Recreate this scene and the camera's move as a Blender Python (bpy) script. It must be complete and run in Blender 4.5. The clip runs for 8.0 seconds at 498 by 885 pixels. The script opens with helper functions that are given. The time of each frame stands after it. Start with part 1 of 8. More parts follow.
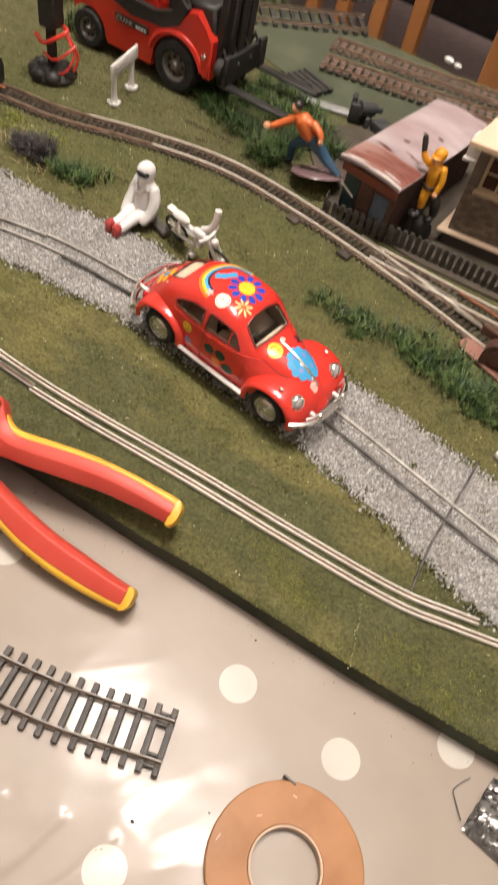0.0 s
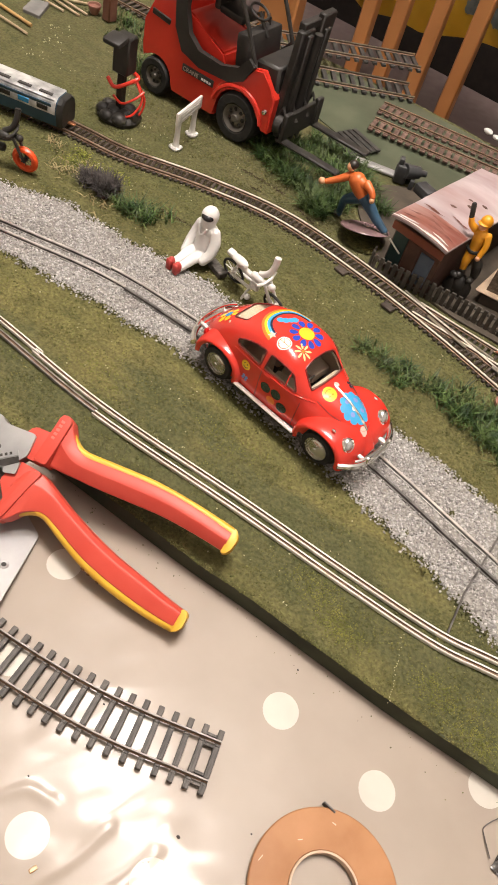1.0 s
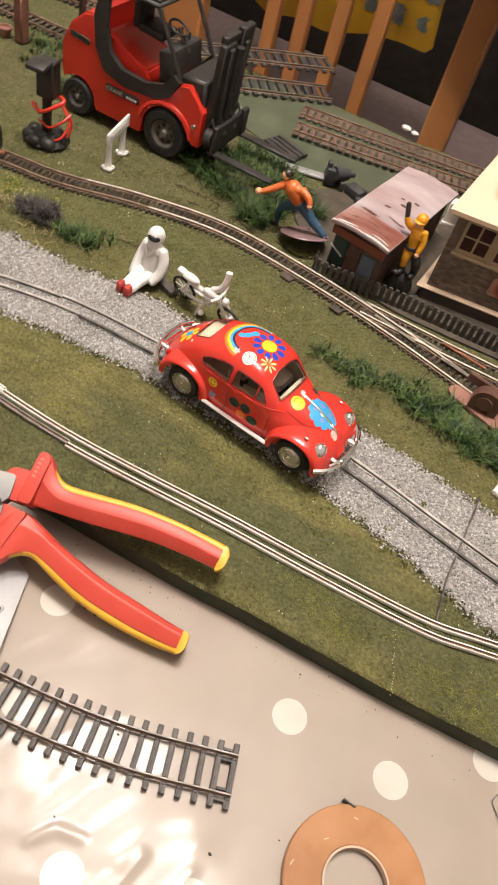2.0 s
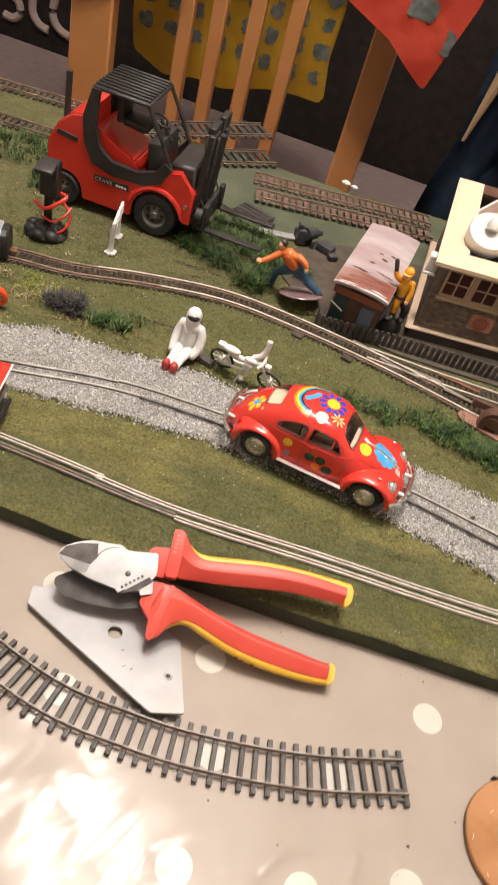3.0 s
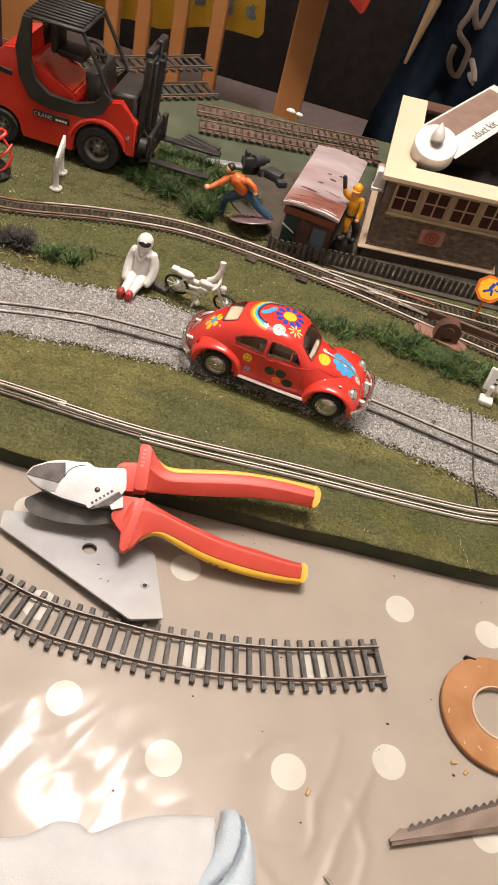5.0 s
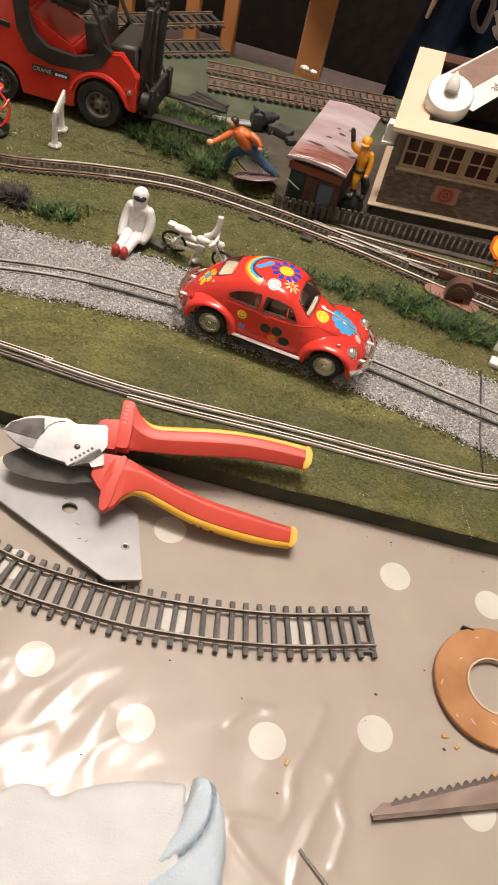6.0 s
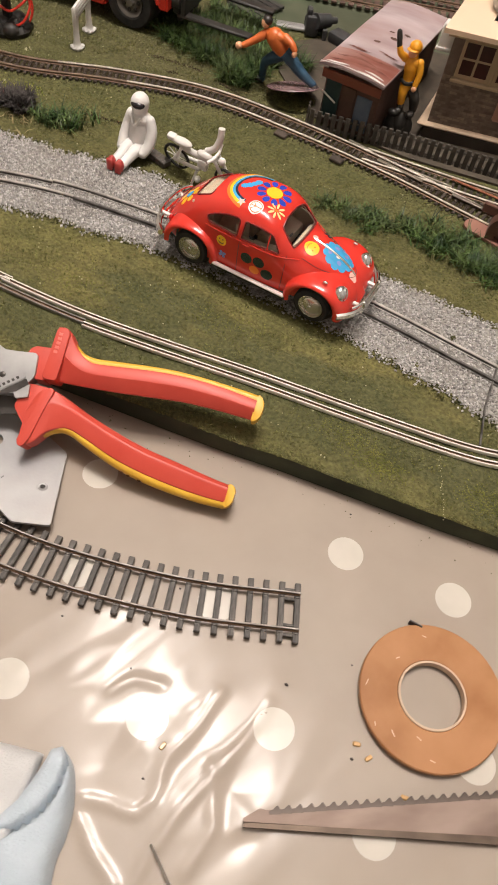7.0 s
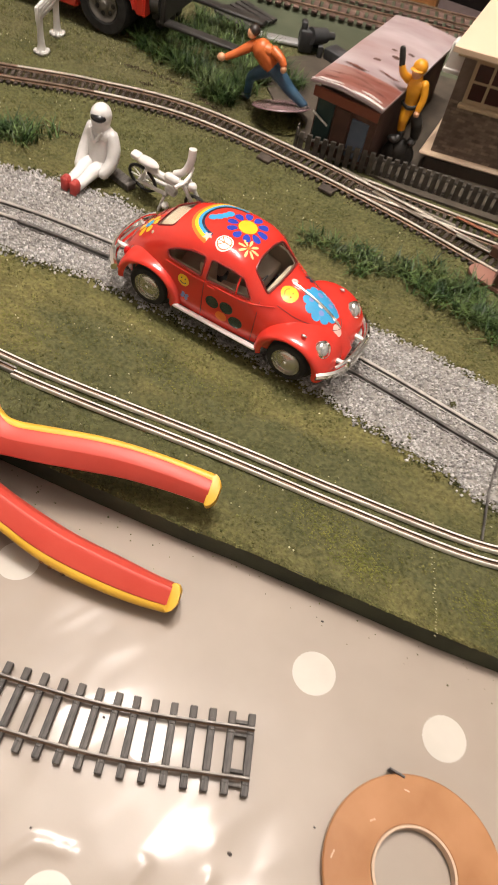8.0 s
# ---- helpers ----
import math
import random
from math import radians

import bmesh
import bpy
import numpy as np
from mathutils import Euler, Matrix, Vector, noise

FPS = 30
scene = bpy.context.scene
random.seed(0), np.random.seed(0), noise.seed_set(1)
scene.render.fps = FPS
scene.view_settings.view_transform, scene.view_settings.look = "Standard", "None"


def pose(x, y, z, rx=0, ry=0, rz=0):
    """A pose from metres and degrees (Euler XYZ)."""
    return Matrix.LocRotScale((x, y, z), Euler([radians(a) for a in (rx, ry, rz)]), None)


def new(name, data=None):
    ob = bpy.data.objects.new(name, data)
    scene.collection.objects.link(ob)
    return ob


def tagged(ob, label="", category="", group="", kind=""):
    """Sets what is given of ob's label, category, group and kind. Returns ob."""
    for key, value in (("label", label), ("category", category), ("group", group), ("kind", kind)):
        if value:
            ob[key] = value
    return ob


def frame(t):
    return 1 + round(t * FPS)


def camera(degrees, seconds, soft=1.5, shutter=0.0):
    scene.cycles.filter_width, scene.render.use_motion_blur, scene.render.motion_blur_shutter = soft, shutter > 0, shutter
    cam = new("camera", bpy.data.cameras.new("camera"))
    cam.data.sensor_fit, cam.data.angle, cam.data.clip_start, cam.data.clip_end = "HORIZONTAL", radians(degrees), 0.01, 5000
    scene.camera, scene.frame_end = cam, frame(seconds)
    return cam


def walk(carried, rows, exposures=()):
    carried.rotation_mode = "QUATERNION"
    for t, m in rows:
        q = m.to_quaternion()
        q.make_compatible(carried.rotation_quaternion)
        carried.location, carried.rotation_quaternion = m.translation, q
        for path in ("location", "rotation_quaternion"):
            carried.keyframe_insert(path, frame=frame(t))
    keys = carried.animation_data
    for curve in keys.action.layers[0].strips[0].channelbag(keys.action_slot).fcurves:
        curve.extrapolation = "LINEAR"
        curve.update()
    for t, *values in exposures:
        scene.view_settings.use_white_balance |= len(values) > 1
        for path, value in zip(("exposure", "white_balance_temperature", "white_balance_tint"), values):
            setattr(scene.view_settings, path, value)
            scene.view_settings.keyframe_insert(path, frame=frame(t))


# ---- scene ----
cam = camera(36.90, 8.0, soft=1.6, shutter=0.3)
ROWS = [
    (0.0, 0.0304, -0.0396, 0.3194, 35.87, -8.52, 40.65),
    (0.2, 0.0294, -0.0465, 0.3299, 38.92, -9.90, 41.08),
    (0.3, 0.0287, -0.0487, 0.3338, 39.65, -10.44, 41.69),
    (0.4, 0.0270, -0.0507, 0.3357, 39.89, -10.79, 41.99),
    (0.5, 0.0236, -0.0513, 0.3372, 39.10, -10.82, 42.32),
    (0.6, 0.0212, -0.0572, 0.3371, 39.22, -10.93, 42.62),
    (0.8, 0.0159, -0.0653, 0.3324, 38.62, -11.53, 43.73),
    (1.0, 0.0125, -0.0708, 0.3274, 38.18, -11.78, 43.59),
    (1.2, 0.0098, -0.0752, 0.3266, 38.26, -12.03, 43.52),
    (2.3, -0.0325, -0.0953, 0.3472, 41.11, -11.79, 30.46),
    (2.4, -0.0514, -0.1051, 0.3528, 41.66, -12.00, 28.98),
    (2.5, -0.0714, -0.1121, 0.3548, 41.70, -12.90, 28.25),
    (2.7, -0.0891, -0.1268, 0.3569, 42.85, -12.82, 24.83),
    (2.8, -0.0948, -0.1438, 0.3600, 44.78, -12.60, 23.97),
    (2.9, -0.1019, -0.1540, 0.3618, 44.43, -13.01, 23.35),
    (3.0, -0.1080, -0.1629, 0.3611, 44.06, -13.17, 22.61),
    (3.1, -0.1077, -0.1670, 0.3595, 43.81, -12.53, 22.36),
    (3.2, -0.1088, -0.1711, 0.3588, 43.92, -12.26, 21.81),
    (3.3, -0.1102, -0.1741, 0.3573, 43.92, -12.56, 20.84),
    (3.4, -0.1089, -0.1783, 0.3570, 44.91, -12.95, 19.25),
    (3.5, -0.1091, -0.1843, 0.3585, 45.43, -13.05, 18.67),
    (3.7, -0.1087, -0.1838, 0.3508, 44.79, -13.10, 18.46),
    (3.9, -0.1068, -0.1819, 0.3408, 42.91, -12.87, 18.84),
    (4.0, -0.1047, -0.1813, 0.3393, 42.67, -12.85, 18.66),
    (4.2, -0.0998, -0.1781, 0.3388, 42.23, -12.72, 17.55),
    (4.4, -0.0952, -0.1773, 0.3401, 42.51, -12.75, 17.16),
    (4.5, -0.0924, -0.1783, 0.3417, 42.35, -12.27, 16.96),
    (4.7, -0.0928, -0.1837, 0.3467, 42.48, -12.33, 17.24),
    (5.8, -0.0762, -0.1802, 0.3295, 41.30, -10.58, 19.80),
    (5.9, -0.0720, -0.1763, 0.3275, 40.99, -10.72, 19.98),
    (6.0, -0.0664, -0.1724, 0.3271, 40.72, -10.43, 19.88),
    (6.2, -0.0531, -0.1559, 0.3240, 39.87, -10.09, 20.54),
    (6.3, -0.0472, -0.1456, 0.3230, 38.91, -10.03, 21.26),
    (6.5, -0.0295, -0.1291, 0.3253, 36.52, -9.27, 24.95),
    (6.6, -0.0229, -0.1229, 0.3225, 36.03, -8.49, 26.20),
    (6.8, -0.0074, -0.1132, 0.3143, 35.34, -6.78, 27.61),
    (7.0, 0.0037, -0.1052, 0.3069, 34.64, -6.25, 29.91),
    (7.1, 0.0057, -0.0986, 0.3032, 34.36, -6.55, 30.67),
    (7.2, 0.0075, -0.0923, 0.3020, 34.23, -6.57, 30.67),
    (7.3, 0.0095, -0.0847, 0.3025, 34.35, -6.35, 30.23),
    (7.4, 0.0106, -0.0771, 0.3012, 34.60, -6.50, 29.81),
    (7.5, 0.0090, -0.0720, 0.2990, 35.11, -7.22, 29.67),
    (7.7, 0.0036, -0.0627, 0.2921, 36.44, -7.21, 30.43),
    (7.8, 0.0005, -0.0587, 0.2876, 36.62, -7.44, 30.76),
    (8.0, -0.0101, -0.0456, 0.2721, 35.87, -8.08, 31.37),
]
walk(cam, [(t, pose(x, y, z, rx, ry, rz)) for t, x, y, z, rx, ry, rz in ROWS],
     exposures=[(0.0, 0.03), (0.5, 0.19), (1.2, 0.15), (2.5, 0.13), (3.0, 0.19), (3.5, 0.19), (4.5, 0.05), (5.8, 0.01), (6.5, -0.16), (7.0, -0.18), (7.5, -0.12), (8.0, 0.04)])

# ---- light: a ceiling fitting with two warm bulbs over the table, in a closed room ----
world = bpy.data.worlds.new("room_air")
world.use_nodes = True
world.node_tree.nodes["Background"].inputs["Color"].default_value = (1.0, 0.85, 0.7, 1)
world.node_tree.nodes["Background"].inputs["Strength"].default_value = 0.05
scene.world = world
for bx, by, watts in ((-0.33, 0.32, 40.5), (-0.05, 0.23, 34.5)):
    lamp = bpy.data.lights.new("bulb", "POINT")
    lamp.energy, lamp.color, lamp.shadow_soft_size = watts, (1.0, 0.905, 0.835), 0.075
    new("bulb", lamp).location = (bx, by, 1.42)

K = 0.001  # the plan is in millimetres


# ---- mesh helpers ----
def part(name, bm, material, parent=None, label="", smooth=True, angle=40):
    """Links a bmesh, drawn in millimetres, as one mesh object."""
    bmesh.ops.recalc_face_normals(bm, faces=bm.faces)
    me = bpy.data.meshes.new(name)
    for v in bm.verts:
        v.co *= K
    if smooth:
        lim = radians(angle)
        for f in bm.faces:
            f.smooth = True
        for e in bm.edges:
            if len(e.link_faces) == 2 and e.calc_face_angle(0) > lim:
                e.smooth = False
    bm.to_mesh(me)
    bm.free()
    mats = material if isinstance(material, (list, tuple)) else [material]
    for m in mats:
        me.materials.append(m)
    ob = new(name, me)
    if parent is not None:
        ob.parent = parent
    if label:
        ob["label"] = label
    return ob


def share(name, source, parent, x, y, z, rz=0.0, rx=0.0, ry=0.0):
    """Another object on the same mesh."""
    ob = new(name, source.data)
    ob.parent = parent
    ob.matrix_basis = pose(x * K, y * K, z * K, rx, ry, rz)
    return ob


def thing(name, x, y, z, rz=0.0, label="", category="", group="", kind="", rx=0.0, ry=0.0):
    ob = new(name)
    ob.matrix_basis = pose(x * K, y * K, z * K, rx, ry, rz)
    ob.empty_display_size = 0.005
    return tagged(ob, label, category, group, kind)


def box(bm, c, s, bevel=0.0, m=None, seg=1):
    made = bmesh.ops.create_cube(bm, size=1.0, matrix=(m or Matrix()) @ Matrix.Translation(c) @ Matrix.Diagonal((*s, 1)))
    if bevel > 0:
        edges = {e for v in made["verts"] for e in v.link_edges}
        bmesh.ops.bevel(bm, geom=list(edges), offset=bevel, segments=seg, affect="EDGES", profile=0.5)
    return bm


def cyl(bm, a, b, r0, r1=None, seg=16, caps=True):
    a, b = Vector(a), Vector(b)
    turn = (b - a).to_track_quat("Z", "Y").to_matrix().to_4x4()
    bmesh.ops.create_cone(bm, cap_ends=caps, segments=seg, radius1=r0, radius2=r0 if r1 is None else r1, depth=(b - a).length,
                          matrix=Matrix.Translation((a + b) / 2) @ turn)
    return bm


def ball(bm, c, r, seg=16, m=None):
    r = r if isinstance(r, (tuple, list)) else (r, r, r)
    bmesh.ops.create_uvsphere(bm, u_segments=seg, v_segments=max(6, seg * 2 // 3), radius=1.0,
                              matrix=Matrix.Translation(c) @ (m or Matrix()) @ Matrix.Diagonal((*r, 1)))
    return bm


def loft(bm, rings, closed=True, caps=True):
    """Skins rings of equal length."""
    rows = [[bm.verts.new(p) for p in ring] for ring in rings]
    n = len(rows[0])
    for a, b in zip(rows, rows[1:]):
        for i in range(n if closed else n - 1):
            j = (i + 1) % n
            bm.faces.new((a[i], a[j], b[j], b[i]))
    if caps and closed:
        bm.faces.new(rows[0][::-1])
        bm.faces.new(rows[-1])
    return bm


def tube(bm, pts, r, seg=8, caps=True):
    """A round bar along points; r is one radius or one a point."""
    pts = [Vector(p) for p in pts]
    radii = r if isinstance(r, (list, tuple)) else [r] * len(pts)
    rings, up = [], Vector((0, 0, 1))
    for i, p in enumerate(pts):
        d = (pts[min(i + 1, len(pts) - 1)] - pts[max(i - 1, 0)]).normalized()
        side = d.cross(up)
        if side.length < 0.05:
            side = d.cross(Vector((1, 0, 0)))
        side.normalize()
        over = side.cross(d).normalized()
        rings.append([p + radii[i] * (math.cos(a) * side + math.sin(a) * over) for a in (2 * math.pi * k / seg for k in range(seg))])
    return loft(bm, rings, True, caps)


def lathe(bm, profile, m=None, seg=32, closed=False):
    """Turns (radius, height) pairs round z."""
    m = m or Matrix()
    rings = [[m @ Vector((r * math.cos(2 * math.pi * k / seg), r * math.sin(2 * math.pi * k / seg), z)) for k in range(seg)] for r, z in profile]
    if closed:
        rings.append(rings[0])
    loft(bm, rings, True, False)
    bmesh.ops.remove_doubles(bm, verts=bm.verts, dist=1e-4)
    return bm


def plate(bm, outline, z0, z1, m=None):
    """A flat slab from an outline of (x, y) points."""
    m = m or Matrix()
    low = [bm.verts.new(m @ Vector((x, y, z0))) for x, y in outline]
    high = [bm.verts.new(m @ Vector((x, y, z1))) for x, y in outline]
    n = len(outline)
    for i in range(n):
        j = (i + 1) % n
        bm.faces.new((low[i], low[j], high[j], high[i]))
    bm.faces.new(low[::-1])
    bm.faces.new(high)
    return bm


def spline(points, step):
    """A smooth line through points, sampled about every step."""
    p = [Vector(q) for q in points]
    p = [2 * p[0] - p[1]] + p + [2 * p[-1] - p[-2]]
    out = []
    for i in range(1, len(p) - 2):
        n = max(2, int((p[i + 1] - p[i]).length / step))
        for k in range(n):
            t = k / n
            out.append(0.5 * (2 * p[i] + (p[i + 1] - p[i - 1]) * t + (2 * p[i - 1] - 5 * p[i] + 4 * p[i + 1] - p[i + 2]) * t * t
                              + (3 * p[i] - p[i - 1] - 3 * p[i + 1] + p[i + 2]) * t ** 3))
    out.append(p[-2])
    return out


def along(line, pitch, start=0.0):
    """Places and headings every pitch along a sampled line."""
    out, left = [], start
    for a, b in zip(line, line[1:]):
        d = b - a
        n = d.length
        while left <= n:
            out.append((a + d * (left / n), math.degrees(math.atan2(d.y, d.x))))
            left += pitch
        left -= n
    return out


def side_line(line, off):
    """The line moved to its left by off."""
    out = []
    for i, p in enumerate(line):
        d = line[min(i + 1, len(line) - 1)] - line[max(i - 1, 0)]
        d = Vector((d.x, d.y, 0)).normalized()
        out.append(p + off * Vector((-d.y, d.x, 0)))
    return out


def rail_mesh(bm, line, w=0.9, h=2.2):
    """A rail: foot, web and head, along a line at its foot."""
    prof = [(w * a, h * b) for a, b in ((-1.1, 0), (1.1, 0), (1.1, 0.18), (0.35, 0.3), (0.35, 0.65), (0.6, 0.70), (0.64, 0.84), (0.46, 0.96), (0, 1),
                                        (-0.46, 0.96), (-0.64, 0.84), (-0.6, 0.70), (-0.35, 0.65), (-0.35, 0.3), (-1.1, 0.18))]
    rings = []
    for i, p in enumerate(line):
        d = line[min(i + 1, len(line) - 1)] - line[max(i - 1, 0)]
        s = Vector((-d.y, d.x, 0)).normalized()
        rings.append([p + s * a + Vector((0, 0, b)) for a, b in prof])
    first = len(bm.faces)
    loft(bm, rings)
    bm.faces.ensure_lookup_table()
    for k, f in enumerate(bm.faces[first:]):
        f.material_index = 0 if 5 <= k % 15 <= 10 or len(f.verts) > 4 else 1
    return bm


# ---- materials ----
def mat(name, a, b=None, scale=40.0, rough=0.5, metal=0.0, bump=0.0, bscale=None, detail=6.0, vary=0.0, coat=0.0, spec=0.5, dirt=None, dscale=15.0,
        damt=0.5, rvar=0.15, sheen=0.0, island=0.0, stretch=None, lo=0.35, hi=0.65, bdist=0.0003):
    """A painted or moulded surface: two tones in noise, a coarse layer of dirt, fine relief, uneven gloss. Scales are per metre."""
    m = bpy.data.materials.new(name)
    m.use_nodes = True
    nt = m.node_tree
    bsdf = nt.nodes["Principled BSDF"]
    link = nt.links.new
    co = nt.nodes.new("ShaderNodeTexCoord")
    geo = co.outputs["Object"]
    if stretch:
        mp = nt.nodes.new("ShaderNodeMapping")
        mp.inputs["Scale"].default_value = stretch
        link(geo, mp.inputs["Vector"])
        geo = mp.outputs["Vector"]
    n1 = nt.nodes.new("ShaderNodeTexNoise")
    n1.inputs["Scale"].default_value, n1.inputs["Detail"].default_value = scale, detail
    link(geo, n1.inputs["Vector"])
    ramp = nt.nodes.new("ShaderNodeValToRGB")
    ramp.color_ramp.elements[0].position, ramp.color_ramp.elements[1].position = lo, hi
    ramp.color_ramp.elements[0].color = (*a, 1)
    ramp.color_ramp.elements[1].color = (*(b or [min(1, c * 1.12) for c in a]), 1)
    link(n1.outputs["Fac"], ramp.inputs["Fac"])
    col = ramp.outputs["Color"]
    n2 = nt.nodes.new("ShaderNodeTexNoise")
    n2.inputs["Scale"].default_value, n2.inputs["Detail"].default_value = dscale, 5.0
    link(geo, n2.inputs["Vector"])
    if dirt:
        mix = nt.nodes.new("ShaderNodeMix")
        mix.data_type = "RGBA"
        mask = nt.nodes.new("ShaderNodeMapRange")
        mask.inputs["From Min"].default_value, mask.inputs["From Max"].default_value = 0.42, 0.72
        mask.inputs["To Max"].default_value = damt
        link(n2.outputs["Fac"], mask.inputs["Value"])
        link(mask.outputs["Result"], mix.inputs["Factor"])
        link(col, mix.inputs["A"])
        mix.inputs["B"].default_value = (*dirt, 1)
        col = mix.outputs["Result"]
    if vary > 0:
        info = nt.nodes.new("ShaderNodeObjectInfo")
        hsv = nt.nodes.new("ShaderNodeHueSaturation")
        rng = nt.nodes.new("ShaderNodeMapRange")
        rng.inputs["To Min"].default_value, rng.inputs["To Max"].default_value = 1 - vary, 1 + vary
        link(info.outputs["Random"], rng.inputs["Value"])
        link(rng.outputs["Result"], hsv.inputs["Value"])
        link(col, hsv.inputs["Color"])
        col = hsv.outputs["Color"]
    if island > 0:
        info = nt.nodes.new("ShaderNodeNewGeometry")
        hsv = nt.nodes.new("ShaderNodeHueSaturation")
        rng = nt.nodes.new("ShaderNodeMapRange")
        rng.inputs["To Min"].default_value, rng.inputs["To Max"].default_value = 1 - island, 1 + island
        link(info.outputs["Random Per Island"], rng.inputs["Value"])
        link(rng.outputs["Result"], hsv.inputs["Value"])
        link(col, hsv.inputs["Color"])
        col = hsv.outputs["Color"]
    link(col, bsdf.inputs["Base Color"])
    rr = nt.nodes.new("ShaderNodeMapRange")
    rr.inputs["To Min"].default_value, rr.inputs["To Max"].default_value = max(0.02, rough - rvar), min(1, rough + rvar)
    link(n2.outputs["Fac"], rr.inputs["Value"])
    link(rr.outputs["Result"], bsdf.inputs["Roughness"])
    bsdf.inputs["Metallic"].default_value = metal
    bsdf.inputs["Specular IOR Level"].default_value = spec
    bsdf.inputs["Coat Weight"].default_value = coat
    bsdf.inputs["Coat Roughness"].default_value = 0.06
    if sheen:
        bsdf.inputs["Sheen Weight"].default_value = sheen
    if bump > 0:
        n3 = nt.nodes.new("ShaderNodeTexNoise")
        n3.inputs["Scale"].default_value, n3.inputs["Detail"].default_value = bscale or scale * 4, 4.0
        link(geo, n3.inputs["Vector"])
        bp = nt.nodes.new("ShaderNodeBump")
        bp.inputs["Strength"].default_value, bp.inputs["Distance"].default_value = bump, bdist
        link(n3.outputs["Fac"], bp.inputs["Height"])
        link(bp.outputs["Normal"], bsdf.inputs["Normal"])
    return m


def glass(name, tint=(1, 1, 1), rough=0.02):
    m = bpy.data.materials.new(name)
    m.use_nodes = True
    bsdf = m.node_tree.nodes["Principled BSDF"]
    bsdf.inputs["Base Color"].default_value = (*tint, 1)
    bsdf.inputs["Transmission Weight"].default_value = 1.0
    bsdf.inputs["Roughness"].default_value, bsdf.inputs["IOR"].default_value = rough, 1.25
    return m


M_cloth = mat("oilcloth", (0.282, 0.234, 0.193), (0.312, 0.260, 0.215), 30, 0.45, 0, 0.14, 230, rvar=0.08, dirt=(0.28, 0.225, 0.18), dscale=9, damt=0.35, spec=0.2)
for name_, value_ in (("Coat Weight", 0.26), ("Coat Roughness", 0.15)):
    M_cloth.node_tree.nodes["Principled BSDF"].inputs[name_].default_value = value_
M_dot = mat("printed_spot", (0.46, 0.427, 0.375), (0.50, 0.466, 0.41), 60, 0.2, 0, 0.05, 160, rvar=0.05, spec=0.24)


def turf_material():
    """Scatter in drifts of three greens and a straw brown, with fibre grain."""
    m = bpy.data.materials.new("turf")
    m.use_nodes = True
    nt = m.node_tree
    bsdf, link = nt.nodes["Principled BSDF"], nt.links.new
    co = nt.nodes.new("ShaderNodeTexCoord").outputs["Object"]

    def tex(scale, detail, stretch=(1, 1, 1)):
        mp = nt.nodes.new("ShaderNodeMapping")
        mp.inputs["Scale"].default_value, mp.inputs["Rotation"].default_value = stretch, (0, 0, -0.18)
        link(co, mp.inputs["Vector"])
        n = nt.nodes.new("ShaderNodeTexNoise")
        n.inputs["Scale"].default_value, n.inputs["Detail"].default_value = scale, detail
        link(mp.outputs["Vector"], n.inputs["Vector"])
        return n.outputs["Fac"]

    def math_node(op, a, b):
        n = nt.nodes.new("ShaderNodeMath")
        n.operation = op
        for k, v in ((0, a), (1, b)):
            if isinstance(v, (int, float)):
                n.inputs[k].default_value = v
            else:
                link(v, n.inputs[k])
        return n.outputs["Value"]
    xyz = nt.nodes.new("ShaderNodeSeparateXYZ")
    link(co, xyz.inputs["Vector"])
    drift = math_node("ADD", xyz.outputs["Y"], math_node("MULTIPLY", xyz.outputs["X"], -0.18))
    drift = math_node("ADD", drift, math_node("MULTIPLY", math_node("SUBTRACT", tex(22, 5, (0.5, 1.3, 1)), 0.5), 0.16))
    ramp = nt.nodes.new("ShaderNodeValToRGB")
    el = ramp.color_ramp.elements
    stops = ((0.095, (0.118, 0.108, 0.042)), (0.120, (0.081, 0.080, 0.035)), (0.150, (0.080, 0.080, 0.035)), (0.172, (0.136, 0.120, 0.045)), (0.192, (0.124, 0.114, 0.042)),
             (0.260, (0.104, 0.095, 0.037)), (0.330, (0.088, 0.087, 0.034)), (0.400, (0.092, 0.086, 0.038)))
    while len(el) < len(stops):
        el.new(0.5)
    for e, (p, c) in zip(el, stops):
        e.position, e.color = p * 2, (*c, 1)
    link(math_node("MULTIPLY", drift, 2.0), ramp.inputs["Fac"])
    mix = nt.nodes.new("ShaderNodeMix")
    mix.data_type = "RGBA"
    mask = nt.nodes.new("ShaderNodeMapRange")
    mask.inputs["From Min"].default_value, mask.inputs["From Max"].default_value, mask.inputs["To Max"].default_value = 0.44, 0.68, 0.55
    link(tex(75, 6, (0.7, 1.2, 1)), mask.inputs["Value"])
    link(mask.outputs["Result"], mix.inputs["Factor"])
    link(ramp.outputs["Color"], mix.inputs["A"])
    mix.inputs["B"].default_value = (0.054, 0.058, 0.021, 1)
    grain = nt.nodes.new("ShaderNodeMapRange")
    grain.inputs["From Min"].default_value, grain.inputs["From Max"].default_value = 0.32, 0.68
    grain.inputs["To Min"].default_value, grain.inputs["To Max"].default_value = 0.74, 1.40
    fine = tex(520, 7)
    link(fine, grain.inputs["Value"])
    hsv = nt.nodes.new("ShaderNodeHueSaturation")
    link(mix.outputs["Result"], hsv.inputs["Color"])
    link(grain.outputs["Result"], hsv.inputs["Value"])
    link(hsv.outputs["Color"], bsdf.inputs["Base Color"])
    bsdf.inputs["Roughness"].default_value, bsdf.inputs["Specular IOR Level"].default_value = 0.9, 0.2
    bp = nt.nodes.new("ShaderNodeBump")
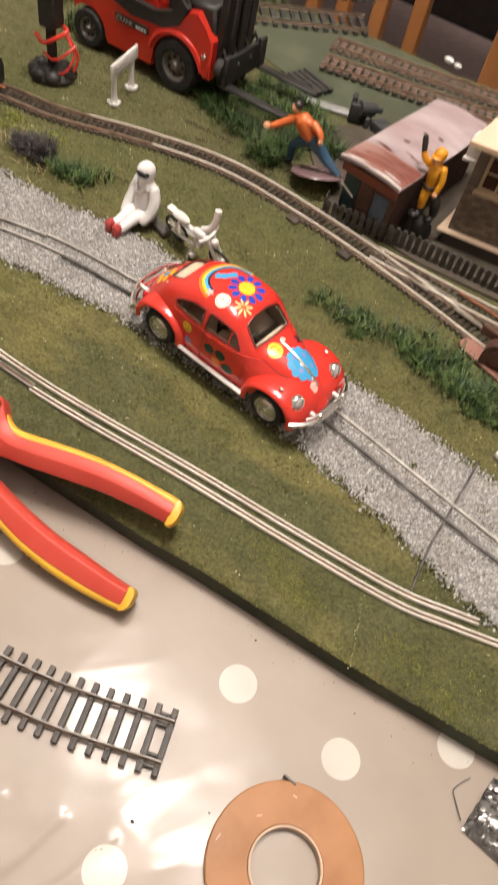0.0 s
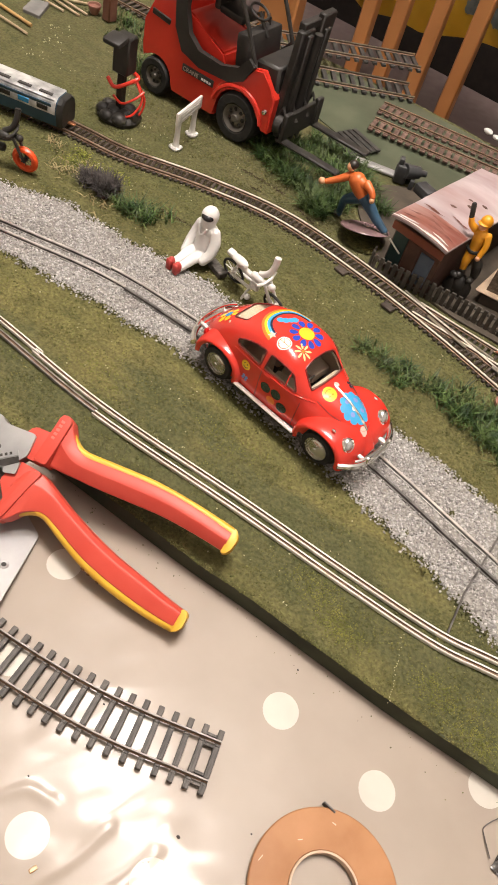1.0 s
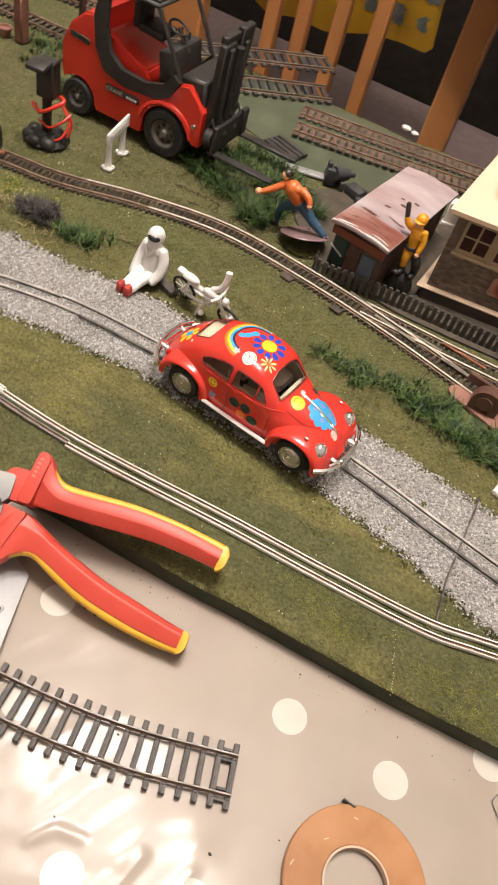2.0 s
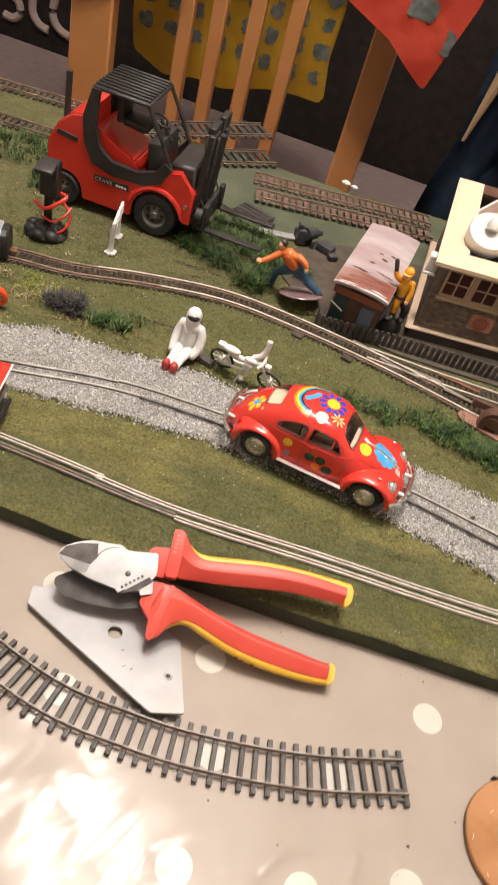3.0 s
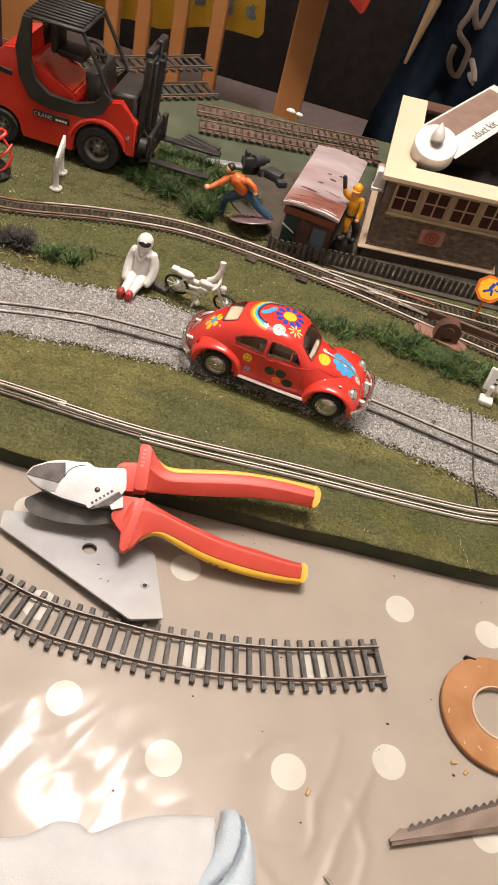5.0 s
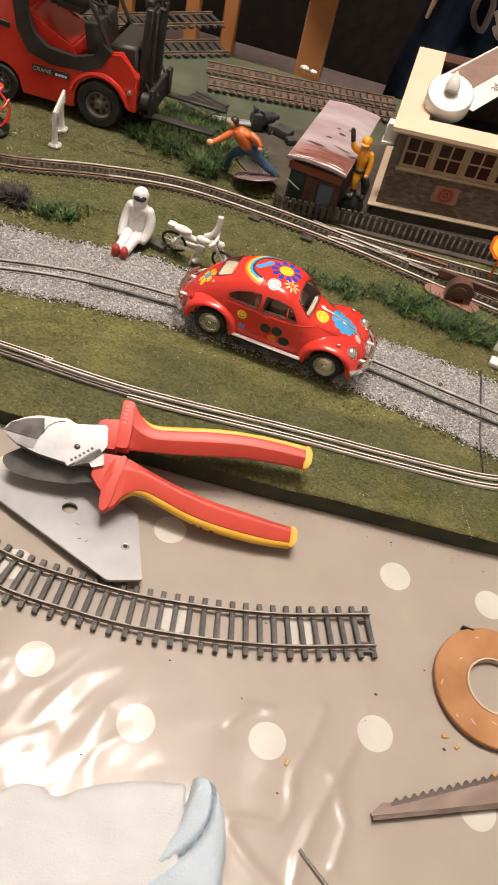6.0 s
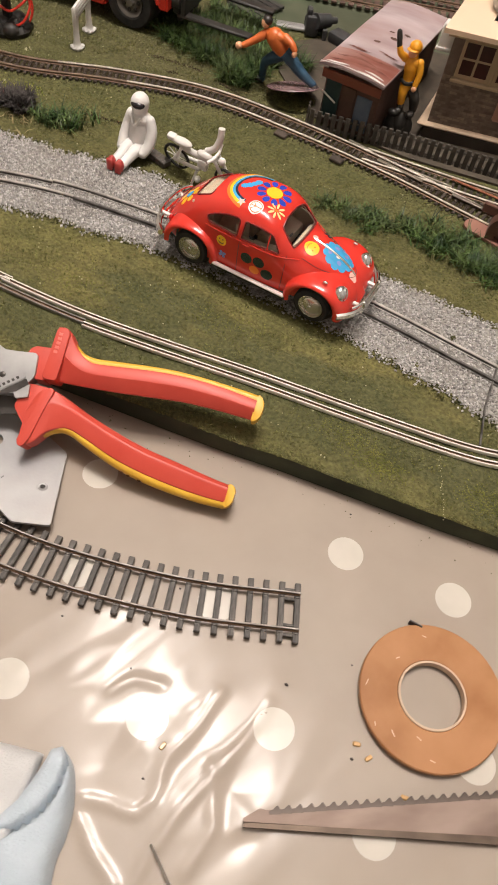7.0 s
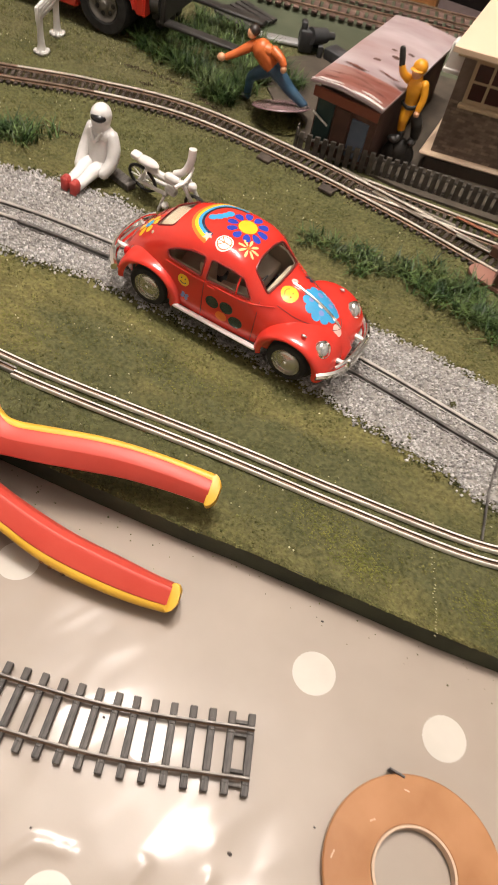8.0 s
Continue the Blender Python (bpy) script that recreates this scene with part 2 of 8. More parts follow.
    bp.inputs["Strength"].default_value, bp.inputs["Distance"].default_value = 1.0, 0.0017
    link(math_node("ADD", fine, math_node("MULTIPLY", tex(150, 3), 1.6)), bp.inputs["Height"])
    link(bp.outputs["Normal"], bsdf.inputs["Normal"])
    return m


M_turf = turf_material()
M_edge = mat("board_edge", (0.026, 0.031, 0.017), (0.050, 0.056, 0.030), 50, 0.7, 0, 0.4, 400, dirt=(0.012, 0.012, 0.007), spec=0.3)
M_boardtop = mat("painted_board", (0.060, 0.072, 0.042), (0.085, 0.095, 0.058), 40, 0.75, 0, 0.3, 500, dirt=(0.06, 0.055, 0.035), spec=0.3)
M_stone = mat("ballast", (0.275, 0.264, 0.255), (0.43, 0.414, 0.40), 420, 0.85, 0, 0.5, 1500, detail=2, dirt=(0.22, 0.195, 0.165), dscale=60, damt=0.4, spec=0.2, island=0.42)
M_grit = mat("ballast_bed", (0.19, 0.178, 0.16), (0.31, 0.295, 0.27), 500, 0.95, 0, 0.8, 900, spec=0.2)
M_railgrey = mat("dull_rail", (0.20, 0.185, 0.17), (0.31, 0.29, 0.265), 200, 0.55, 0.6, rvar=0.12, dirt=(0.22, 0.18, 0.14), dscale=40, damt=0.5)
M_railcream = mat("pale_rail", (0.64, 0.60, 0.53), (0.78, 0.74, 0.66), 120, 0.4, 0.15, rvar=0.12, dirt=(0.42, 0.35, 0.26), dscale=45, damt=0.4)
M_railmain = mat("worn_rail", (0.86, 0.78, 0.66), (0.94, 0.88, 0.78), 160, 0.36, 0.6, rvar=0.10, dirt=(0.50, 0.36, 0.24), dscale=14, damt=0.4)
M_railsteel = mat("nickel_silver", (0.60, 0.55, 0.46), (0.72, 0.67, 0.57), 200, 0.34, 1.0, rvar=0.12, dirt=(0.30, 0.23, 0.15), dscale=40, damt=0.5)
M_railold = mat("rusty_rail", (0.64, 0.49, 0.38), (0.80, 0.65, 0.52), 150, 0.36, 1.0, rvar=0.15, dirt=(0.22, 0.13, 0.08), dscale=40, damt=0.5)
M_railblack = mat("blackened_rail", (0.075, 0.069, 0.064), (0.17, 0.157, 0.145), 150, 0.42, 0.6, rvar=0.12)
M_sleeper = mat("sleeper_plastic", (0.026, 0.022, 0.019), (0.085, 0.075, 0.066), 260, 0.6, 0, 0.7, 500, vary=0.25, dirt=(0.11, 0.098, 0.088), dscale=150, damt=0.4, stretch=(4.0, 0.5, 1.0))
M_sleeperbrown = mat("brown_sleeper", (0.030, 0.021, 0.015), (0.060, 0.044, 0.032), 250, 0.7, 0, 0.4, 1200, vary=0.3)
M_pine = mat("varnished_pine", (0.33, 0.14, 0.044), (0.39, 0.175, 0.06), 14, 0.42, 0, 0.1, 90, rvar=0.1, dirt=(0.30, 0.12, 0.035), dscale=5, damt=0.4)
M_wall = mat("wall_paint", (0.74, 0.69, 0.63), None, 4, 0.9, 0, 0.1, 150, rvar=0.05)
M_ceiling = mat("ceiling_paint", (0.86, 0.85, 0.83), None, 4, 0.9, 0, 0.1, 150, rvar=0.05)
M_floor = mat("dark_carpet", (0.020, 0.017, 0.016), (0.035, 0.030, 0.028), 500, 0.95, 0, 0.6, 900, spec=0.1)
M_red = mat("red_enamel", (0.58, 0.030, 0.019), (0.62, 0.036, 0.023), 60, 0.14, 0, rvar=0.05, coat=0.5)
M_black = mat("black_plastic", (0.019, 0.0173, 0.0155), (0.034, 0.031, 0.0277), 120, 0.45, 0, 0.15, 900, spec=0.35)
M_rubber = mat("tyre_rubber", (0.015, 0.0148, 0.0143), (0.027, 0.026, 0.0245), 200, 0.75, 0, 0.3, 1200, spec=0.3)
M_chrome = mat("chrome", (0.80, 0.79, 0.76), None, 50, 0.10, 1.0, rvar=0.05)
M_alu = mat("wheel_silver", (0.58, 0.57, 0.54), None, 80, 0.26, 0.95, rvar=0.08)
M_white = mat("white_plastic", (0.60, 0.585, 0.555), (0.66, 0.645, 0.61), 90, 0.42, 0, 0.1, 600)
M_wood = M_pine


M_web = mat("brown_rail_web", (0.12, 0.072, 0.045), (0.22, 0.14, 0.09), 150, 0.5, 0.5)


# ---- the room ----
def structure(name, bm, material, label, category, kind="structure", **kw):
    return tagged(part(name, bm, material, None, **kw), label, category, "", kind)


structure("floor", box(bmesh.new(), (-200, 600, -760), (4400, 5000, 20)), M_floor, "dark brown carpet floor far below the table", "floor")
structure("ceiling", box(bmesh.new(), (-200, 600, 1660), (4400, 5000, 20)), M_ceiling, "plain white ceiling above the table", "ceiling")
structure("wall_north", box(bmesh.new(), (-200, 3120, 455), (4440, 40, 2390)), M_wall, "plain beige wall behind the chair", "wall")
structure("wall_south", box(bmesh.new(), (-200, -1920, 455), (4440, 40, 2390)), M_wall, "plain beige wall behind the camera", "wall")
structure("wall_west", box(bmesh.new(), (-2420, 600, 455), (40, 5000, 2390)), M_wall, "plain beige wall beside the table", "wall")
structure("wall_east", box(bmesh.new(), (2020, 600, 455), (40, 5000, 2390)), M_wall, "plain beige wall beside the table", "wall")

# ---- table with oilcloth ----
CREASES = (((-21, -16), (-23, -33), (-26, -47), (-23, -64), (-26, -71), (-36, -73), (-44, -76), (-44, -81), (-36, -87), (-19, -94)),
           ((-2, -9), (-4, -30), (-9, -52), (-15, -80), (-13, -96)), ((-60, -40), (-54, -30), (-44, -26)), ((-10, -42), (2, -60), (0, -78)))


CRUMPLED = ((2, -44, 26), (-56, -40, 24), (-125, -60, 34), (-8, 2, 14), (-28, -16, 18), (70, -4, 20))  # centres and reach of the crumpled patches


def crease(x, y):
    """Height of the sharp folds, as a share of one."""
    top = 0.0
    if not (-70 < x < 12 and -105 < y < 0):
        return 0.0
    for line in CREASES:
        for (ax, ay), (bx, by) in zip(line, line[1:]):
            dx, dy = bx - ax, by - ay
            t = min(1.0, max(0.0, ((x - ax) * dx + (y - ay) * dy) / (dx * dx + dy * dy)))
            d2 = (x - ax - t * dx) ** 2 + (y - ay - t * dy) ** 2
            if d2 < 30:
                top = max(top, math.exp(-d2 / 4.5))
    return top


def facets(x, y, wide, deep, seed):
    """Height of a crumpled film: flat facets that meet in sharp creases, about -1 to 1."""
    u = x / wide + 0.55 * noise.noise(Vector((x * 0.016, y * 0.016, seed)))
    v = y / deep + 0.55 * noise.noise(Vector((x * 0.016, y * 0.016, seed + 7.3)))
    i, j = math.floor(u), math.floor(v)
    f, g = u - i, v - j

    def at(p, q):
        return noise.cell(Vector((p * 1.37 + 0.2, q * 1.91 + 0.3, seed * 3.1)))
    if (i + j) % 2:
        f, i, step = 1 - f, i + 1, -1
    else:
        step = 1
    if f + g < 1:
        return at(i, j) + f * (at(i + step, j) - at(i, j)) + g * (at(i, j + 1) - at(i, j))
    return at(i + step, j + 1) + (1 - f) * (at(i, j + 1) - at(i + step, j + 1)) + (1 - g) * (at(i + step, j) - at(i + step, j + 1))


def wrinkle(x, y):
    """Low creases in the cloth, in millimetres of height."""
    u, w = (x * 0.93 - y * 0.37), (x * 0.37 + y * 0.93)
    bend = 1.1 * noise.noise(Vector((x * 0.012, y * 0.012, 8.1)))
    ridge = (1 - abs(noise.noise(Vector((u * 0.050 + bend, w * 0.011, 4.2))))) ** 7
    small = noise.noise(Vector((u * 0.13 + bend, w * 0.07, 9.4)))
    fold_ = 0.52 * crease(x + 1.5 * small, y + 1.5 * bend)
    near = 0.42 + 0.68 * max(math.exp(-((x - cx) ** 2 + (y - cy) ** 2) / r ** 2) for cx, cy, r in CRUMPLED)
    crumple = 0.60 * facets(u, w, 17, 36, 1.0) + 0.34 * facets(u, w, 9, 15, 2.0)
    return 0.42 * noise.noise(Vector((x * 0.013, y * 0.013, 0.3))) + near * (crumple + 0.16 * ridge + 0.13 * small) + fold_ - 0.75


def grid_sheet(bm, x0, x1, y0, y1, step, fz):
    nx, ny = int((x1 - x0) / step), int((y1 - y0) / step)
    rows = [[bm.verts.new((x0 + (x1 - x0) * i / nx, y0 + (y1 - y0) * j / ny, fz(x0 + (x1 - x0) * i / nx, y0 + (y1 - y0) * j / ny)))
             for i in range(nx + 1)] for j in range(ny + 1)]
    for a, b in zip(rows, rows[1:]):
        for i in range(nx):
            bm.faces.new((a[i], a[i + 1], b[i + 1], b[i]))
    return bm


table = thing("dining_table", 0, 0, 0, 0, "table under a beige spotted wipe-clean oilcloth", "table")
bm = bmesh.new()
box(bm, (-150, 25, -14), (1300, 890, 22), 3)
part("tabletop", bm, M_pine, table)
for lx, ly in ((-760, -380), (460, -380), (-760, 430), (460, 430)):
    part("leg", box(bmesh.new(), (lx, ly, -388), (60, 60, 726), 3), M_pine, table)
bm = bmesh.new()
cloth_x = [-800 + 14 * i for i in range(20)] + [-520 + 1.6 * i for i in range(531)] + [335 + 14 * i for i in range(12)]
cloth_y = [-420 + 10 * i for i in range(10)] + [-320 + 1.6 * i for i in range(279)] + [135 + 16 * i for i in range(21)]
rows_c = [[bm.verts.new((x, y, wrinkle(x, y))) for x in cloth_x] for y in cloth_y]
for row_a, row_b in zip(rows_c, rows_c[1:]):
    for i in range(len(cloth_x) - 1):
        bm.faces.new((row_a[i], row_a[i + 1], row_b[i + 1], row_b[i]))
oilcloth = tagged(part("oilcloth", bm, M_cloth),
                  "beige wipe-clean oilcloth with cream spots and creases", "tablecloth")

DOTS = ((-5, 68), (47, 74), (-41, -41), (4, -18), (-97, -57), (-150, -49), (-216, 39), (-124, 41), (82, 112), (80, 13), (55, -32), (-129, -93),
        (-183, -11), (-102, -4), (-43, 15), (-262, 10), (-230, -38), (-190, -95), (110, 58), (-68, -110), (20, -90), (-275, -70), (130, -5))
for dx, dy in DOTS:
    bm = bmesh.new()
    rings = []
    for r in (0.01, 3.0, 6.0, 8.4):
        rings.append([(dx + r * math.cos(a), dy + r * math.sin(a), wrinkle(dx + r * math.cos(a), dy + r * math.sin(a)) + 0.12)
                      for a in (2 * math.pi * k / 28 for k in range(28))])
    loft(bm, rings, True, False)
    part("spot", bm, M_dot, oilcloth)

# ---- layout board ----
BOARD_Z = 13.0
FRONT = [Vector((x, y, 0)) for x, y in ((-700, 20), (-420, 42), (-262, 59), (-207, 65), (-93, 82), (-51, 90), (0, 98.5), (28, 103), (71, 112), (110, 120), (300, 160))]
front_line = spline(FRONT, 8)
BACK = [(-700, 495), (-545, 526), (-302, 578), (-205, 592), (-130, 615), (300, 700)]
fx, fy = np.array([p.x for p in front_line]), np.array([p.y for p in front_line])
bx_, by_ = np.array([p[0] for p in BACK], float), np.array([p[1] for p in BACK], float)
NEAR = np.array([(-700, 20), (-560, 52), (-420, 98), (-373, 120), (-315, 141), (-285, 148), (-255, 156), (-216, 165), (-177, 173), (-120, 177), (-66, 178), (-23, 174), (35, 167), (100, 160), (300, 150)], float)
FAR = np.array([(-700, 70), (-560, 105), (-420, 152), (-373, 181), (-329, 206), (-280, 214), (-255, 224), (-223, 229), (-182, 232), (-64, 235), (-14, 236), (40, 237), (100, 238), (300, 240)], float)


def ballast_edges(x):
    w = 3.0 * noise.noise(Vector((x * 0.06, 1.7, 0))) + 1.6 * noise.noise(Vector((x * 0.23, 5.1, 0)))
    v = 3.0 * noise.noise(Vector((x * 0.06, 9.7, 0))) + 1.6 * noise.noise(Vector((x * 0.23, 15.1, 0)))
    return float(np.interp(x, NEAR[:, 0], NEAR[:, 1])) + w, float(np.interp(x, FAR[:, 0], FAR[:, 1])) + v


def turf_z(x, y):
    """Height of the layout's ground."""
    z = BOARD_Z + 0.9 * noise.noise(Vector((x * 0.03, y * 0.03, 0))) + 0.5 * noise.noise(Vector((x * 0.15, y * 0.15, 3))) + 0.35 * noise.noise(Vector((x * 0.5, y * 0.5, 6)))
    lo, hi = float(np.interp(x, NEAR[:, 0], NEAR[:, 1])), float(np.interp(x, FAR[:, 0], FAR[:, 1]))
    if lo < y < hi:
        z = z * 0.2 + 0.8 * (BOARD_Z + 0.6)
    return z


# ---- layout board: turf sheet, painted side ----
layout = thing("layout_board", 0, 0, 0, 0, "model railway baseboard with green turf and dark painted edge", "baseboard", "", "structure")
bm = bmesh.new()
cols = [-700 + 20 * i for i in range(10)] + [-500 + 2.6 * i for i in range(251)] + [165 + 15 * i for i in range(10)]
rows_ = [0.0, 0.002, 0.006] + [0.012 + 0.988 * (j / 190) ** 1.15 for j in range(191)]
net = []
for x in cols:
    y0, y1 = float(np.interp(x, fx, fy)), float(np.interp(x, bx_, by_))
    line = []
    for s in rows_:
        y = y0 + (y1 - y0) * s
        z = turf_z(x, y) - (0.8 if s == 0 else 0.25 if s == 0.002 else 0)
        line.append(bm.verts.new((x, y, z)))
    net.append(line)
for a, b in zip(net, net[1:]):
    for j in range(len(rows_) - 1):
        bm.faces.new((a[j], b[j], b[j + 1], a[j + 1]))
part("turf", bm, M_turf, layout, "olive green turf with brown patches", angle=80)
bm = bmesh.new()
edge = [(p.x, p.y + 0.4) for p in front_line] + [(x, y) for x, y in reversed(BACK)]
plate(bm, edge, 0.2, BOARD_Z - 0.9)
part("board", bm, M_edge, layout, "dark green painted board edge", angle=30)

# painted bare strip at the back of the board
bm = bmesh.new()
plate(bm, [(-360, 470), (-250, 452), (-100, 470), (60, 520), (60, 640), (-128, 607), (-205, 586), (-302, 572), (-372, 555)], BOARD_Z - 1.5, BOARD_Z + 1.2)
part("bare_patch", bm, M_boardtop, layout, "bare grey-green painted ground")


# ---- ballast ----
def pebbles(name, places, size, material, seed, label, category):
    """Many small angular stones in one mesh."""
    rng = random.Random(seed)
    verts, faces = [], []
    base = [(1, 0, 0), (0, 1, 0), (-1, 0, 0), (0, -1, 0), (0, 0, 1), (0, 0, -1)]
    tri = [(0, 1, 4), (1, 2, 4), (2, 3, 4), (3, 0, 4), (1, 0, 5), (2, 1, 5), (3, 2, 5), (0, 3, 5)]
    for x, y, z in places:
        r = size * rng.uniform(0.6, 1.25)
        e = Euler((rng.uniform(0, 6.3), rng.uniform(0, 6.3), rng.uniform(0, 6.3))).to_matrix()
        k = len(verts)
        for v in base:
            q = e @ (Vector(v) * rng.uniform(0.6, 1.15))
            verts.append(((x + q.x * r) * K, (y + q.y * r) * K, (z + q.z * r * 0.8) * K))
        faces += [(a + k, b + k, c + k) for a, b, c in tri]
    me = bpy.data.meshes.new(name)
    me.from_pydata(verts, [], faces)
    me.materials.append(material)
    return tagged(new(name, me), label, category, "", "stuff")


bm = bmesh.new()
loft(bm, [[(x, lo_ + (hi_ - lo_) * k / 20, BOARD_Z + 0.75 + 0.25 * noise.noise(Vector((x * 0.3, k * 1.1, 2))) - (1.2 if k in (0, 20) else 0)) for k in range(21)]
          for x, (lo_, hi_) in ((x, ballast_edges(x)) for x in [-560 + 3 * i for i in range(240)])], False, False)
part("ballast_bed", bm, M_grit, layout, "fine grey grit under the ballast", angle=80)
rng = random.Random(4)
spots = []
while len(spots) < 34000:
    x = rng.uniform(-440, 120)
    lo, hi = ballast_edges(x)
    y = rng.uniform(lo - 3, hi + 3)
    edge_d = min(y - lo, hi - y)
    if edge_d < 0 and rng.random() > 0.3:
        continue
    spots.append((x, y, turf_z(x, y) + rng.uniform(0.2, 0.8)))
pebbles("ballast", spots, 0.95, M_stone, 5, "loose pale grey stone ballast along the narrow track", "ballast")

# crumbs of turf
rng = random.Random(9)
spots = []
while len(spots) < 15000:
    x = rng.uniform(-440, 120)
    y0 = float(np.interp(x, fx, fy))
    y = y0 + 0.5 + (430 - y0) * rng.random() ** 1.3
    lo, hi = ballast_edges(x)
    if lo + 2 < y < hi - 2:
        continue
    if noise.noise(Vector((x * 0.05, y * 0.05, 2.0))) + rng.uniform(-0.5, 0.5) < 0:
        continue
    spots.append((x, y, turf_z(x, y) + rng.uniform(-0.2, 0.3)))
M_crumb = mat("turf_crumb", (0.085, 0.091, 0.033), (0.145, 0.138, 0.050), 120, 0.95, 0, detail=2, dirt=(0.07, 0.050, 0.022), dscale=30, damt=0.35, spec=0.1, island=0.35)
pebbles("turf_crumbs", spots, 0.52, M_crumb, 6, "loose flocked turf crumbs over the board", "turf")
rng = random.Random(23)
spots = []
for k in range(2600):
    x = rng.uniform(-420, 115)
    y = float(np.interp(x, fx, fy)) + abs(rng.gauss(0, 1.1)) - 0.3
    if noise.noise(Vector((x * 0.09, 3.0, 1.0))) + rng.uniform(-0.5, 0.5) > 0:
        spots.append((x, y, turf_z(x, y) + rng.uniform(-0.7, 0.5)))
pebbles("edge_crumbs", spots, 0.62, M_crumb, 17, "ragged flock crumbs along the board's edge", "turf")
spots = []
for k in range(70):
    x = rng.uniform(-200, 90)
    y = float(np.interp(x, fx, fy)) - 0.8 - abs(rng.gauss(0, 7))
    spots.append((x, y, wrinkle(x, y) + 0.2))
pebbles("fallen_crumbs", spots, 0.42, M_crumb, 18, "few fallen flock crumbs on the oilcloth", "turf")
# coarser lumps of flock in patches
rng = random.Random(29)
spots = []
while len(spots) < 3600:
    x = rng.uniform(-440, 110)
    y0 = float(np.interp(x, fx, fy))
    y = rng.uniform(y0 + 3, 410)
    lo, hi = ballast_edges(x)
    if lo - 1 < y < hi + 1 or noise.noise(Vector((x * 0.045, y * 0.06, 5.0))) + rng.uniform(-0.25, 0.25) < 0.18:
        continue
    spots.append((x, y, turf_z(x, y) + rng.uniform(-0.1, 0.4)))
pebbles("turf_lumps", spots, 0.85, M_crumb, 27, "coarse lumps of green flock in patches on the turf", "turf")
M_crumbpale = mat("pale_crumb", (0.36, 0.33, 0.19), (0.50, 0.46, 0.31), 200, 0.9)
rng = random.Random(19)
spots = []
while len(spots) < 700:
    x, y = rng.uniform(-560, 120), rng.uniform(90, 430)
    lo, hi = ballast_edges(x)
    if lo < y < hi or y < float(np.interp(x, fx, fy)) + 6 or noise.noise(Vector((x * 0.03, y * 0.03, 3))) < 0:
        continue
    spots.append((x, y, turf_z(x, y) + 0.3))
for cx, cy, n_, spread in ((-518, 333, 9, 4), (-503, 306, 6, 3), (-530, 352, 8, 5), (-370, 293, 5, 1.6), (-379, 318, 4, 1.8), (-355, 248, 8, 3), (-346, 244, 8, 4), (-349, 228, 6, 3), (-438, 353, 5, 2)):
    for k in range(n_):
        x, y = cx + rng.gauss(0, spread), cy + rng.gauss(0, spread)
        for d_ in range(3):
            spots.append((x + rng.uniform(-0.6, 0.6), y + rng.uniform(-0.6, 0.6), turf_z(x, y) + 0.4 + 0.3 * d_))
lumps = []
for cx, cy, n_, spread in ((-11, 211, 26, 0.9), (-2, 168, 30, 1.6), (-142, 178, 16, 1.4), (30, 214, 16, 1.2), (-20, 180, 10, 1.0)):
    for k in range(n_):
        x, y = cx + rng.gauss(0, spread), cy + rng.gauss(0, spread)
        lumps.append((x, y, turf_z(x, y) + rng.uniform(0.8, 2.6)))
pebbles("ballast_lumps", lumps, 0.6, M_crumb, 21, "green flock lumps fallen on the ballast", "turf")
pebbles("pale_crumbs", spots, 0.55, M_crumbpale, 8, "scattered pale crumbs on the turf", "crumbs")


# ---- tracks ----
def track(name, pts, gauge, pitch, sleeper, z, steel, wood, label, category="track", group="", kind="", sleepers=True, start=2.0, h=2.2, w=0.9, tie_h=1.6, chair=1.0, worn=None):
    """Rails on sleepers along a line of (x, y). worn: an x up to which the rails are of another material."""
    line = spline([(x, y, 0) for x, y in pts], 4)
    t = thing(name, 0, 0, z, 0, label, category, group, kind)
    for off in (gauge / 2, -gauge / 2):
        pts_ = [p + Vector((0, 0, tie_h - 0.2)) for p in side_line(line, off)]
        if worn:
            cut = worn[0] + (0 if off > 0 else 52)
            part("rail", rail_mesh(bmesh.new(), [p for p in pts_ if p.x <= cut + 4], w, h), [worn[1], M_web], t, "dull brown rail")
            part("rail", rail_mesh(bmesh.new(), [p for p in pts_ if p.x > cut], w, h + 0.1), [steel, M_web], t, "bright rail")
        else:
            part("rail", rail_mesh(bmesh.new(), pts_, w, h), [steel, M_web], t)
    if sleepers:
        bm = bmesh.new()
        box(bm, (0, 0, tie_h / 2), (sleeper[1], sleeper[0], tie_h), 0.25)
        for off in (gauge / 2, -gauge / 2):
            for q in (1.5, -1.5):
                box(bm, (0, off + q * chair, tie_h + 0.15), (sleeper[1] * 0.7, 0.9 * chair, 0.5), 0.1)
        first = None
        for p, a in along(line, pitch, start):
            if first is None:
                first = part("sleeper", bm, wood, t, smooth=False)
                first.matrix_basis = pose(p.x * K, p.y * K, 0, 0, 0, a)
            else:
                share("sleeper", first, t, p.x, p.y, 0, a)
    return t


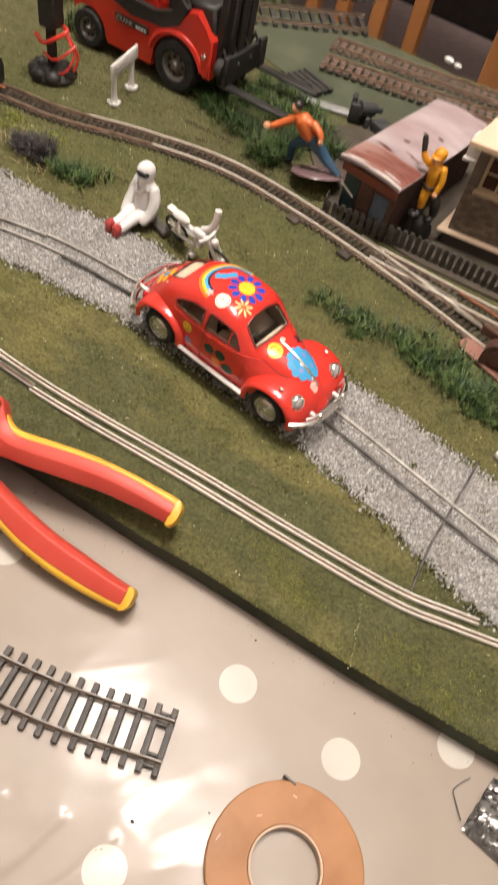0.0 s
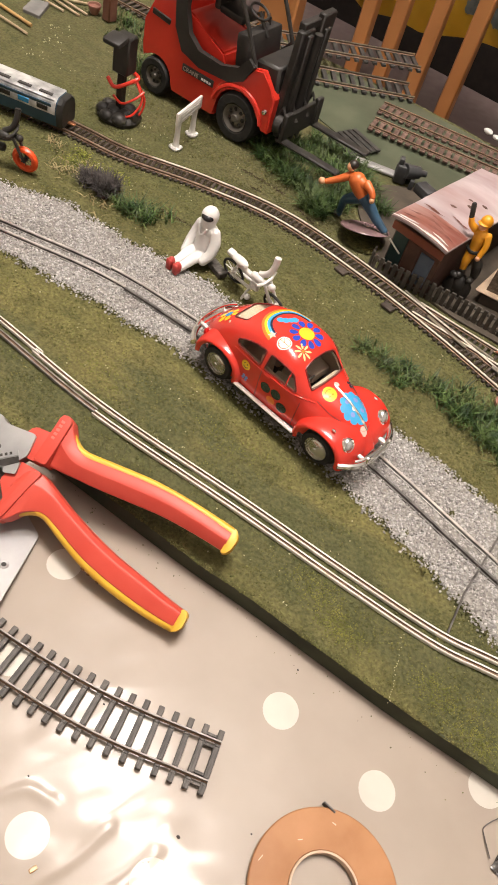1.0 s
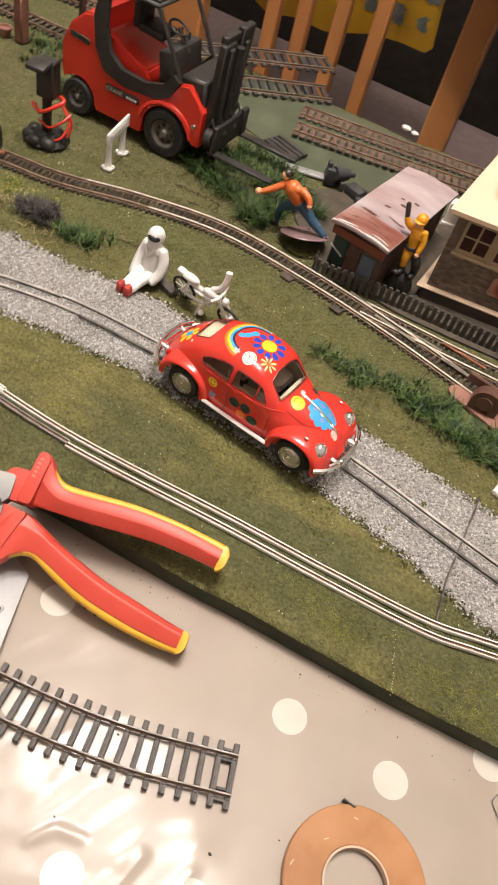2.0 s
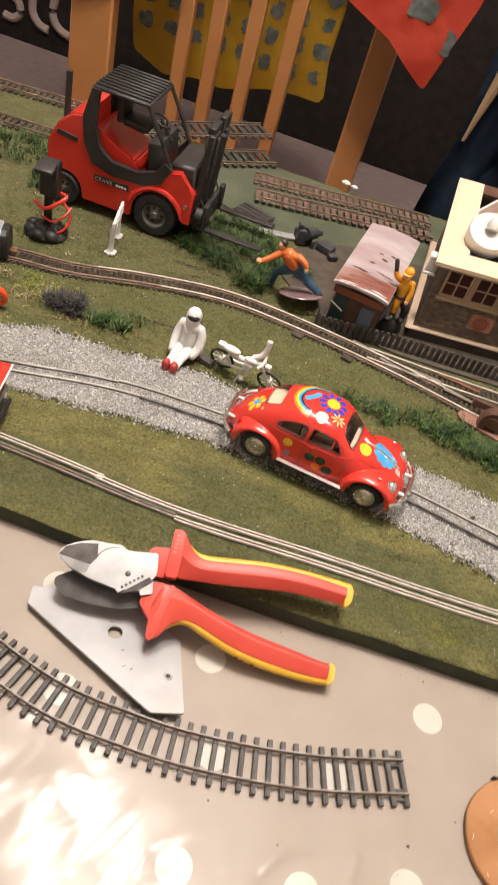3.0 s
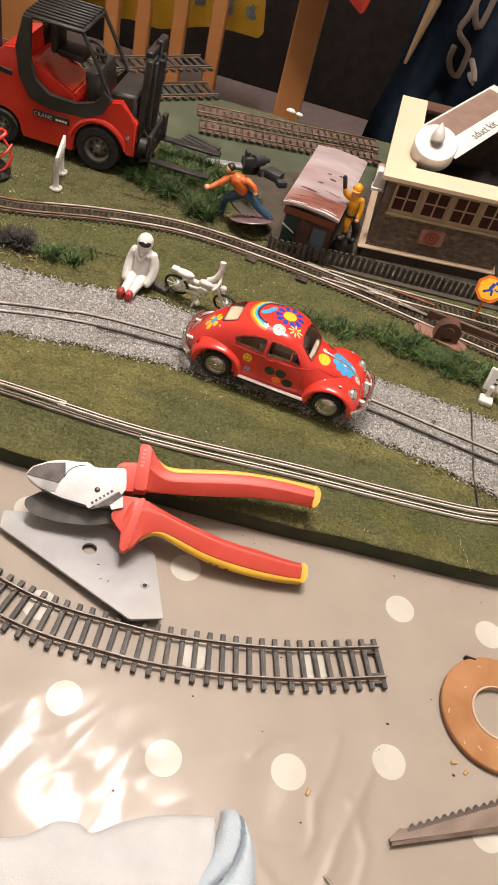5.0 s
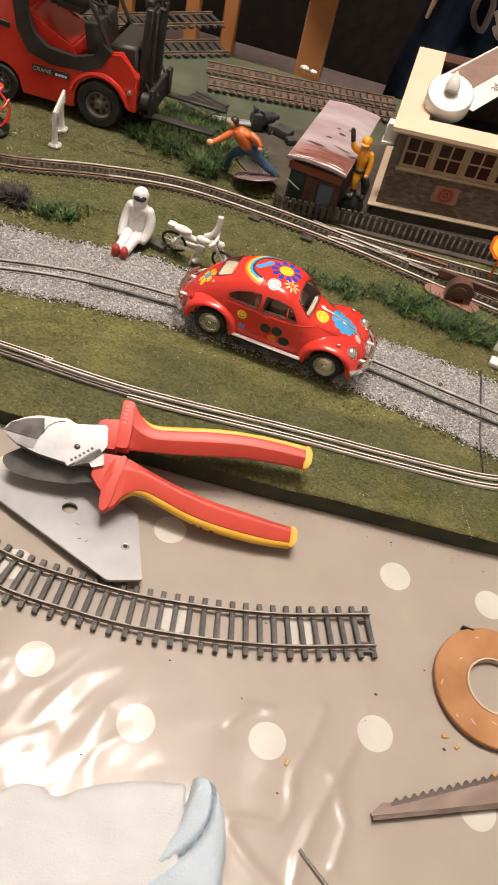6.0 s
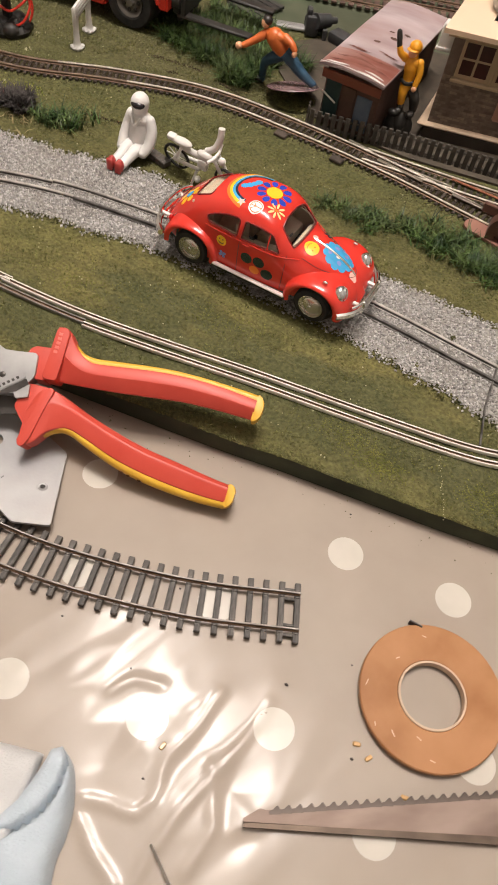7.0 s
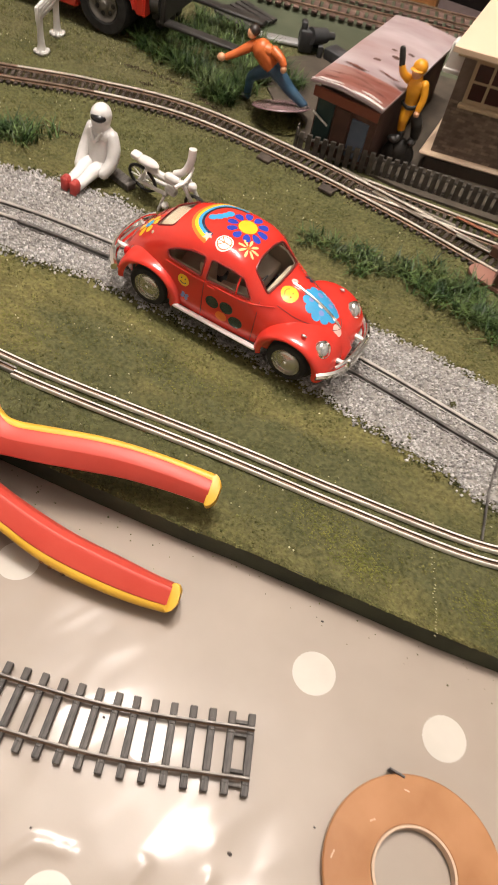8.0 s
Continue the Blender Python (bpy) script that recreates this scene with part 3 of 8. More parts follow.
# narrow line in the ballast
line = spline([(x, y, 0) for x, y in ((-560, 82), (-440, 112), (-334, 152), (-262, 180), (-192, 193), (-120, 201), (-58, 203), (0, 200), (42, 198), (120, 196), (300, 195))], 4)
narrow = thing("narrow_track", 0, 0, BOARD_Z + 1.0, 0, "pair of thin dark rails laid in grey ballast", "track")
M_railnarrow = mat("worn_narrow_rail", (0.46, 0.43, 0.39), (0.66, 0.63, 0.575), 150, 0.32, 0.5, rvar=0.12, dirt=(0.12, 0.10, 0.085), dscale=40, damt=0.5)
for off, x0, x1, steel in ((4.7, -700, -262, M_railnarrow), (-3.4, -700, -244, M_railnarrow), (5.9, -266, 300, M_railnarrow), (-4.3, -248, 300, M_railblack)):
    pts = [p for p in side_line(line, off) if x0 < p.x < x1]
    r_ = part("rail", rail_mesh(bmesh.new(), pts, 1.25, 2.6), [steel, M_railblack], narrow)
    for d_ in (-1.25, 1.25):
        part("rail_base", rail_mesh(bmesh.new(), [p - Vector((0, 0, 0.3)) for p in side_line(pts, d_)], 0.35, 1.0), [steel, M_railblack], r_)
# loose bright rails by the front edge
line = spline([(x, y, 0) for x, y in ((-560, 62), (-420, 80), (-330, 93), (-260, 100), (-180, 106.5), (-87, 123.5), (-30, 133), (22, 143), (50, 153), (100, 173))], 4)
bright = thing("loose_rails", 0, 0, BOARD_Z + 0.6, 0, "two bright steel rails lying side by side on turf", "rail")


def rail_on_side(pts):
    """A rail lying on its side: foot and head pale, the web between them sunk, rust and recess shade in its dark
    colour.
    """
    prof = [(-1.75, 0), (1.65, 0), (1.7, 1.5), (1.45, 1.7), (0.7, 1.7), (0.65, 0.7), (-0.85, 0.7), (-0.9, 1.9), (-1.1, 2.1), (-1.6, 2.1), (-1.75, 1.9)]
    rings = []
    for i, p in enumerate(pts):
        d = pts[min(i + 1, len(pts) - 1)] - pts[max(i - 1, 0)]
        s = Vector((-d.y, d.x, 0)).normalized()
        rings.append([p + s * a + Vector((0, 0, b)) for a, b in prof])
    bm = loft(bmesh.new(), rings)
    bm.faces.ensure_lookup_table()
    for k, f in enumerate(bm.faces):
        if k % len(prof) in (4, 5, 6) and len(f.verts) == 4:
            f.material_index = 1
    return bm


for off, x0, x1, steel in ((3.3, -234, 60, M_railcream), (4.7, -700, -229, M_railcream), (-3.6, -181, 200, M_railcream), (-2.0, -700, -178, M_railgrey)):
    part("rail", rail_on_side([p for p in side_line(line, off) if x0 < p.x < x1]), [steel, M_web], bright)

# the main line at the back of the turf, and its turnout
track("main_track", ((-600, 200), (-480, 233), (-402, 262), (-356, 276), (-301, 304), (-240, 326), (-169, 331), (-98, 329), (-26, 322), (34, 317), (120, 310), (240, 300)), 13, 4.3, (19.5, 2.1),
      BOARD_Z + 0.2, M_railmain, M_sleeperbrown, "curved track with bright rails on brown sleepers", h=2.5, w=1.15, chair=0.55, worn=(-345, M_railold))
turnout = track("turnout_track", ((-122, 333), (-60, 341), (0, 350), (60, 357), (160, 366)), 13, 4.3, (19.5, 2.1), BOARD_Z + 0.4, M_railmain, M_sleeperbrown,
      "turnout branch with worn rails on brown sleepers", h=2.4, w=1.1, chair=0.55)
for tx, ty in ((-178, 318.5), (-135, 317.5)):
    tab = part("point_tab", box(bmesh.new(), (0, 0, 1.1), (9, 6, 2.2), 0.5), M_sleeperbrown)
    tab.matrix_basis = pose(tx * K, ty * K, 13.4 * K, 0, 0, -4)
    tagged(tab, "small dark plastic switch block beside the track", "switch block", "track switch blocks")
# bright flat blades between the rails of the turnout, and a rusty tie bar
for ax, ay, bx, by, wide in ((-112, 332.4, -78, 329.6, 2.4), (-57, 329.8, -26, 328.0, 2.6), (-137, 340, -118, 338, 1.6), (-96, 335.5, -60, 336.5, 1.4)):
    m_ = pose((ax + bx) / 2, (ay + by) / 2, 3.4, 0, 0, math.degrees(math.atan2(by - ay, bx - ax)))
    part("blade", box(bmesh.new(), (0, 0, 0), (math.hypot(bx - ax, by - ay), wide, 1.2), 0.3, m_), M_railsteel, turnout, "bright flat point blade", smooth=False)
part("tie_bar", box(bmesh.new(), (-46, 345, 3.2), (34, 1.8, 1.2), 0.3), mat("rusty_tie", (0.20, 0.06, 0.03), (0.30, 0.12, 0.06), 90, 0.6, 0.3), turnout, "rusty red tie bar", smooth=False)
# loose curved track on the oilcloth
track("loose_track", ((-330, 30), (-260, -4), (-192, -18), (-140, -14.5), (-101, -6.5), (-55, 8.5), (-9.8, 29.3)), 16.5, 6.95, (27.5, 2.6), 0.5, M_railgrey, M_sleeper,
      "loose curved track with grey plastic sleepers on the oilcloth", start=3.0, h=2.6, tie_h=2.2, w=0.7)

ends = thing("track_end_ties", -14.6, 27.1, 0.5, 24.7, "grey plastic end ties between the last sleepers", "track tie")
for off in (10.4, 6.0, -6.0, -10.4):
    part("tie", box(bmesh.new(), (0, off, 1.0), (8.4, 1.3, 1.6), 0.2), M_sleeper, ends)

# board joint: a dark rod across the ballast and a crack in the turf
joint = part("joint_rod", tube(bmesh.new(), [(27, 150, 15.2), (21, 175, 15.0), (18, 200, 15.0), (13, 240, 15.2)], 0.6, 6), M_railblack, layout, "thin dark rod across the ballast")
rng = random.Random(77)
spots = [(27 - 0.6 * k + rng.uniform(-0.8, 0.8), 101 + 1.3 * k, turf_z(27, 101 + 1.3 * k) + 0.3) for k in range(36) if rng.random() < 0.8]
pebbles("crack_crumbs", spots, 0.45, M_crumbpale, 12, "pale crumbs along the crack in the turf", "crumbs")
# earth along the main line, moss by the front edge
rng = random.Random(23)
spots = []
for p, a in along(spline([(x, y, 0) for x, y in ((-480, 233), (-402, 262), (-356, 276), (-301, 304), (-240, 326), (-169, 331), (-98, 329), (-26, 322), (34, 317), (120, 310))], 4), 0.12):
    x, y = p.x + rng.gauss(0, 4), p.y + rng.gauss(0, 8)
    spots.append((x, y, turf_z(x, y) + rng.uniform(-0.1, 0.5)))
for p, a in along(spline([(x, y, 0) for x, y in ((-480, 233), (-402, 262), (-356, 276), (-301, 304), (-240, 326), (-169, 331), (-98, 329), (-26, 322), (34, 317), (120, 310))], 4), 0.055):
    x, y = p.x + rng.gauss(0, 3), p.y + rng.gauss(0, 4)
    if noise.noise(Vector((x * 0.04, y * 0.04, 7))) > -0.25:
        spots.append((x, y, BOARD_Z + rng.uniform(1.2, 2.2)))
M_earth = mat("earth", (0.035, 0.024, 0.015), (0.085, 0.062, 0.042), 300, 0.95, spec=0.1)
pebbles("earth_crumbs", spots, 0.5, M_earth, 13, "brown earth strewn along the track", "earth")
rng = random.Random(29)
spots = []
for cx, cy, sd, n in ((-10, 112, 7, 500), (-30, 118, 9, 400), (40, 122, 8, 400), (66, 118, 7, 400), (-352, 246, 10, 600), (-370, 238, 9, 400), (-200, 125, 14, 350), (-120, 150, 16, 350), (-300, 120, 16, 300), (70, 135, 12, 300)):
    for _ in range(n):
        x, y = rng.gauss(cx, sd), rng.gauss(cy, sd * 0.6)
        if y > float(np.interp(x, fx, fy)) + 1.5:
            spots.append((x, y, turf_z(x, y) + rng.uniform(-0.1, 0.6)))
M_moss = mat("moss", (0.10, 0.11, 0.028), (0.20, 0.19, 0.055), 250, 0.95, spec=0.1)
pebbles("moss_crumbs", spots, 0.5, M_moss, 14, "yellow-green moss crumbs on the turf", "moss")
# ================= the red toy car =================
def smooth_curve(points, xs, sigma):
    p = np.array(points, float)
    fine = np.arange(p[0, 0] - 12, p[-1, 0] + 12, 0.25)
    v = np.interp(fine, p[:, 0], p[:, 1])
    k = np.exp(-0.5 * (np.arange(-60, 61) * 0.25 / sigma) ** 2)
    v = np.convolve(np.pad(v, 60, "edge"), k / k.sum(), "valid")
    return np.interp(xs, fine, v)


CAR_TOP = [(-62.5, 12), (-61, 16), (-58.5, 21), (-54, 27), (-48, 33), (-40, 39), (-31, 43.6), (-20, 46.8), (-8, 47.9), (1, 47.2), (7, 45.2), (12, 41.5), (18, 35.8), (21, 34), (28, 33), (36, 31), (44, 27.8), (51, 23), (55.5, 18), (58, 12)]
CAR_WIDE = [(-62.5, 6), (-60, 11), (-54, 15.5), (-44, 18.8), (-32, 20.6), (-10, 21.4), (8, 21.2), (20, 20.2), (30, 18.2), (42, 15), (50, 11.5), (55, 8), (58, 4.5)]
SILL = 8.5
_cx = np.arange(-63, 58.6, 0.25)
_top, _wide = smooth_curve(CAR_TOP, _cx, 1.5), smooth_curve(CAR_WIDE, _cx, 2.0)
_pow = np.interp(_cx, (-60, -40, -20, 4, 16, 24, 34, 58), (2.1, 2.9, 4.2, 4.6, 3.8, 2.9, 2.4, 2.2))


def car_dims(x):
    return float(np.interp(x, _cx, _top)), float(np.interp(x, _cx, _wide)), float(np.interp(x, _cx, _pow))


def car_y(x, z):
    """Half width of the body at x, z."""
    t, w, n = car_dims(x)
    f = min(1.0, max(0.0, (z - SILL) / (t - SILL)))
    return w * (1 - f ** n) ** (1 / n)


def car_z(x, y):
    """Height of the body at x, y."""
    t, w, n = car_dims(x)
    f = min(1.0, abs(y) / w)
    return SILL + (t - SILL) * (1 - f ** n) ** (1 / n)


def inside(px, pz, poly):
    hit = False
    for (ax, az), (bx, bz) in zip(poly, poly[1:] + poly[:1]):
        if (az > pz) != (bz > pz) and px < (bx - ax) * (pz - az) / (bz - az) + ax:
            hit = not hit
    return hit


def rounded(poly, r, n=4):
    """The outline with its corners rounded."""
    out = []
    for i, p in enumerate(poly):
        a, b, c = Vector(poly[i - 1]), Vector(p), Vector(poly[(i + 1) % len(poly)])
        u, v = (a - b), (c - b)
        k = min(r, u.length * 0.45, v.length * 0.45)
        s, e = b + u.normalized() * k, b + v.normalized() * k
        for j in range(n + 1):
            t = j / n
            out.append(tuple((1 - t) ** 2 * s + 2 * t * (1 - t) * b + t * t * e))
    return out


DOOR_WIN = rounded([(14.0, 31.2), (8.6, 39.4), (3, 41.1), (-7.4, 41.5), (-8.2, 31.2)], 1.6)
REAR_WIN = rounded([(-10.8, 31.2), (-10.4, 41.4), (-18, 40.5), (-25.6, 37.4), (-30.4, 34.2), (-28.6, 31.6)], 1.8)
SCREEN = rounded([(19.0, -13.4), (20.1, -6), (20.1, 6), (19.0, 13.4), (10.4, 12.2), (9.2, 5), (9.2, -5), (10.4, -12.2)], 1.5)
BACKLITE = rounded([(-32.5, -11.0), (-32.5, 11.0), (-42.8, 9.5), (-42.8, -9.5)], 2.0)


def side_point(x, z, s, lift=0.0):
    return Vector((x, s * (car_y(x, z) + lift), z))


def top_point(x, y, lift=0.0):
    e = 0.4
    nx = -(car_z(x + e, y) - car_z(x - e, y)) / (2 * e)
    ny = -(car_z(x, y + e) - car_z(x, y - e)) / (2 * e)
    n = Vector((nx, ny, 1)).normalized()
    return Vector((x, y, car_z(x, y))) + n * lift


def patch(bm, outline, place, rings=4):
    """Fills an outline with rings towards its middle, each point laid on the body by place()."""
    cx, cy = sum(p[0] for p in outline) / len(outline), sum(p[1] for p in outline) / len(outline)
    rows = []
    for k in range(rings + 1):
        f = 1 - k / rings * 0.985
        rows.append([bm.verts.new(place(cx + (x - cx) * f, cy + (y - cy) * f)) for x, y in outline])
    n = len(outline)
    for a, b in zip(rows, rows[1:]):
        for i in range(n):
            bm.faces.new((a[i], a[(i + 1) % n], b[(i + 1) % n], b[i]))
    bm.faces.new(rows[-1])
    return bm


def circle(cx, cy, r, n=24, k=1.0):
    return [(cx + r * math.cos(2 * math.pi * i / n), cy + k * r * math.sin(2 * math.pi * i / n)) for i in range(n)]


def petal(cx, cy, a, r0, r1, w, n=10):
    out = []
    for i in range(n):
        t = 2 * math.pi * i / n
        u, v = (r0 + r1) / 2 + (r1 - r0) / 2 * math.cos(t), w * math.sin(t) * (1 + 0.25 * math.cos(t))
        out.append((cx + u * math.cos(a) - v * math.sin(a), cy + u * math.sin(a) + v * math.cos(a)))
    return out


M_carglass = glass("car_glass", (0.94, 0.95, 0.92), 0.08)
M_trim = mat("window_rubber", (0.16, 0.008, 0.006), None, 60, 0.4)
M_seam = mat("door_seam", (0.10, 0.006, 0.005), None, 60, 0.6)
M_seat = mat("tan_seat", (0.47, 0.39, 0.29), None, 90, 0.7)
M_lining = mat("window_lining", (0.20, 0.155, 0.11), None, 90, 0.6)
M_cream = mat("cream_trim", (0.46, 0.37, 0.26), None, 90, 0.6)
M_brightmetal = mat("bright_strip", (0.86, 0.85, 0.82), None, 60, 0.38, 0.9, rvar=0.08)
M_lens = mat("lamp_lens", (0.34, 0.34, 0.33), (0.50, 0.50, 0.48), 900, 0.10, 0.2, 0.4, 1600, coat=0.6)
INK = {n: mat("print_" + n, c, None, 80, 0.25, 0, rvar=0.05, coat=0.6) for n, c in dict(
    blue=(0.02, 0.045, 0.36), sky=(0.045, 0.30, 0.55), yellow=(0.80, 0.46, 0.02), orange=(0.72, 0.16, 0.02), pink=(0.72, 0.42, 0.36), white=(0.80, 0.76, 0.70),
    cream=(0.70, 0.52, 0.22), navy=(0.012, 0.02, 0.05), green=(0.012, 0.030, 0.026), violet=(0.18, 0.24, 0.50), black=(0.02, 0.02, 0.02)).items()}


def make_car():
    car = thing("toy_car", -121, 195, 17.2, 0, "red diecast toy beetle car with painted flower-power stickers", "toy car")
    # shell with cut-out windows
    bm = bmesh.new()
    xs = [-62.8 + 0.7 * i for i in range(174)]
    nt = 110
    net = []
    for x in xs:
        t, w, n = car_dims(x)
        ring = []
        for k in range(nt + 1):
            a = math.pi * k / nt
            c, s = math.cos(a), math.sin(a)
            ring.append(bm.verts.new((x, w * math.copysign(abs(c) ** (2 / n), c), SILL + (t - SILL) * s ** (2 / n))))
        net.append(ring)
    for a, b in zip(net, net[1:]):
        for k in range(nt):
            p = (a[k].co + a[k + 1].co + b[k].co + b[k + 1].co) / 4
            steep = abs(p.y) > 12.5 and p.z > 31
            if steep and p.x < 17 and (inside(p.x, p.z, DOOR_WIN) or inside(p.x, p.z, REAR_WIN)):
                continue
            if inside(p.x, p.y, SCREEN) and p.z > 33.4 and p.x > 8.6:
                continue
            if inside(p.x, p.y, BACKLITE) and p.x < -30:
                continue
            bm.faces.new((a[k], b[k], b[k + 1], a[k + 1]))
    bm.faces.new(net[0])
    bm.faces.new(net[-1][::-1])
    body = part("body", bm, M_red, car, "glossy red body shell", angle=60)
    # unseen floor pan, made wide and low to block light under the sills
    part("floor_pan", box(bmesh.new(), (-1, 0, 6.6), (48, 44, 2.4), 0.4), M_black, car)
    # glass and window seals
    for s in (1, -1):
        for win in (DOOR_WIN, REAR_WIN):
            g = part("side_window", patch(bmesh.new(), win, lambda x, z: side_point(x, z, s, -0.35)), M_carglass, car)
            g.visible_shadow = False
            loop = [side_point(x, z, s, 0.05) for x, z in win]
            part("window_seal", tube(bmesh.new(), loop + loop[:1], 0.42, 6), M_trim, car)
        part("quarter_pillar", tube(bmesh.new(), [side_point(7.0, z, s, -0.1) for z in (30.9, 34, 37, 40.0)], 0.45, 6), M_red, car)
    for win, nm in ((SCREEN, "windscreen"), (BACKLITE, "rear_window")):
        g = part(nm, patch(bmesh.new(), win, lambda x, y: top_point(x, y, -0.35)), M_carglass, car)
        g.visible_shadow = False
        loop = [top_point(x, y, 0.05) for x, y in win]
        part("window_seal", tube(bmesh.new(), loop + loop[:1], 0.42, 6), M_trim, car)
        mid = (sum(x for x, y in win) / len(win), 0)
        loop = [top_point(mid[0] + (x - mid[0]) * 0.92, y * 0.95, -1.1) for x, y in win]
        part("window_lining", tube(bmesh.new(), loop + loop[:1], 0.4, 6), M_lining, car, "cream inner window lining")
    # cabin
    part("dashboard", box(bmesh.new(), (16.5, 0, 27.0), (5, 27, 5), 1.2), M_seat, car)
    part("steering_wheel", lathe(bmesh.new(), [(4.6 + 0.5 * math.cos(a), 0.5 * math.sin(a)) for a in (i * math.pi / 4 for i in range(9))],
                                 pose(11, -8.5, 31.5, 0, -60, 0), 20), M_black, car)
    for y in (-9, 9):
        bm = box(bmesh.new(), (0, y, 20), (14, 14, 6), 1.5, seg=2)
        box(bm, (-8, y, 28), (4, 13.5, 17), 1.8, pose(0, 0, 0, 0, -8, 0), seg=2)
        part("seat", bm, M_seat, car)
    bm = box(bmesh.new(), (-22, 0, 21), (12, 32, 6), 1.5, seg=2)
    box(bm, (-30, 0, 27), (5, 30, 12), 1.8, seg=2)
    part("back_seat", bm, M_seat, car)
    for s in (1, -1):
        part("door_card", box(bmesh.new(), (-7, s * 17.2, 21), (44, 1.2, 20), 0.4), M_cream, car, "beige door lining")
    part("cabin_lining", box(bmesh.new(), (-37, 0, 33), (13, 26, 2), 0.6, pose(0, 0, 0, 0, 0, 0)), M_cream, car)
    # wings
    for s in (1, -1):
        for cx, d in ((37.7, 1), (-37.7, -1)):
            bm = bmesh.new()
            rows = []
            for i in range(41):
                ph = radians(-5 + 195 * i / 40)
                ahead = max(0.0, math.cos(ph))
                back = max(0.0, -math.cos(ph))
                big = 15.6 + 3.8 * ahead ** 1.5 + 3.2 * back ** 2.2
                lip = 11.9 + 1.5 * ahead ** 2 + 1.0 * back ** 3
                row = [(cx + d * (big - 0.8) * math.cos(ph), s * 1.0, 10.5 + (big - 0.8) * math.sin(ph)), (cx + d * (big - 0.1) * math.cos(ph), s * 5.0, 10.5 + (big - 0.1) * math.sin(ph))]
                for j in range(15):
                    v = j / 14
                    y = 8 + 15.9 * math.sin(min(1.0, v * 1.06) * math.pi / 2) ** 0.9
                    r = lip + (big - lip) * max(0.0, math.cos(v * math.pi / 2)) ** 0.62
                    if v == 1:
                        r, y = lip, y - 0.9
                    row.append((cx + d * r * math.cos(ph), s * y, 10.5 + r * math.sin(ph)))
                rows.append(row)
            loft(bm, rows, False, False)
            part("wing", bm, M_red, car, angle=70)
            part("wheel_well", cyl(bmesh.new(), (cx, s * 13, 10.5), (cx, s * 17.2, 10.5), 12.4, seg=28), M_black, car)
        # running board
        bm = box(bmesh.new(), (0, s * 21.6, 8.6), (46, 5.4, 1.6), 0.5)
        board = part("running_board", bm, M_black, car)
        part("running_trim", box(bmesh.new(), (0, s * 23.2, 9.6), (44.5, 2.8, 1.2), 0.45), M_brightmetal, car, "bright chrome strip")
        # lamps
        m = pose(50.8, s * 15.8, 21.9, 0, 62, 8 * s)
        lamp_ = part("headlamp", lathe(bmesh.new(), [(0.01, 1.9), (1.6, 1.7), (2.9, 1.0), (3.3, 0.3)], m, 24), M_lens, car, "clear round headlamp")
        part("lamp_ring", lathe(bmesh.new(), [(2.9, 1.1), (3.5, 1.5), (4.1, 0.9), (4.3, 0.0), (3.9, -2.5)], m, 24), M_chrome, lamp_)
        part("indicator", ball(bmesh.new(), (41.5, s * 18.5, 26.7), (1.5, 0.8, 0.8), 10), M_chrome, car)
        part("tail_lamp", ball(bmesh.new(), (-53.3, s * 17.4, 20.0), (1.4, 1.7, 2.5), 12), mat("tail_red", (0.45, 0.01, 0.01), None, 50, 0.15), car)
        part("door_handle", box(bmesh.new(), (-5, s * (car_y(-5, 29) + 0.35), 28.8), (4.2, 0.9, 0.9), 0.35), M_red, car)
        # door seams
        seam = [side_point(x, z, s, -0.02) for x, z in ((-8.9, 10), (-8.9, 18), (-8.9, 26), (-8.7, 31))]
        part("door_seam", tube(bmesh.new(), seam, 0.22, 6), M_seam, car)
        seam = [side_point(x, z, s, -0.02) for x, z in ((17.6, 10), (17.9, 18), (17.9, 25), (17.4, 31))]
        part("door_seam", tube(bmesh.new(), seam, 0.22, 6), M_seam, car)
        seam = [side_point(x, 29.9 - 0.02 * abs(x), s, 0.1) for x in range(-30, 25, 3)]
        part("waist_moulding", tube(bmesh.new(), seam, 0.35, 6), M_red, car)
    # wheels, each with tyre and hub cap
    for cx in (37.7, -37.7):
        for s in (1, -1):
            m = pose(cx, s * 19.4, 10.4, -90 * s, 0, 0)
            w = part("wheel", lathe(bmesh.new(), [(7.0, -3.0), (9.4, -3.2), (10.3, -2.2), (10.4, 0), (10.3, 2.2), (9.5, 3.1), (7.6, 3.3), (7.0, 3.0)], m, 32, True), M_rubber, car, "black rubber tyre")
            part("rim", lathe(bmesh.new(), [(7.1, 2.8), (6.9, 3.4), (6.5, 3.5), (6.2, 2.2), (5.6, 1.9), (5.2, 2.6), (4.4, 3.0), (3.2, 3.5), (1.2, 3.8), (0.9, 4.3), (0.01, 4.4)], m, 32), M_alu, w, "silver hub cap")
    # bumpers
    for d, x0 in ((1, 62.0), (-1, -65.0)):
        def bar(z, r, lift=0.0, half=23.5, bend=9.0):
            pts = [(x0 - d * bend * (abs(y) / half) ** 3.2, y, z + lift * (1 - (abs(y) / half) ** 2)) for y in np.linspace(-half, half, 31)]
            return tube(bmesh.new(), pts, r, 8)
        b = part("bumper", bar(13.0, 1.9), M_chrome, car, "curved chrome bumper")
        part("bumper_rail", bar(16.8, 0.9, 1.0, 17, 3.6), M_chrome, b)
        for y in (-9.5, 9.5):
            part("overrider", box(bmesh.new(), (x0 + d * 0.4 - d * 0.5, y, 14.6), (2.6, 2.8, 7.6), 1.0, seg=2), M_chrome, b)
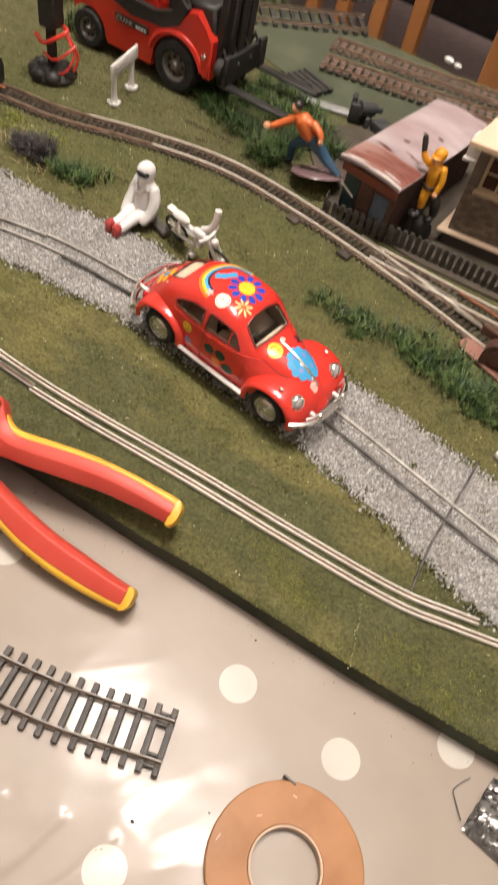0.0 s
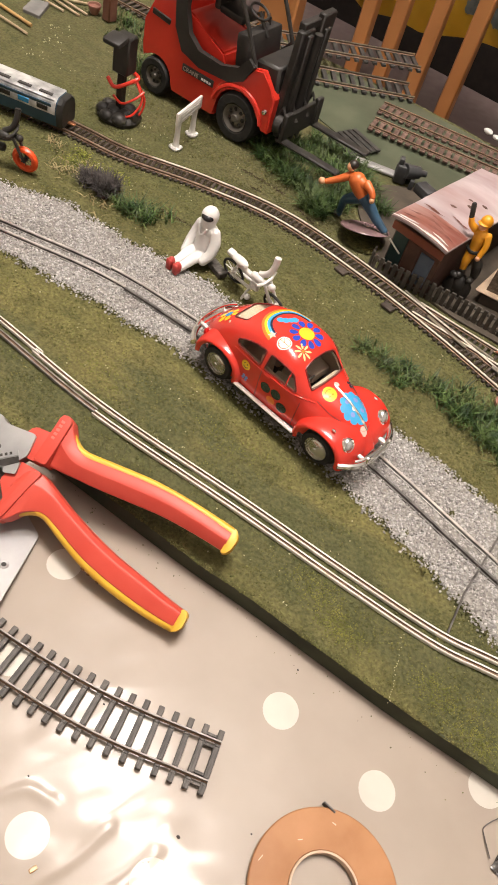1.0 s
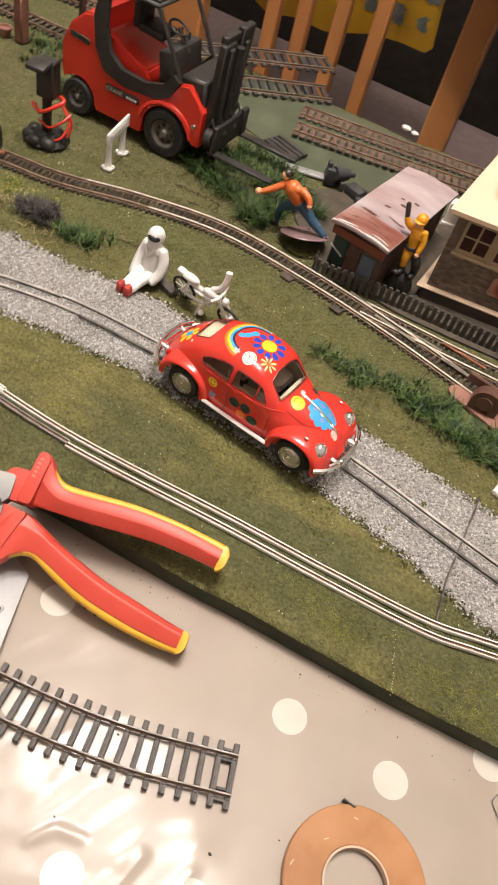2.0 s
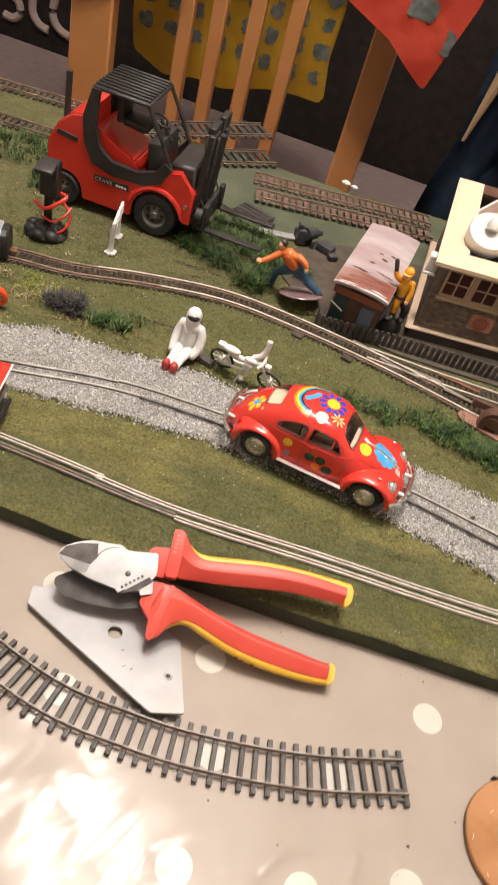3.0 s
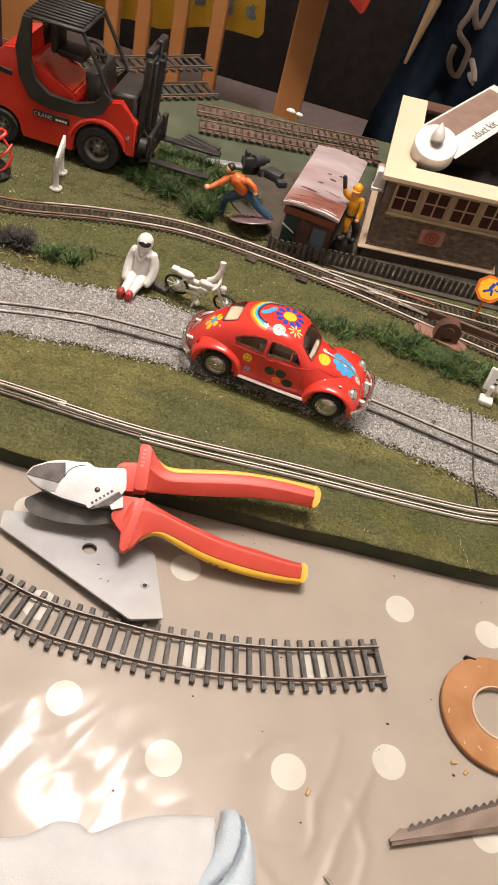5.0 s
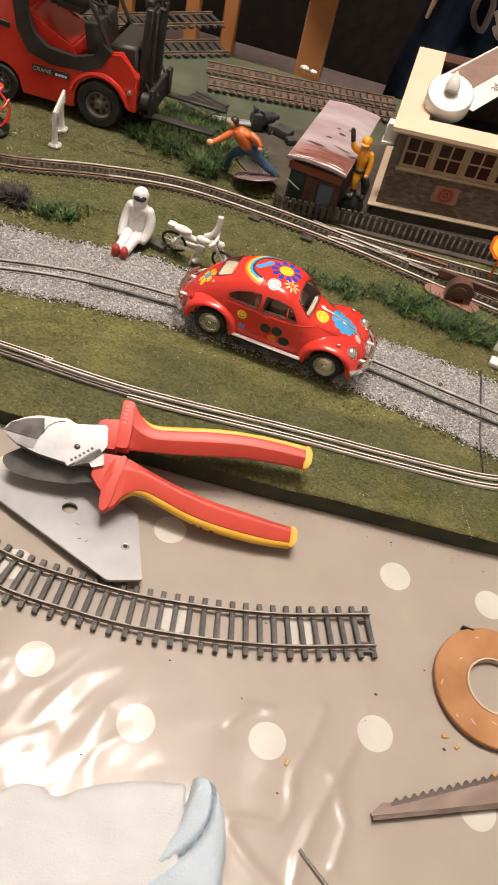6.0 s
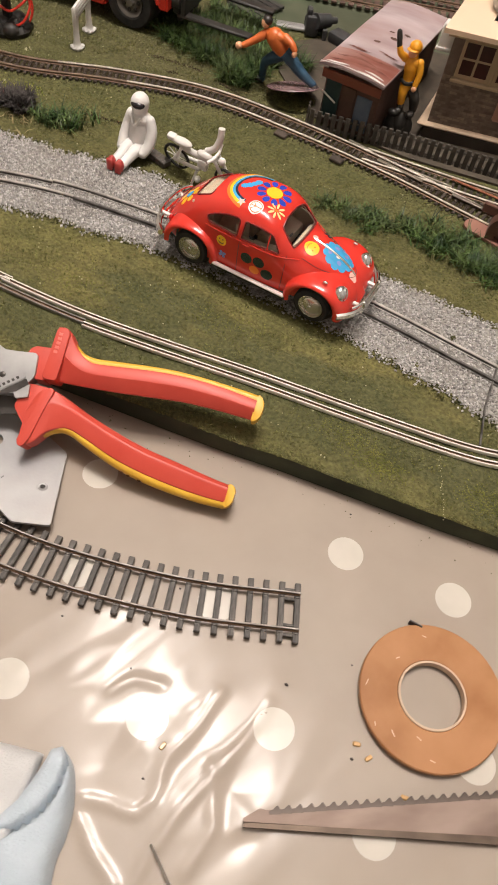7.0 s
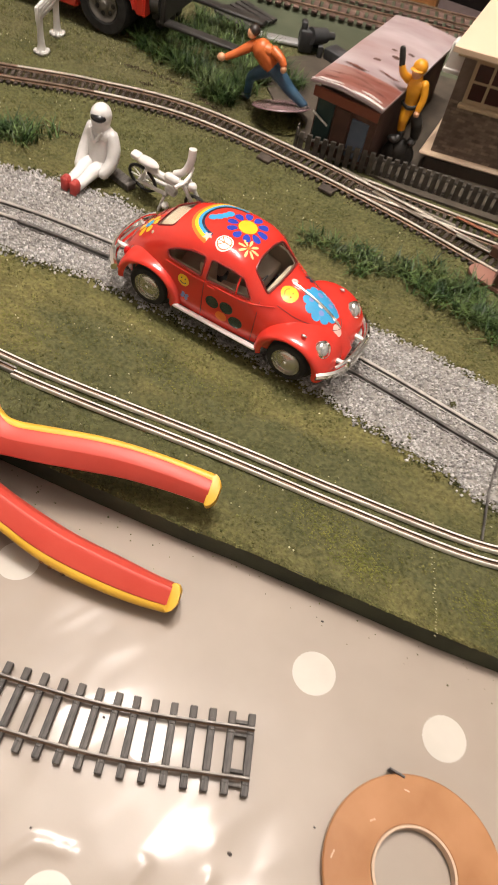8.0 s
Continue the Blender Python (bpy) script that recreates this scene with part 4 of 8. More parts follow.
            part("bumper_bracket", box(bmesh.new(), (x0 - d * 5, y, 14.0), (9, 2.2, 1.4), 0.3), M_white, b, "pale bracket")
        part("apron", box(bmesh.new(), (x0 - d * 8, 0, 12), (3, 24, 7), 1.2), M_black, car)
    part("bonnet_strip", tube(bmesh.new(), [top_point(x, 0, 0.35) for x in np.linspace(24, 51, 16)], [0.35] + [0.65] * 14 + [0.4], 8), M_chrome, car, "chrome bonnet strip")
    part("bonnet_seam", tube(bmesh.new(), [top_point(23 + 28 * math.sin(a) ** 0.8, 13.5 * math.cos(a) * (1 - 0.25 * math.sin(a)), 0.0) for a in np.linspace(0.02, math.pi - 0.02, 30)], 0.2, 6), M_seam, car)

    # stickers
    def decal(polys, ink, place, lift=0.13, label=""):
        for poly in polys:
            part("sticker", patch(bmesh.new(), poly, lambda u, v: place(u, v, lift), 3), INK[ink], car, label, smooth=False)

    def near_side(x, z, lift):
        return side_point(x, z, -1, lift)
    decal([petal(-3.5, 2.8, 2 * math.pi * i / 10 + 0.15, 4.6, 9.6, 1.75) for i in range(10)], "blue", top_point)
    decal([circle(-3.5, 2.8, 4.3)], "yellow", top_point, 0.2)
    for r0, r1, ink in ((15.2, 16.6, "orange"), (13.7, 15.2, "yellow"), (12.2, 13.7, "sky"), (11.0, 12.2, "navy")):
        bm = bmesh.new()
        rows = []
        for a in np.linspace(radians(78), radians(262), 30):
            rows.append([top_point(-11.5 + r * math.cos(a), 0.5 + r * 0.98 * math.sin(a), 0.15) for r in np.linspace(r0, r1, 4)])
        loft(bm, rows, False, False)
        part("sticker", bm, INK[ink], car, "rainbow stripe sticker", smooth=False)
    decal([circle(-19.5, -0.5, 2.0), circle(-17.3, 1.3, 2.0), circle(-15.6, 3.6, 1.8), circle(-14.4, 5.6, 2.0)], "sky", top_point)
    star = []
    for i in range(10):
        r = 2.5 if i % 2 == 0 else 1.1
        star.append((-14.5 + r * math.cos(i * math.pi / 5), -12.4 + r * math.sin(i * math.pi / 5)))
    decal([star], "pink", top_point, 0.2)
    decal([circle(-6.2, -12, 3.9)], "white", top_point)
    ring = [(-6.2 + 3.1 * math.cos(a), -12 + 3.1 * math.sin(a)) for a in np.linspace(0, 2 * math.pi, 25)]
    bm = tube(bmesh.new(), [top_point(x, y, 0.2) for x, y in ring], 0.22, 5)
    for a in (0, math.pi, 2.36, -2.36):
        tube(bm, [top_point(-6.2, -12, 0.2), top_point(-6.2 + 3 * math.cos(a), -12 + 3 * math.sin(a), 0.2)], 0.22, 5)
    part("sticker", bm, INK["orange"], car)
    decal([petal(3.4, -7.6, 2 * math.pi * i / 8 + 0.2, 1.0, 5.0, 0.62, 8) for i in range(8)], "cream", top_point)
    decal([circle(3.4, -7.6, 0.9, 10)], "orange", top_point, 0.2)
    # bonnet
    scallop = [(39.2 + r * math.cos(a), 1 + r * math.sin(a)) for a, r in ((2 * math.pi * i / 88, 7.7 + 1.3 * abs(math.sin(11 * math.pi * i / 88)) ** 0.6) for i in range(88))]
    decal([scallop], "sky", top_point)
    decal([circle(36.5, 4.5, 1.4, 10), circle(41.5, -3.2, 1.3, 10), circle(42.5, 4.0, 1.2, 10), circle(34.8, -1.5, 1.2, 10)], "violet", top_point, 0.2)
    decal([circle(39.5, -0.5, 1.2)], "white", top_point, 0.3)
    decal([circle(26, -6.2, 4.1)], "yellow", top_point, 0.2)
    bm = bmesh.new()
    for q in ((27.2, -7.4), (27.2, -5.0)):
        ball(bm, top_point(*q, 0.2), 0.38, 8)
    tube(bm, [top_point(25.6 - 1.9 * math.cos(a), -6.2 + 2.3 * math.sin(a), 0.22) for a in np.linspace(-1.1, 1.1, 9)], 0.2, 5)
    part("sticker", bm, INK["orange"], car)
    decal([circle(50.5, -2.2, 2.2, 16)], "pink", top_point)
    decal([circle(24.2, 1.6, 1.5, 14)], "pink", top_point)
    decal([petal(28, 10.2, a, 0.2, 2.6, 0.9, 8) for a in (0.5, 2.2, 3.6, 5.4)], "navy", top_point)
    # tail
    decal([petal(-48, -7, 2 * math.pi * i / 6, 1.6, 5.2, 1.5, 8) for i in range(6)], "yellow", top_point)
    decal([circle(-48, -7, 1.9, 14)], "sky", top_point, 0.2)
    # doors
    decal([circle(-3.5, 21.0, 3.4, 16, 0.95), circle(3.8, 21.6, 3.4, 16, 0.95), circle(9.3, 16.0, 3.5, 16, 0.9)], "green", near_side)
    decal([circle(2.0, 15.6, 3.0, 16, 0.85)], "orange", near_side, 0.2)
    decal([circle(-19.4, 24.4, 3.1, 18)], "yellow", near_side)
    bm = bmesh.new()
    for q in ((-20.5, 25.4), (-18.4, 25.4)):
        ball(bm, near_side(*q, 0.2), 0.4, 8)
    tube(bm, [near_side(-19.4 + 1.7 * math.sin(a), 24.2 - 1.5 * math.cos(a), 0.22) for a in np.linspace(-1.1, 1.1, 9)], 0.22, 5)
    part("sticker", bm, INK["black"], car)
    decal([petal(-18.0, 16.0, a, 0.2, 2.4, 0.9, 8) for a in (0.5, 2.2, 3.6, 5.4)], "violet", near_side)
    return car


make_car()

# ================= things on the oilcloth =================
M_grip = mat("red_grip", (0.48, 0.053, 0.035), (0.54, 0.069, 0.046), 60, 0.42, 0, 0.12, 900, rvar=0.10, spec=0.35, dirt=(0.42, 0.045, 0.030), dscale=30, damt=0.35)
M_gripyellow = mat("yellow_grip", (0.63, 0.355, 0.025), (0.70, 0.41, 0.04), 60, 0.45, 0, 0.1, 900, dirt=(0.45, 0.20, 0.02), dscale=40, damt=0.4)
M_toolsteel = mat("tool_steel", (0.32, 0.318, 0.315), (0.44, 0.435, 0.43), 50, 0.46, 0.8, 0.15, 1400, rvar=0.1)
M_jawdark = mat("shaded_jaw_steel", (0.030, 0.027, 0.025), (0.085, 0.078, 0.072), 60, 0.5, 0.3, 0.15, 1200)
M_toolblack = mat("blackened_steel", (0.05, 0.045, 0.042), (0.10, 0.09, 0.085), 120, 0.4, 0.8, 0.1, 900)


def slab(outline, z0, z1, bevel=0.7):
    """A flat block in the shape of an outline, its edges bevelled."""
    bm = plate(bmesh.new(), outline, z0, z1)
    bmesh.ops.bevel(bm, geom=[e for e in bm.edges if max(v.co.z for v in e.verts) > z1 - 0.01 and min(v.co.z for v in e.verts) > z1 - 0.01], offset=bevel, segments=3, affect="EDGES", profile=0.6)
    return bm


def bar_loft(stations, shape):
    """A bar lofted along x through (x, low y, high y, z) stations; shape gives the section's (y, z) points."""
    line = spline([(x, lo_y, hi_y) for x, lo_y, hi_y, z in stations], 2.0)
    xs_, zs_ = [q[0] for q in stations], [q[3] for q in stations]
    rings = []
    for q in line:
        z = float(np.interp(q.x, xs_, zs_)) if xs_[0] < xs_[-1] else 0.0
        rings.append([(q.x, y, z + dz) for y, dz in shape(q.y, q.z, q.x)])
    return loft(bmesh.new(), rings)


def make_pliers():
    p = thing("pliers", -180, 46, 22.5, 15.3, "side cutters with red and yellow insulated grips", "pliers", rx=26)
    # steel head: bright jaw with a stepped joint line, dark cutting face in two facets, lettered band
    upper = rounded([(-38.4, 4.5), (-36.2, 9.5), (-29, 13.6), (-22.6, 15.8), (-12, 16.2), (-8, 17), (-4, 14.6), (3, 15.5), (12, 17), (14, 6), (8, -4), (-4, -6), (-18.6, -4), (-30.8, -0.5)], 2.0)
    body = part("upper_jaw", plate(bmesh.new(), upper, -1.5, 6.0), M_toolsteel, p, "bright ground steel jaw", angle=30)
    face = [(-37.7, 5.0), (-35.3, 9.4), (-28.5, 12.8), (-19.6, 14.6), (-18.4, 8.4), (-20.8, 3.2), (-23.2, 3.6)]
    part("cutting_face", plate(bmesh.new(), face, 5.9, 6.45), M_toolblack, body, "dark cutting bevel", smooth=False)
    low_face = [(-37.7, 4.6), (-23.4, 3.2), (-20.8, 2.8), (-21.8, -1.4), (-25.0, -2.0), (-32.2, 0.4)]
    part("lower_bevel", plate(bmesh.new(), low_face, 5.9, 6.35), M_jawgrey, body, "grey ground bevel", smooth=False)
    part("joint_line", tube(bmesh.new(), spline([(-19.0, 6.4, 6.05), (-17.2, 10.6, 6.05), (-13.6, 13.6, 6.05), (-9.0, 15.2, 6.05)], 1.0), 0.22, 5), M_toolblack, body)
    # thin lower jaw; shade and dark reflection under the head are in its colour
    lower = rounded([(-37.2, -6.0), (-37.0, -9.5), (-34, -12.3), (-29.6, -14.4), (-17.6, -15.5), (-1.2, -14.8), (6, -12.4), (14, -11), (16, -4), (8, 4), (-10, 4), (-29.6, -0.6)], 2.0)
    part("lower_jaw", plate(bmesh.new(), lower, -3.4, -2.6), M_jawdark, p, "lower jaw with shade put into its dark colour", angle=30)
    part("pivot", lathe(bmesh.new(), [(0.01, 6.3), (1.2, 6.25), (1.5, 6.0)], pose(-0.8, 3, 0), 16), M_toolblack, p)
    band = plate(bmesh.new(), rounded([(-5.5, -5.6), (8.6, 6.6), (10.4, 4.4), (-3.4, -7.6)], 0.5), 6.0, 6.5)
    lb = part("name_band", band, M_toolsteel, p, "bright band with illegible dark marks")
    for k in range(6):
        part("dark_mark", box(bmesh.new(), (0, 0, 6.55), (1.25, 1.3, 0.2), 0, pose(-2.0 + 1.75 * k, -4.3 + 1.52 * k, 0, 0, 0, 41)), M_toolblack, lb, smooth=False)
    # the shadow beside the band, laid on as a black wedge
    part("joint_gap", plate(bmesh.new(), rounded([(-3.0, -8.0), (10.6, 4.0), (12.6, 1.6), (7.4, -3.4), (1.0, -6.4)], 0.5), 5.8, 6.15), M_toolblack, p, "dark wedge of painted shade beside the band")

    part("shoulder", plate(bmesh.new(), rounded([(6.6, -3.6), (12.9, 2.0), (14.0, -4.0), (8.4, -6.2)], 0.6), 4.4, 6.0), M_toolsteel, p, "bright steel shoulder")

    # grips: a red bar with a ridge along it, a rounded yellow layer on the outer side, a squared yellow end
    def red_up(lo_y, hi_y, x):
        w = hi_y - lo_y
        r = lo_y + 0.54 * w
        return [(lo_y + 1.6, -9.5), (lo_y + 0.9, -6.0), (lo_y + 1.0, -4.6), (lo_y + 1.9, -3.7), (r - 0.7, -0.42), (r, -0.08), (r + 0.8, -0.06), (hi_y - 1.1, -0.75), (hi_y - 0.3, -1.15), (hi_y, -1.9), (hi_y, -9.5)]

    def red_lo(lo_y, hi_y, x):
        w = hi_y - lo_y
        r = lo_y + 0.72 * w
        return [(lo_y, -9.5), (lo_y, -2.0), (lo_y + 0.35, -1.25), (lo_y + 1.2, -0.9), (r - 0.9, -0.1), (r, 0.0), (r + 0.8, -0.2), (hi_y - 0.5, -1.9), (hi_y, -3.0), (hi_y + 0.3, -9.5)]

    def yellow_up(lo_y, hi_y, x):
        w = hi_y - lo_y
        return [(lo_y, -9.0), (lo_y, -1.55), (lo_y + 0.45 * w, -1.3), (lo_y + 0.8 * w, -1.8), (hi_y - 0.1 * w, -2.6), (hi_y, -3.8), (hi_y, -6.5), (lo_y + 0.6 * w, -9.0)]

    def yellow_lo(lo_y, hi_y, x):
        w = hi_y - lo_y
        return [(hi_y, -9.0), (hi_y, -1.7), (hi_y - 0.4 * w, -1.5), (hi_y - 0.75 * w, -2.3), (lo_y + 0.05 * w, -3.6), (lo_y, -5.2), (lo_y + 0.15 * w, -7.4), (hi_y - 0.4 * w, -9.0)]
    up = [(17.4, 5.8, 32.0, 6.4), (20, 6.1, 32.6, 6.4), (22.6, 6.3, 31.8, 6.2), (24.6, 6.5, 29.6, 5.7), (27.0, 6.8, 26.4, 5.2), (31.3, 7.2, 22.4, 4.7), (37, 7.8, 20.2, 4.5), (48.6, 8.9, 21.6, 4.35), (65.7, 11.2, 24.2, 4.1),
          (83.2, 13.4, 25.6, 3.9), (100.1, 14.0, 25.3, 3.7), (116.0, 13.8, 23.9, 3.5)]
    up_y = [(25.6, 24.0, 27.6, 5.0), (28.4, 22.6, 25.8, 4.9), (32.0, 20.5, 23.6, 4.7), (37.6, 19.2, 22.9, 4.5), (51.4, 20.9, 24.8, 4.3), (71.6, 23.9, 27.3, 4.0), (91.3, 24.8, 27.8, 3.8), (112, 23.4, 27.0, 3.5), (116.4, 22.9, 26.6, 3.5)]
    lo = [(15.2, -21.5, -7.0, 6.0), (17.2, -24.8, -1.0, 6.2), (19.6, -25.4, 2.2, 6.6), (22.5, -23.6, 2.6, 6.3), (26.5, -17.6, 2.0, 5.5), (31.7, -14.0, 0.2, 4.7), (36.6, -13.2, -1.6, 4.4), (45.2, -15.6, -4.6, 3.9), (58.9, -20.2, -8.5, 3.2),
          (73, -23.2, -11.7, 2.5), (90.8, -25.3, -14.2, 1.7), (105, -26.0, -16.3, 1.0), (114.2, -25.9, -17.3, 0.5)]
    lo_y = [(25.4, -19.6, -16.0, 5.0), (30, -16.2, -13.4, 4.6), (35.9, -15.4, -12.4, 4.3), (47.1, -19.6, -15.4, 3.6), (60.9, -24.2, -19.8, 2.9), (75.5, -27.2, -22.8, 2.2), (90.8, -28.7, -24.4, 1.5), (103, -29.1, -25.0, 0.9), (114.4, -28.6, -25.0, 0.4)]
    collar_up = [(7.0, 5.0), (6.8, 17.6), (9.0, 20.4), (18.2, 21.6), (18.4, 5.6)]
    collar_lo = [(8.4, -9.6), (10.4, 1.4), (13.0, 2.6), (22.0, 2.8), (19.4, -8.0), (16.2, -17.8)]
    end_up = [(115.6, 13.4), (115.6, 26.6), (117.6, 26.2), (119.9, 23.4), (119.6, 17.0), (117.6, 13.8)]
    end_lo = [(113.8, -16.8), (113.8, -28.4), (116.0, -27.6), (117.9, -24.4), (117.8, -18.6), (116.2, -16.8)]
    flange_up = [(17.6, 6.0), (17.6, 30.0), (19.0, 31.8), (22.6, 31.6), (23.8, 29.6), (24.2, 20.0), (24.4, 6.4)]
    flange_lo = [(22.0, 2.8), (15.8, -22.6), (15.6, -25.6), (17.4, -27.2), (19.4, -26.2), (21.0, -21.6), (23.0, -9.0), (25.2, 2.4)]
    for red, shape_r, yel, shape_y, collar, flange, zf, cap, zc, zs in ((up, red_up, up_y, yellow_up, collar_up, flange_up, 7.4, end_up, 4.4, 3.2), (lo, red_lo, lo_y, yellow_lo, collar_lo, flange_lo, 7.0, end_lo, 4.2, 0.2)):
        g = part("grip", bar_loft(red, shape_r), M_grip, p, "red hard insulated grip", angle=24)
        part("grip_edge", bar_loft(yel, shape_y), M_gripyellow, g, "yellow inner grip layer", angle=60)
        part("flange", slab(rounded(flange, 1.4), zf - 11.5, zf), M_grip, g, "raised grip flange", angle=40)
        part("collar", slab(rounded(collar, 1.2), zc - 11.0, zc), M_grip, g, angle=40)
        part("grip_end", slab(rounded(cap, 1.3), zs - 8.6, zs - 0.9), M_gripyellow, g, "yellow squared grip end", angle=50)
    for k in range(5):
        part("raised_mark", box(bmesh.new(), (20.0, 19.5 + 2.2 * k, 7.4), (1.8, 1.3, 0.35), 0.1), M_gripmark, g, smooth=False)
    for wx, wy, wz, wr in ((64.5, -25.0, -1.0, 1.3), (68, -25.9, -1.3, 0.9), (73.5, -26.8, -1.5, 1.2)):
        part("scuff", ball(bmesh.new(), (wx, wy, wz), (wr, 0.55, 0.5), 8), M_scuff, g, "dark worn scuff")
    return p


M_jawgrey = mat("grey_ground_steel", (0.16, 0.155, 0.15), (0.30, 0.29, 0.28), 60, 0.4, 0.8, 0.2, 1200)
M_gripmark = mat("raised_mark", (0.60, 0.13, 0.10), None, 60, 0.4)
M_scuff = mat("grip_scuff", (0.05, 0.03, 0.02), (0.16, 0.07, 0.03), 300, 0.8, spec=0.1)
make_pliers()

M_plate = mat("brushed_aluminium", (0.31, 0.308, 0.310), (0.43, 0.428, 0.430), 24, 0.5, 0.5, 0.25, 700, rvar=0.1, dirt=(0.36, 0.34, 0.315), dscale=30, damt=0.5)
steel_plate = thing("metal_plate", -175, 18.4, 4.1, 0, "flat grey aluminium plate with screw holes beside pliers", "plate", rx=-7)
outline = rounded([(-51, 11), (-47, 0), (37, -23), (52, -15), (32.5, 22), (10, 27), (-22, 24)], 1.6)
bm = bmesh.new()
loops = [[(x, y) for x, y in outline], [(0.5 + 3.9 * math.cos(2 * math.pi * k / 28), 8.4 + 3.9 * math.sin(2 * math.pi * k / 28)) for k in range(28)]]
for z in (-0.7, 0.7):
    edges_ = []
    for loop in loops:
        vs_ = [bm.verts.new((x, y, z)) for x, y in loop]
        edges_ += [bm.edges.new((vs_[i - 1], vs_[i])) for i in range(len(vs_))]
    bmesh.ops.triangle_fill(bm, use_beauty=True, edges=edges_)
bm.verts.ensure_lookup_table()
count = len(bm.verts) // 2
first_v = 0
for loop in loops:
    for i in range(len(loop)):
        a_, b_ = first_v + i, first_v + (i + 1) % len(loop)
        bm.faces.new((bm.verts[a_], bm.verts[b_], bm.verts[b_ + count], bm.verts[a_ + count]))
    first_v += len(loop)
part("sheet", bm, M_plate, steel_plate, angle=30)
for hx, hy, hr in ((36, -0.4, 2.4), (-33.5, 16.5, 2.4)):
    lip = part("eyelet", lathe(bmesh.new(), [(hr, 0.75), (hr - 0.4, 1.1), (hr * 0.55, 1.0), (hr * 0.45, 0.8)], pose(hx, hy, 0), 20), M_plate, steel_plate)
    part("screw_hole", lathe(bmesh.new(), [(hr * 0.5, 0.95), (0.01, 0.9)], pose(hx, hy, 0), 16), M_black, lip)

for kx, ky, ka in ((14, -7, 40), (18, -6.5, 80), (9, 1, 20), (21, -20, 50), (-4, 13, 10)):
    part("scratch", box(bmesh.new(), (0, 0, 0.74), (1.6, 0.4, 0.12), 0, pose(kx, ky, 0, 0, 0, ka)), M_toolblack, steel_plate, smooth=False)

# roll of brown tape lying flat
M_tape = mat("brown_tape", (0.275, 0.126, 0.052), (0.36, 0.178, 0.082), 45, 0.42, 0, 0.08, 300, rvar=0.2, dirt=(0.40, 0.205, 0.10), dscale=26, damt=0.6, spec=0.14)
M_card = mat("tan_card", (0.44, 0.32, 0.23), None, 120, 0.8)
M_tapescuff = mat("pale_scuff", (0.55, 0.38, 0.26), None, 120, 0.6)
tape = thing("tape_roll", 54.0, 26.8, 0.5, 0, "roll of brown parcel tape lying flat on oilcloth", "tape roll")
part("tape_winding", lathe(bmesh.new(), [(14.5, 0), (30.2, 0), (30.6, 0.5), (30.6, 2.9), (30.1, 3.4), (22, 3.5), (14.8, 3.4), (14.5, 3.1)], None, 72, True), M_tape, tape)
part("core", lathe(bmesh.new(), [(13.4, 0), (14.4, 0), (14.4, 3.6), (13.5, 3.7)], None, 64, True), M_card, tape, "pale card core")
for r_, a_, l_ in ((24, 250, 3.0), (19, 275, 2.2), (27.5, 200, 2.6), (26, 292, 2.4), (28, 235, 1.6), (20, 160, 2.0), (25, 120, 1.8)):
    m_ = pose(r_ * math.cos(radians(a_)), r_ * math.sin(radians(a_)), 3.52, 0, 0, a_ + 70)
    part("scuff", box(bmesh.new(), (0, 0, 0), (l_, 0.35, 0.1), 0, m_), M_tapescuff, tape, "pale scuff", smooth=False)
part("tape_end", box(bmesh.new(), (-17.0, 25.6, 2.2), (6.0, 0.8, 4.0), 0.2, pose(0, 0, 0, 0, 0, 2)), M_toolblack, tape, "dark curled tape end")

# saw blade with teeth
M_rust = mat("tarnished_steel", (0.13, 0.090, 0.070), (0.27, 0.205, 0.17), 45, 0.55, 0.4, 0.3, 500, rvar=0.15, dirt=(0.08, 0.038, 0.022), dscale=28, damt=0.65, stretch=(0.4, 1.0, 1.0))
M_tooth = mat("dark_tooth", (0.05, 0.035, 0.028), (0.10, 0.075, 0.06), 120, 0.5, 0.4, 0.2, 500)
saw = thing("saw_blade", 9.0, -52, 1.6, 35.2, "tapering tarnished saw blade with coarse teeth", "saw")
bm = bmesh.new()
plate(bm, [(0, -0.8), (6.5, 2.0), (9, 1.2), (40, 0.6), (156, -0.6), (156, -26.0), (93, -14.6), (0, -2.0)], -0.6, 0.6)
part("blade", bm, M_rust, saw, smooth=False)
tooth = None
for k in range(33):
    u = 12.0 + 4.35 * k
    v_ = 1.0 - 0.012 * u
    if tooth is None:
        tooth = part("tooth", plate(bmesh.new(), [(-2.2, -1.3), (2.2, -1.5), (2.2, 0.0), (1.5, 1.5), (0.9, 1.5), (-0.6, 0.3), (-2.2, -0.1)], -0.75, 0.75), M_tooth, saw, smooth=False)
        tooth.matrix_basis = pose(u * K, v_ * K, 0)
    else:
        share("tooth", tooth, saw, u, v_, 0, (k * 37 % 9) - 4.0)
bm = plate(bmesh.new(), [(-0.5, -3.8), (0.5, -2.4), (93, -14.2), (156, -25.4), (156, -28.4), (93, -17.0)], -0.9, 1.1)
part("spine", bm, mat("dark_spine", (0.055, 0.038, 0.028), (0.11, 0.08, 0.06), 60, 0.5, 0.7, 0.2, 500), saw, "dark folded back edge", smooth=False)
knob = part("saw_screw", lathe(bmesh.new(), [(4.4, 0), (4.6, 2.5), (3.8, 3.6), (2.6, 3.4), (2.2, 2.6), (0.01, 2.6)], pose(101, -14.5, 0), 24), M_chrome, saw, "silver screw head")

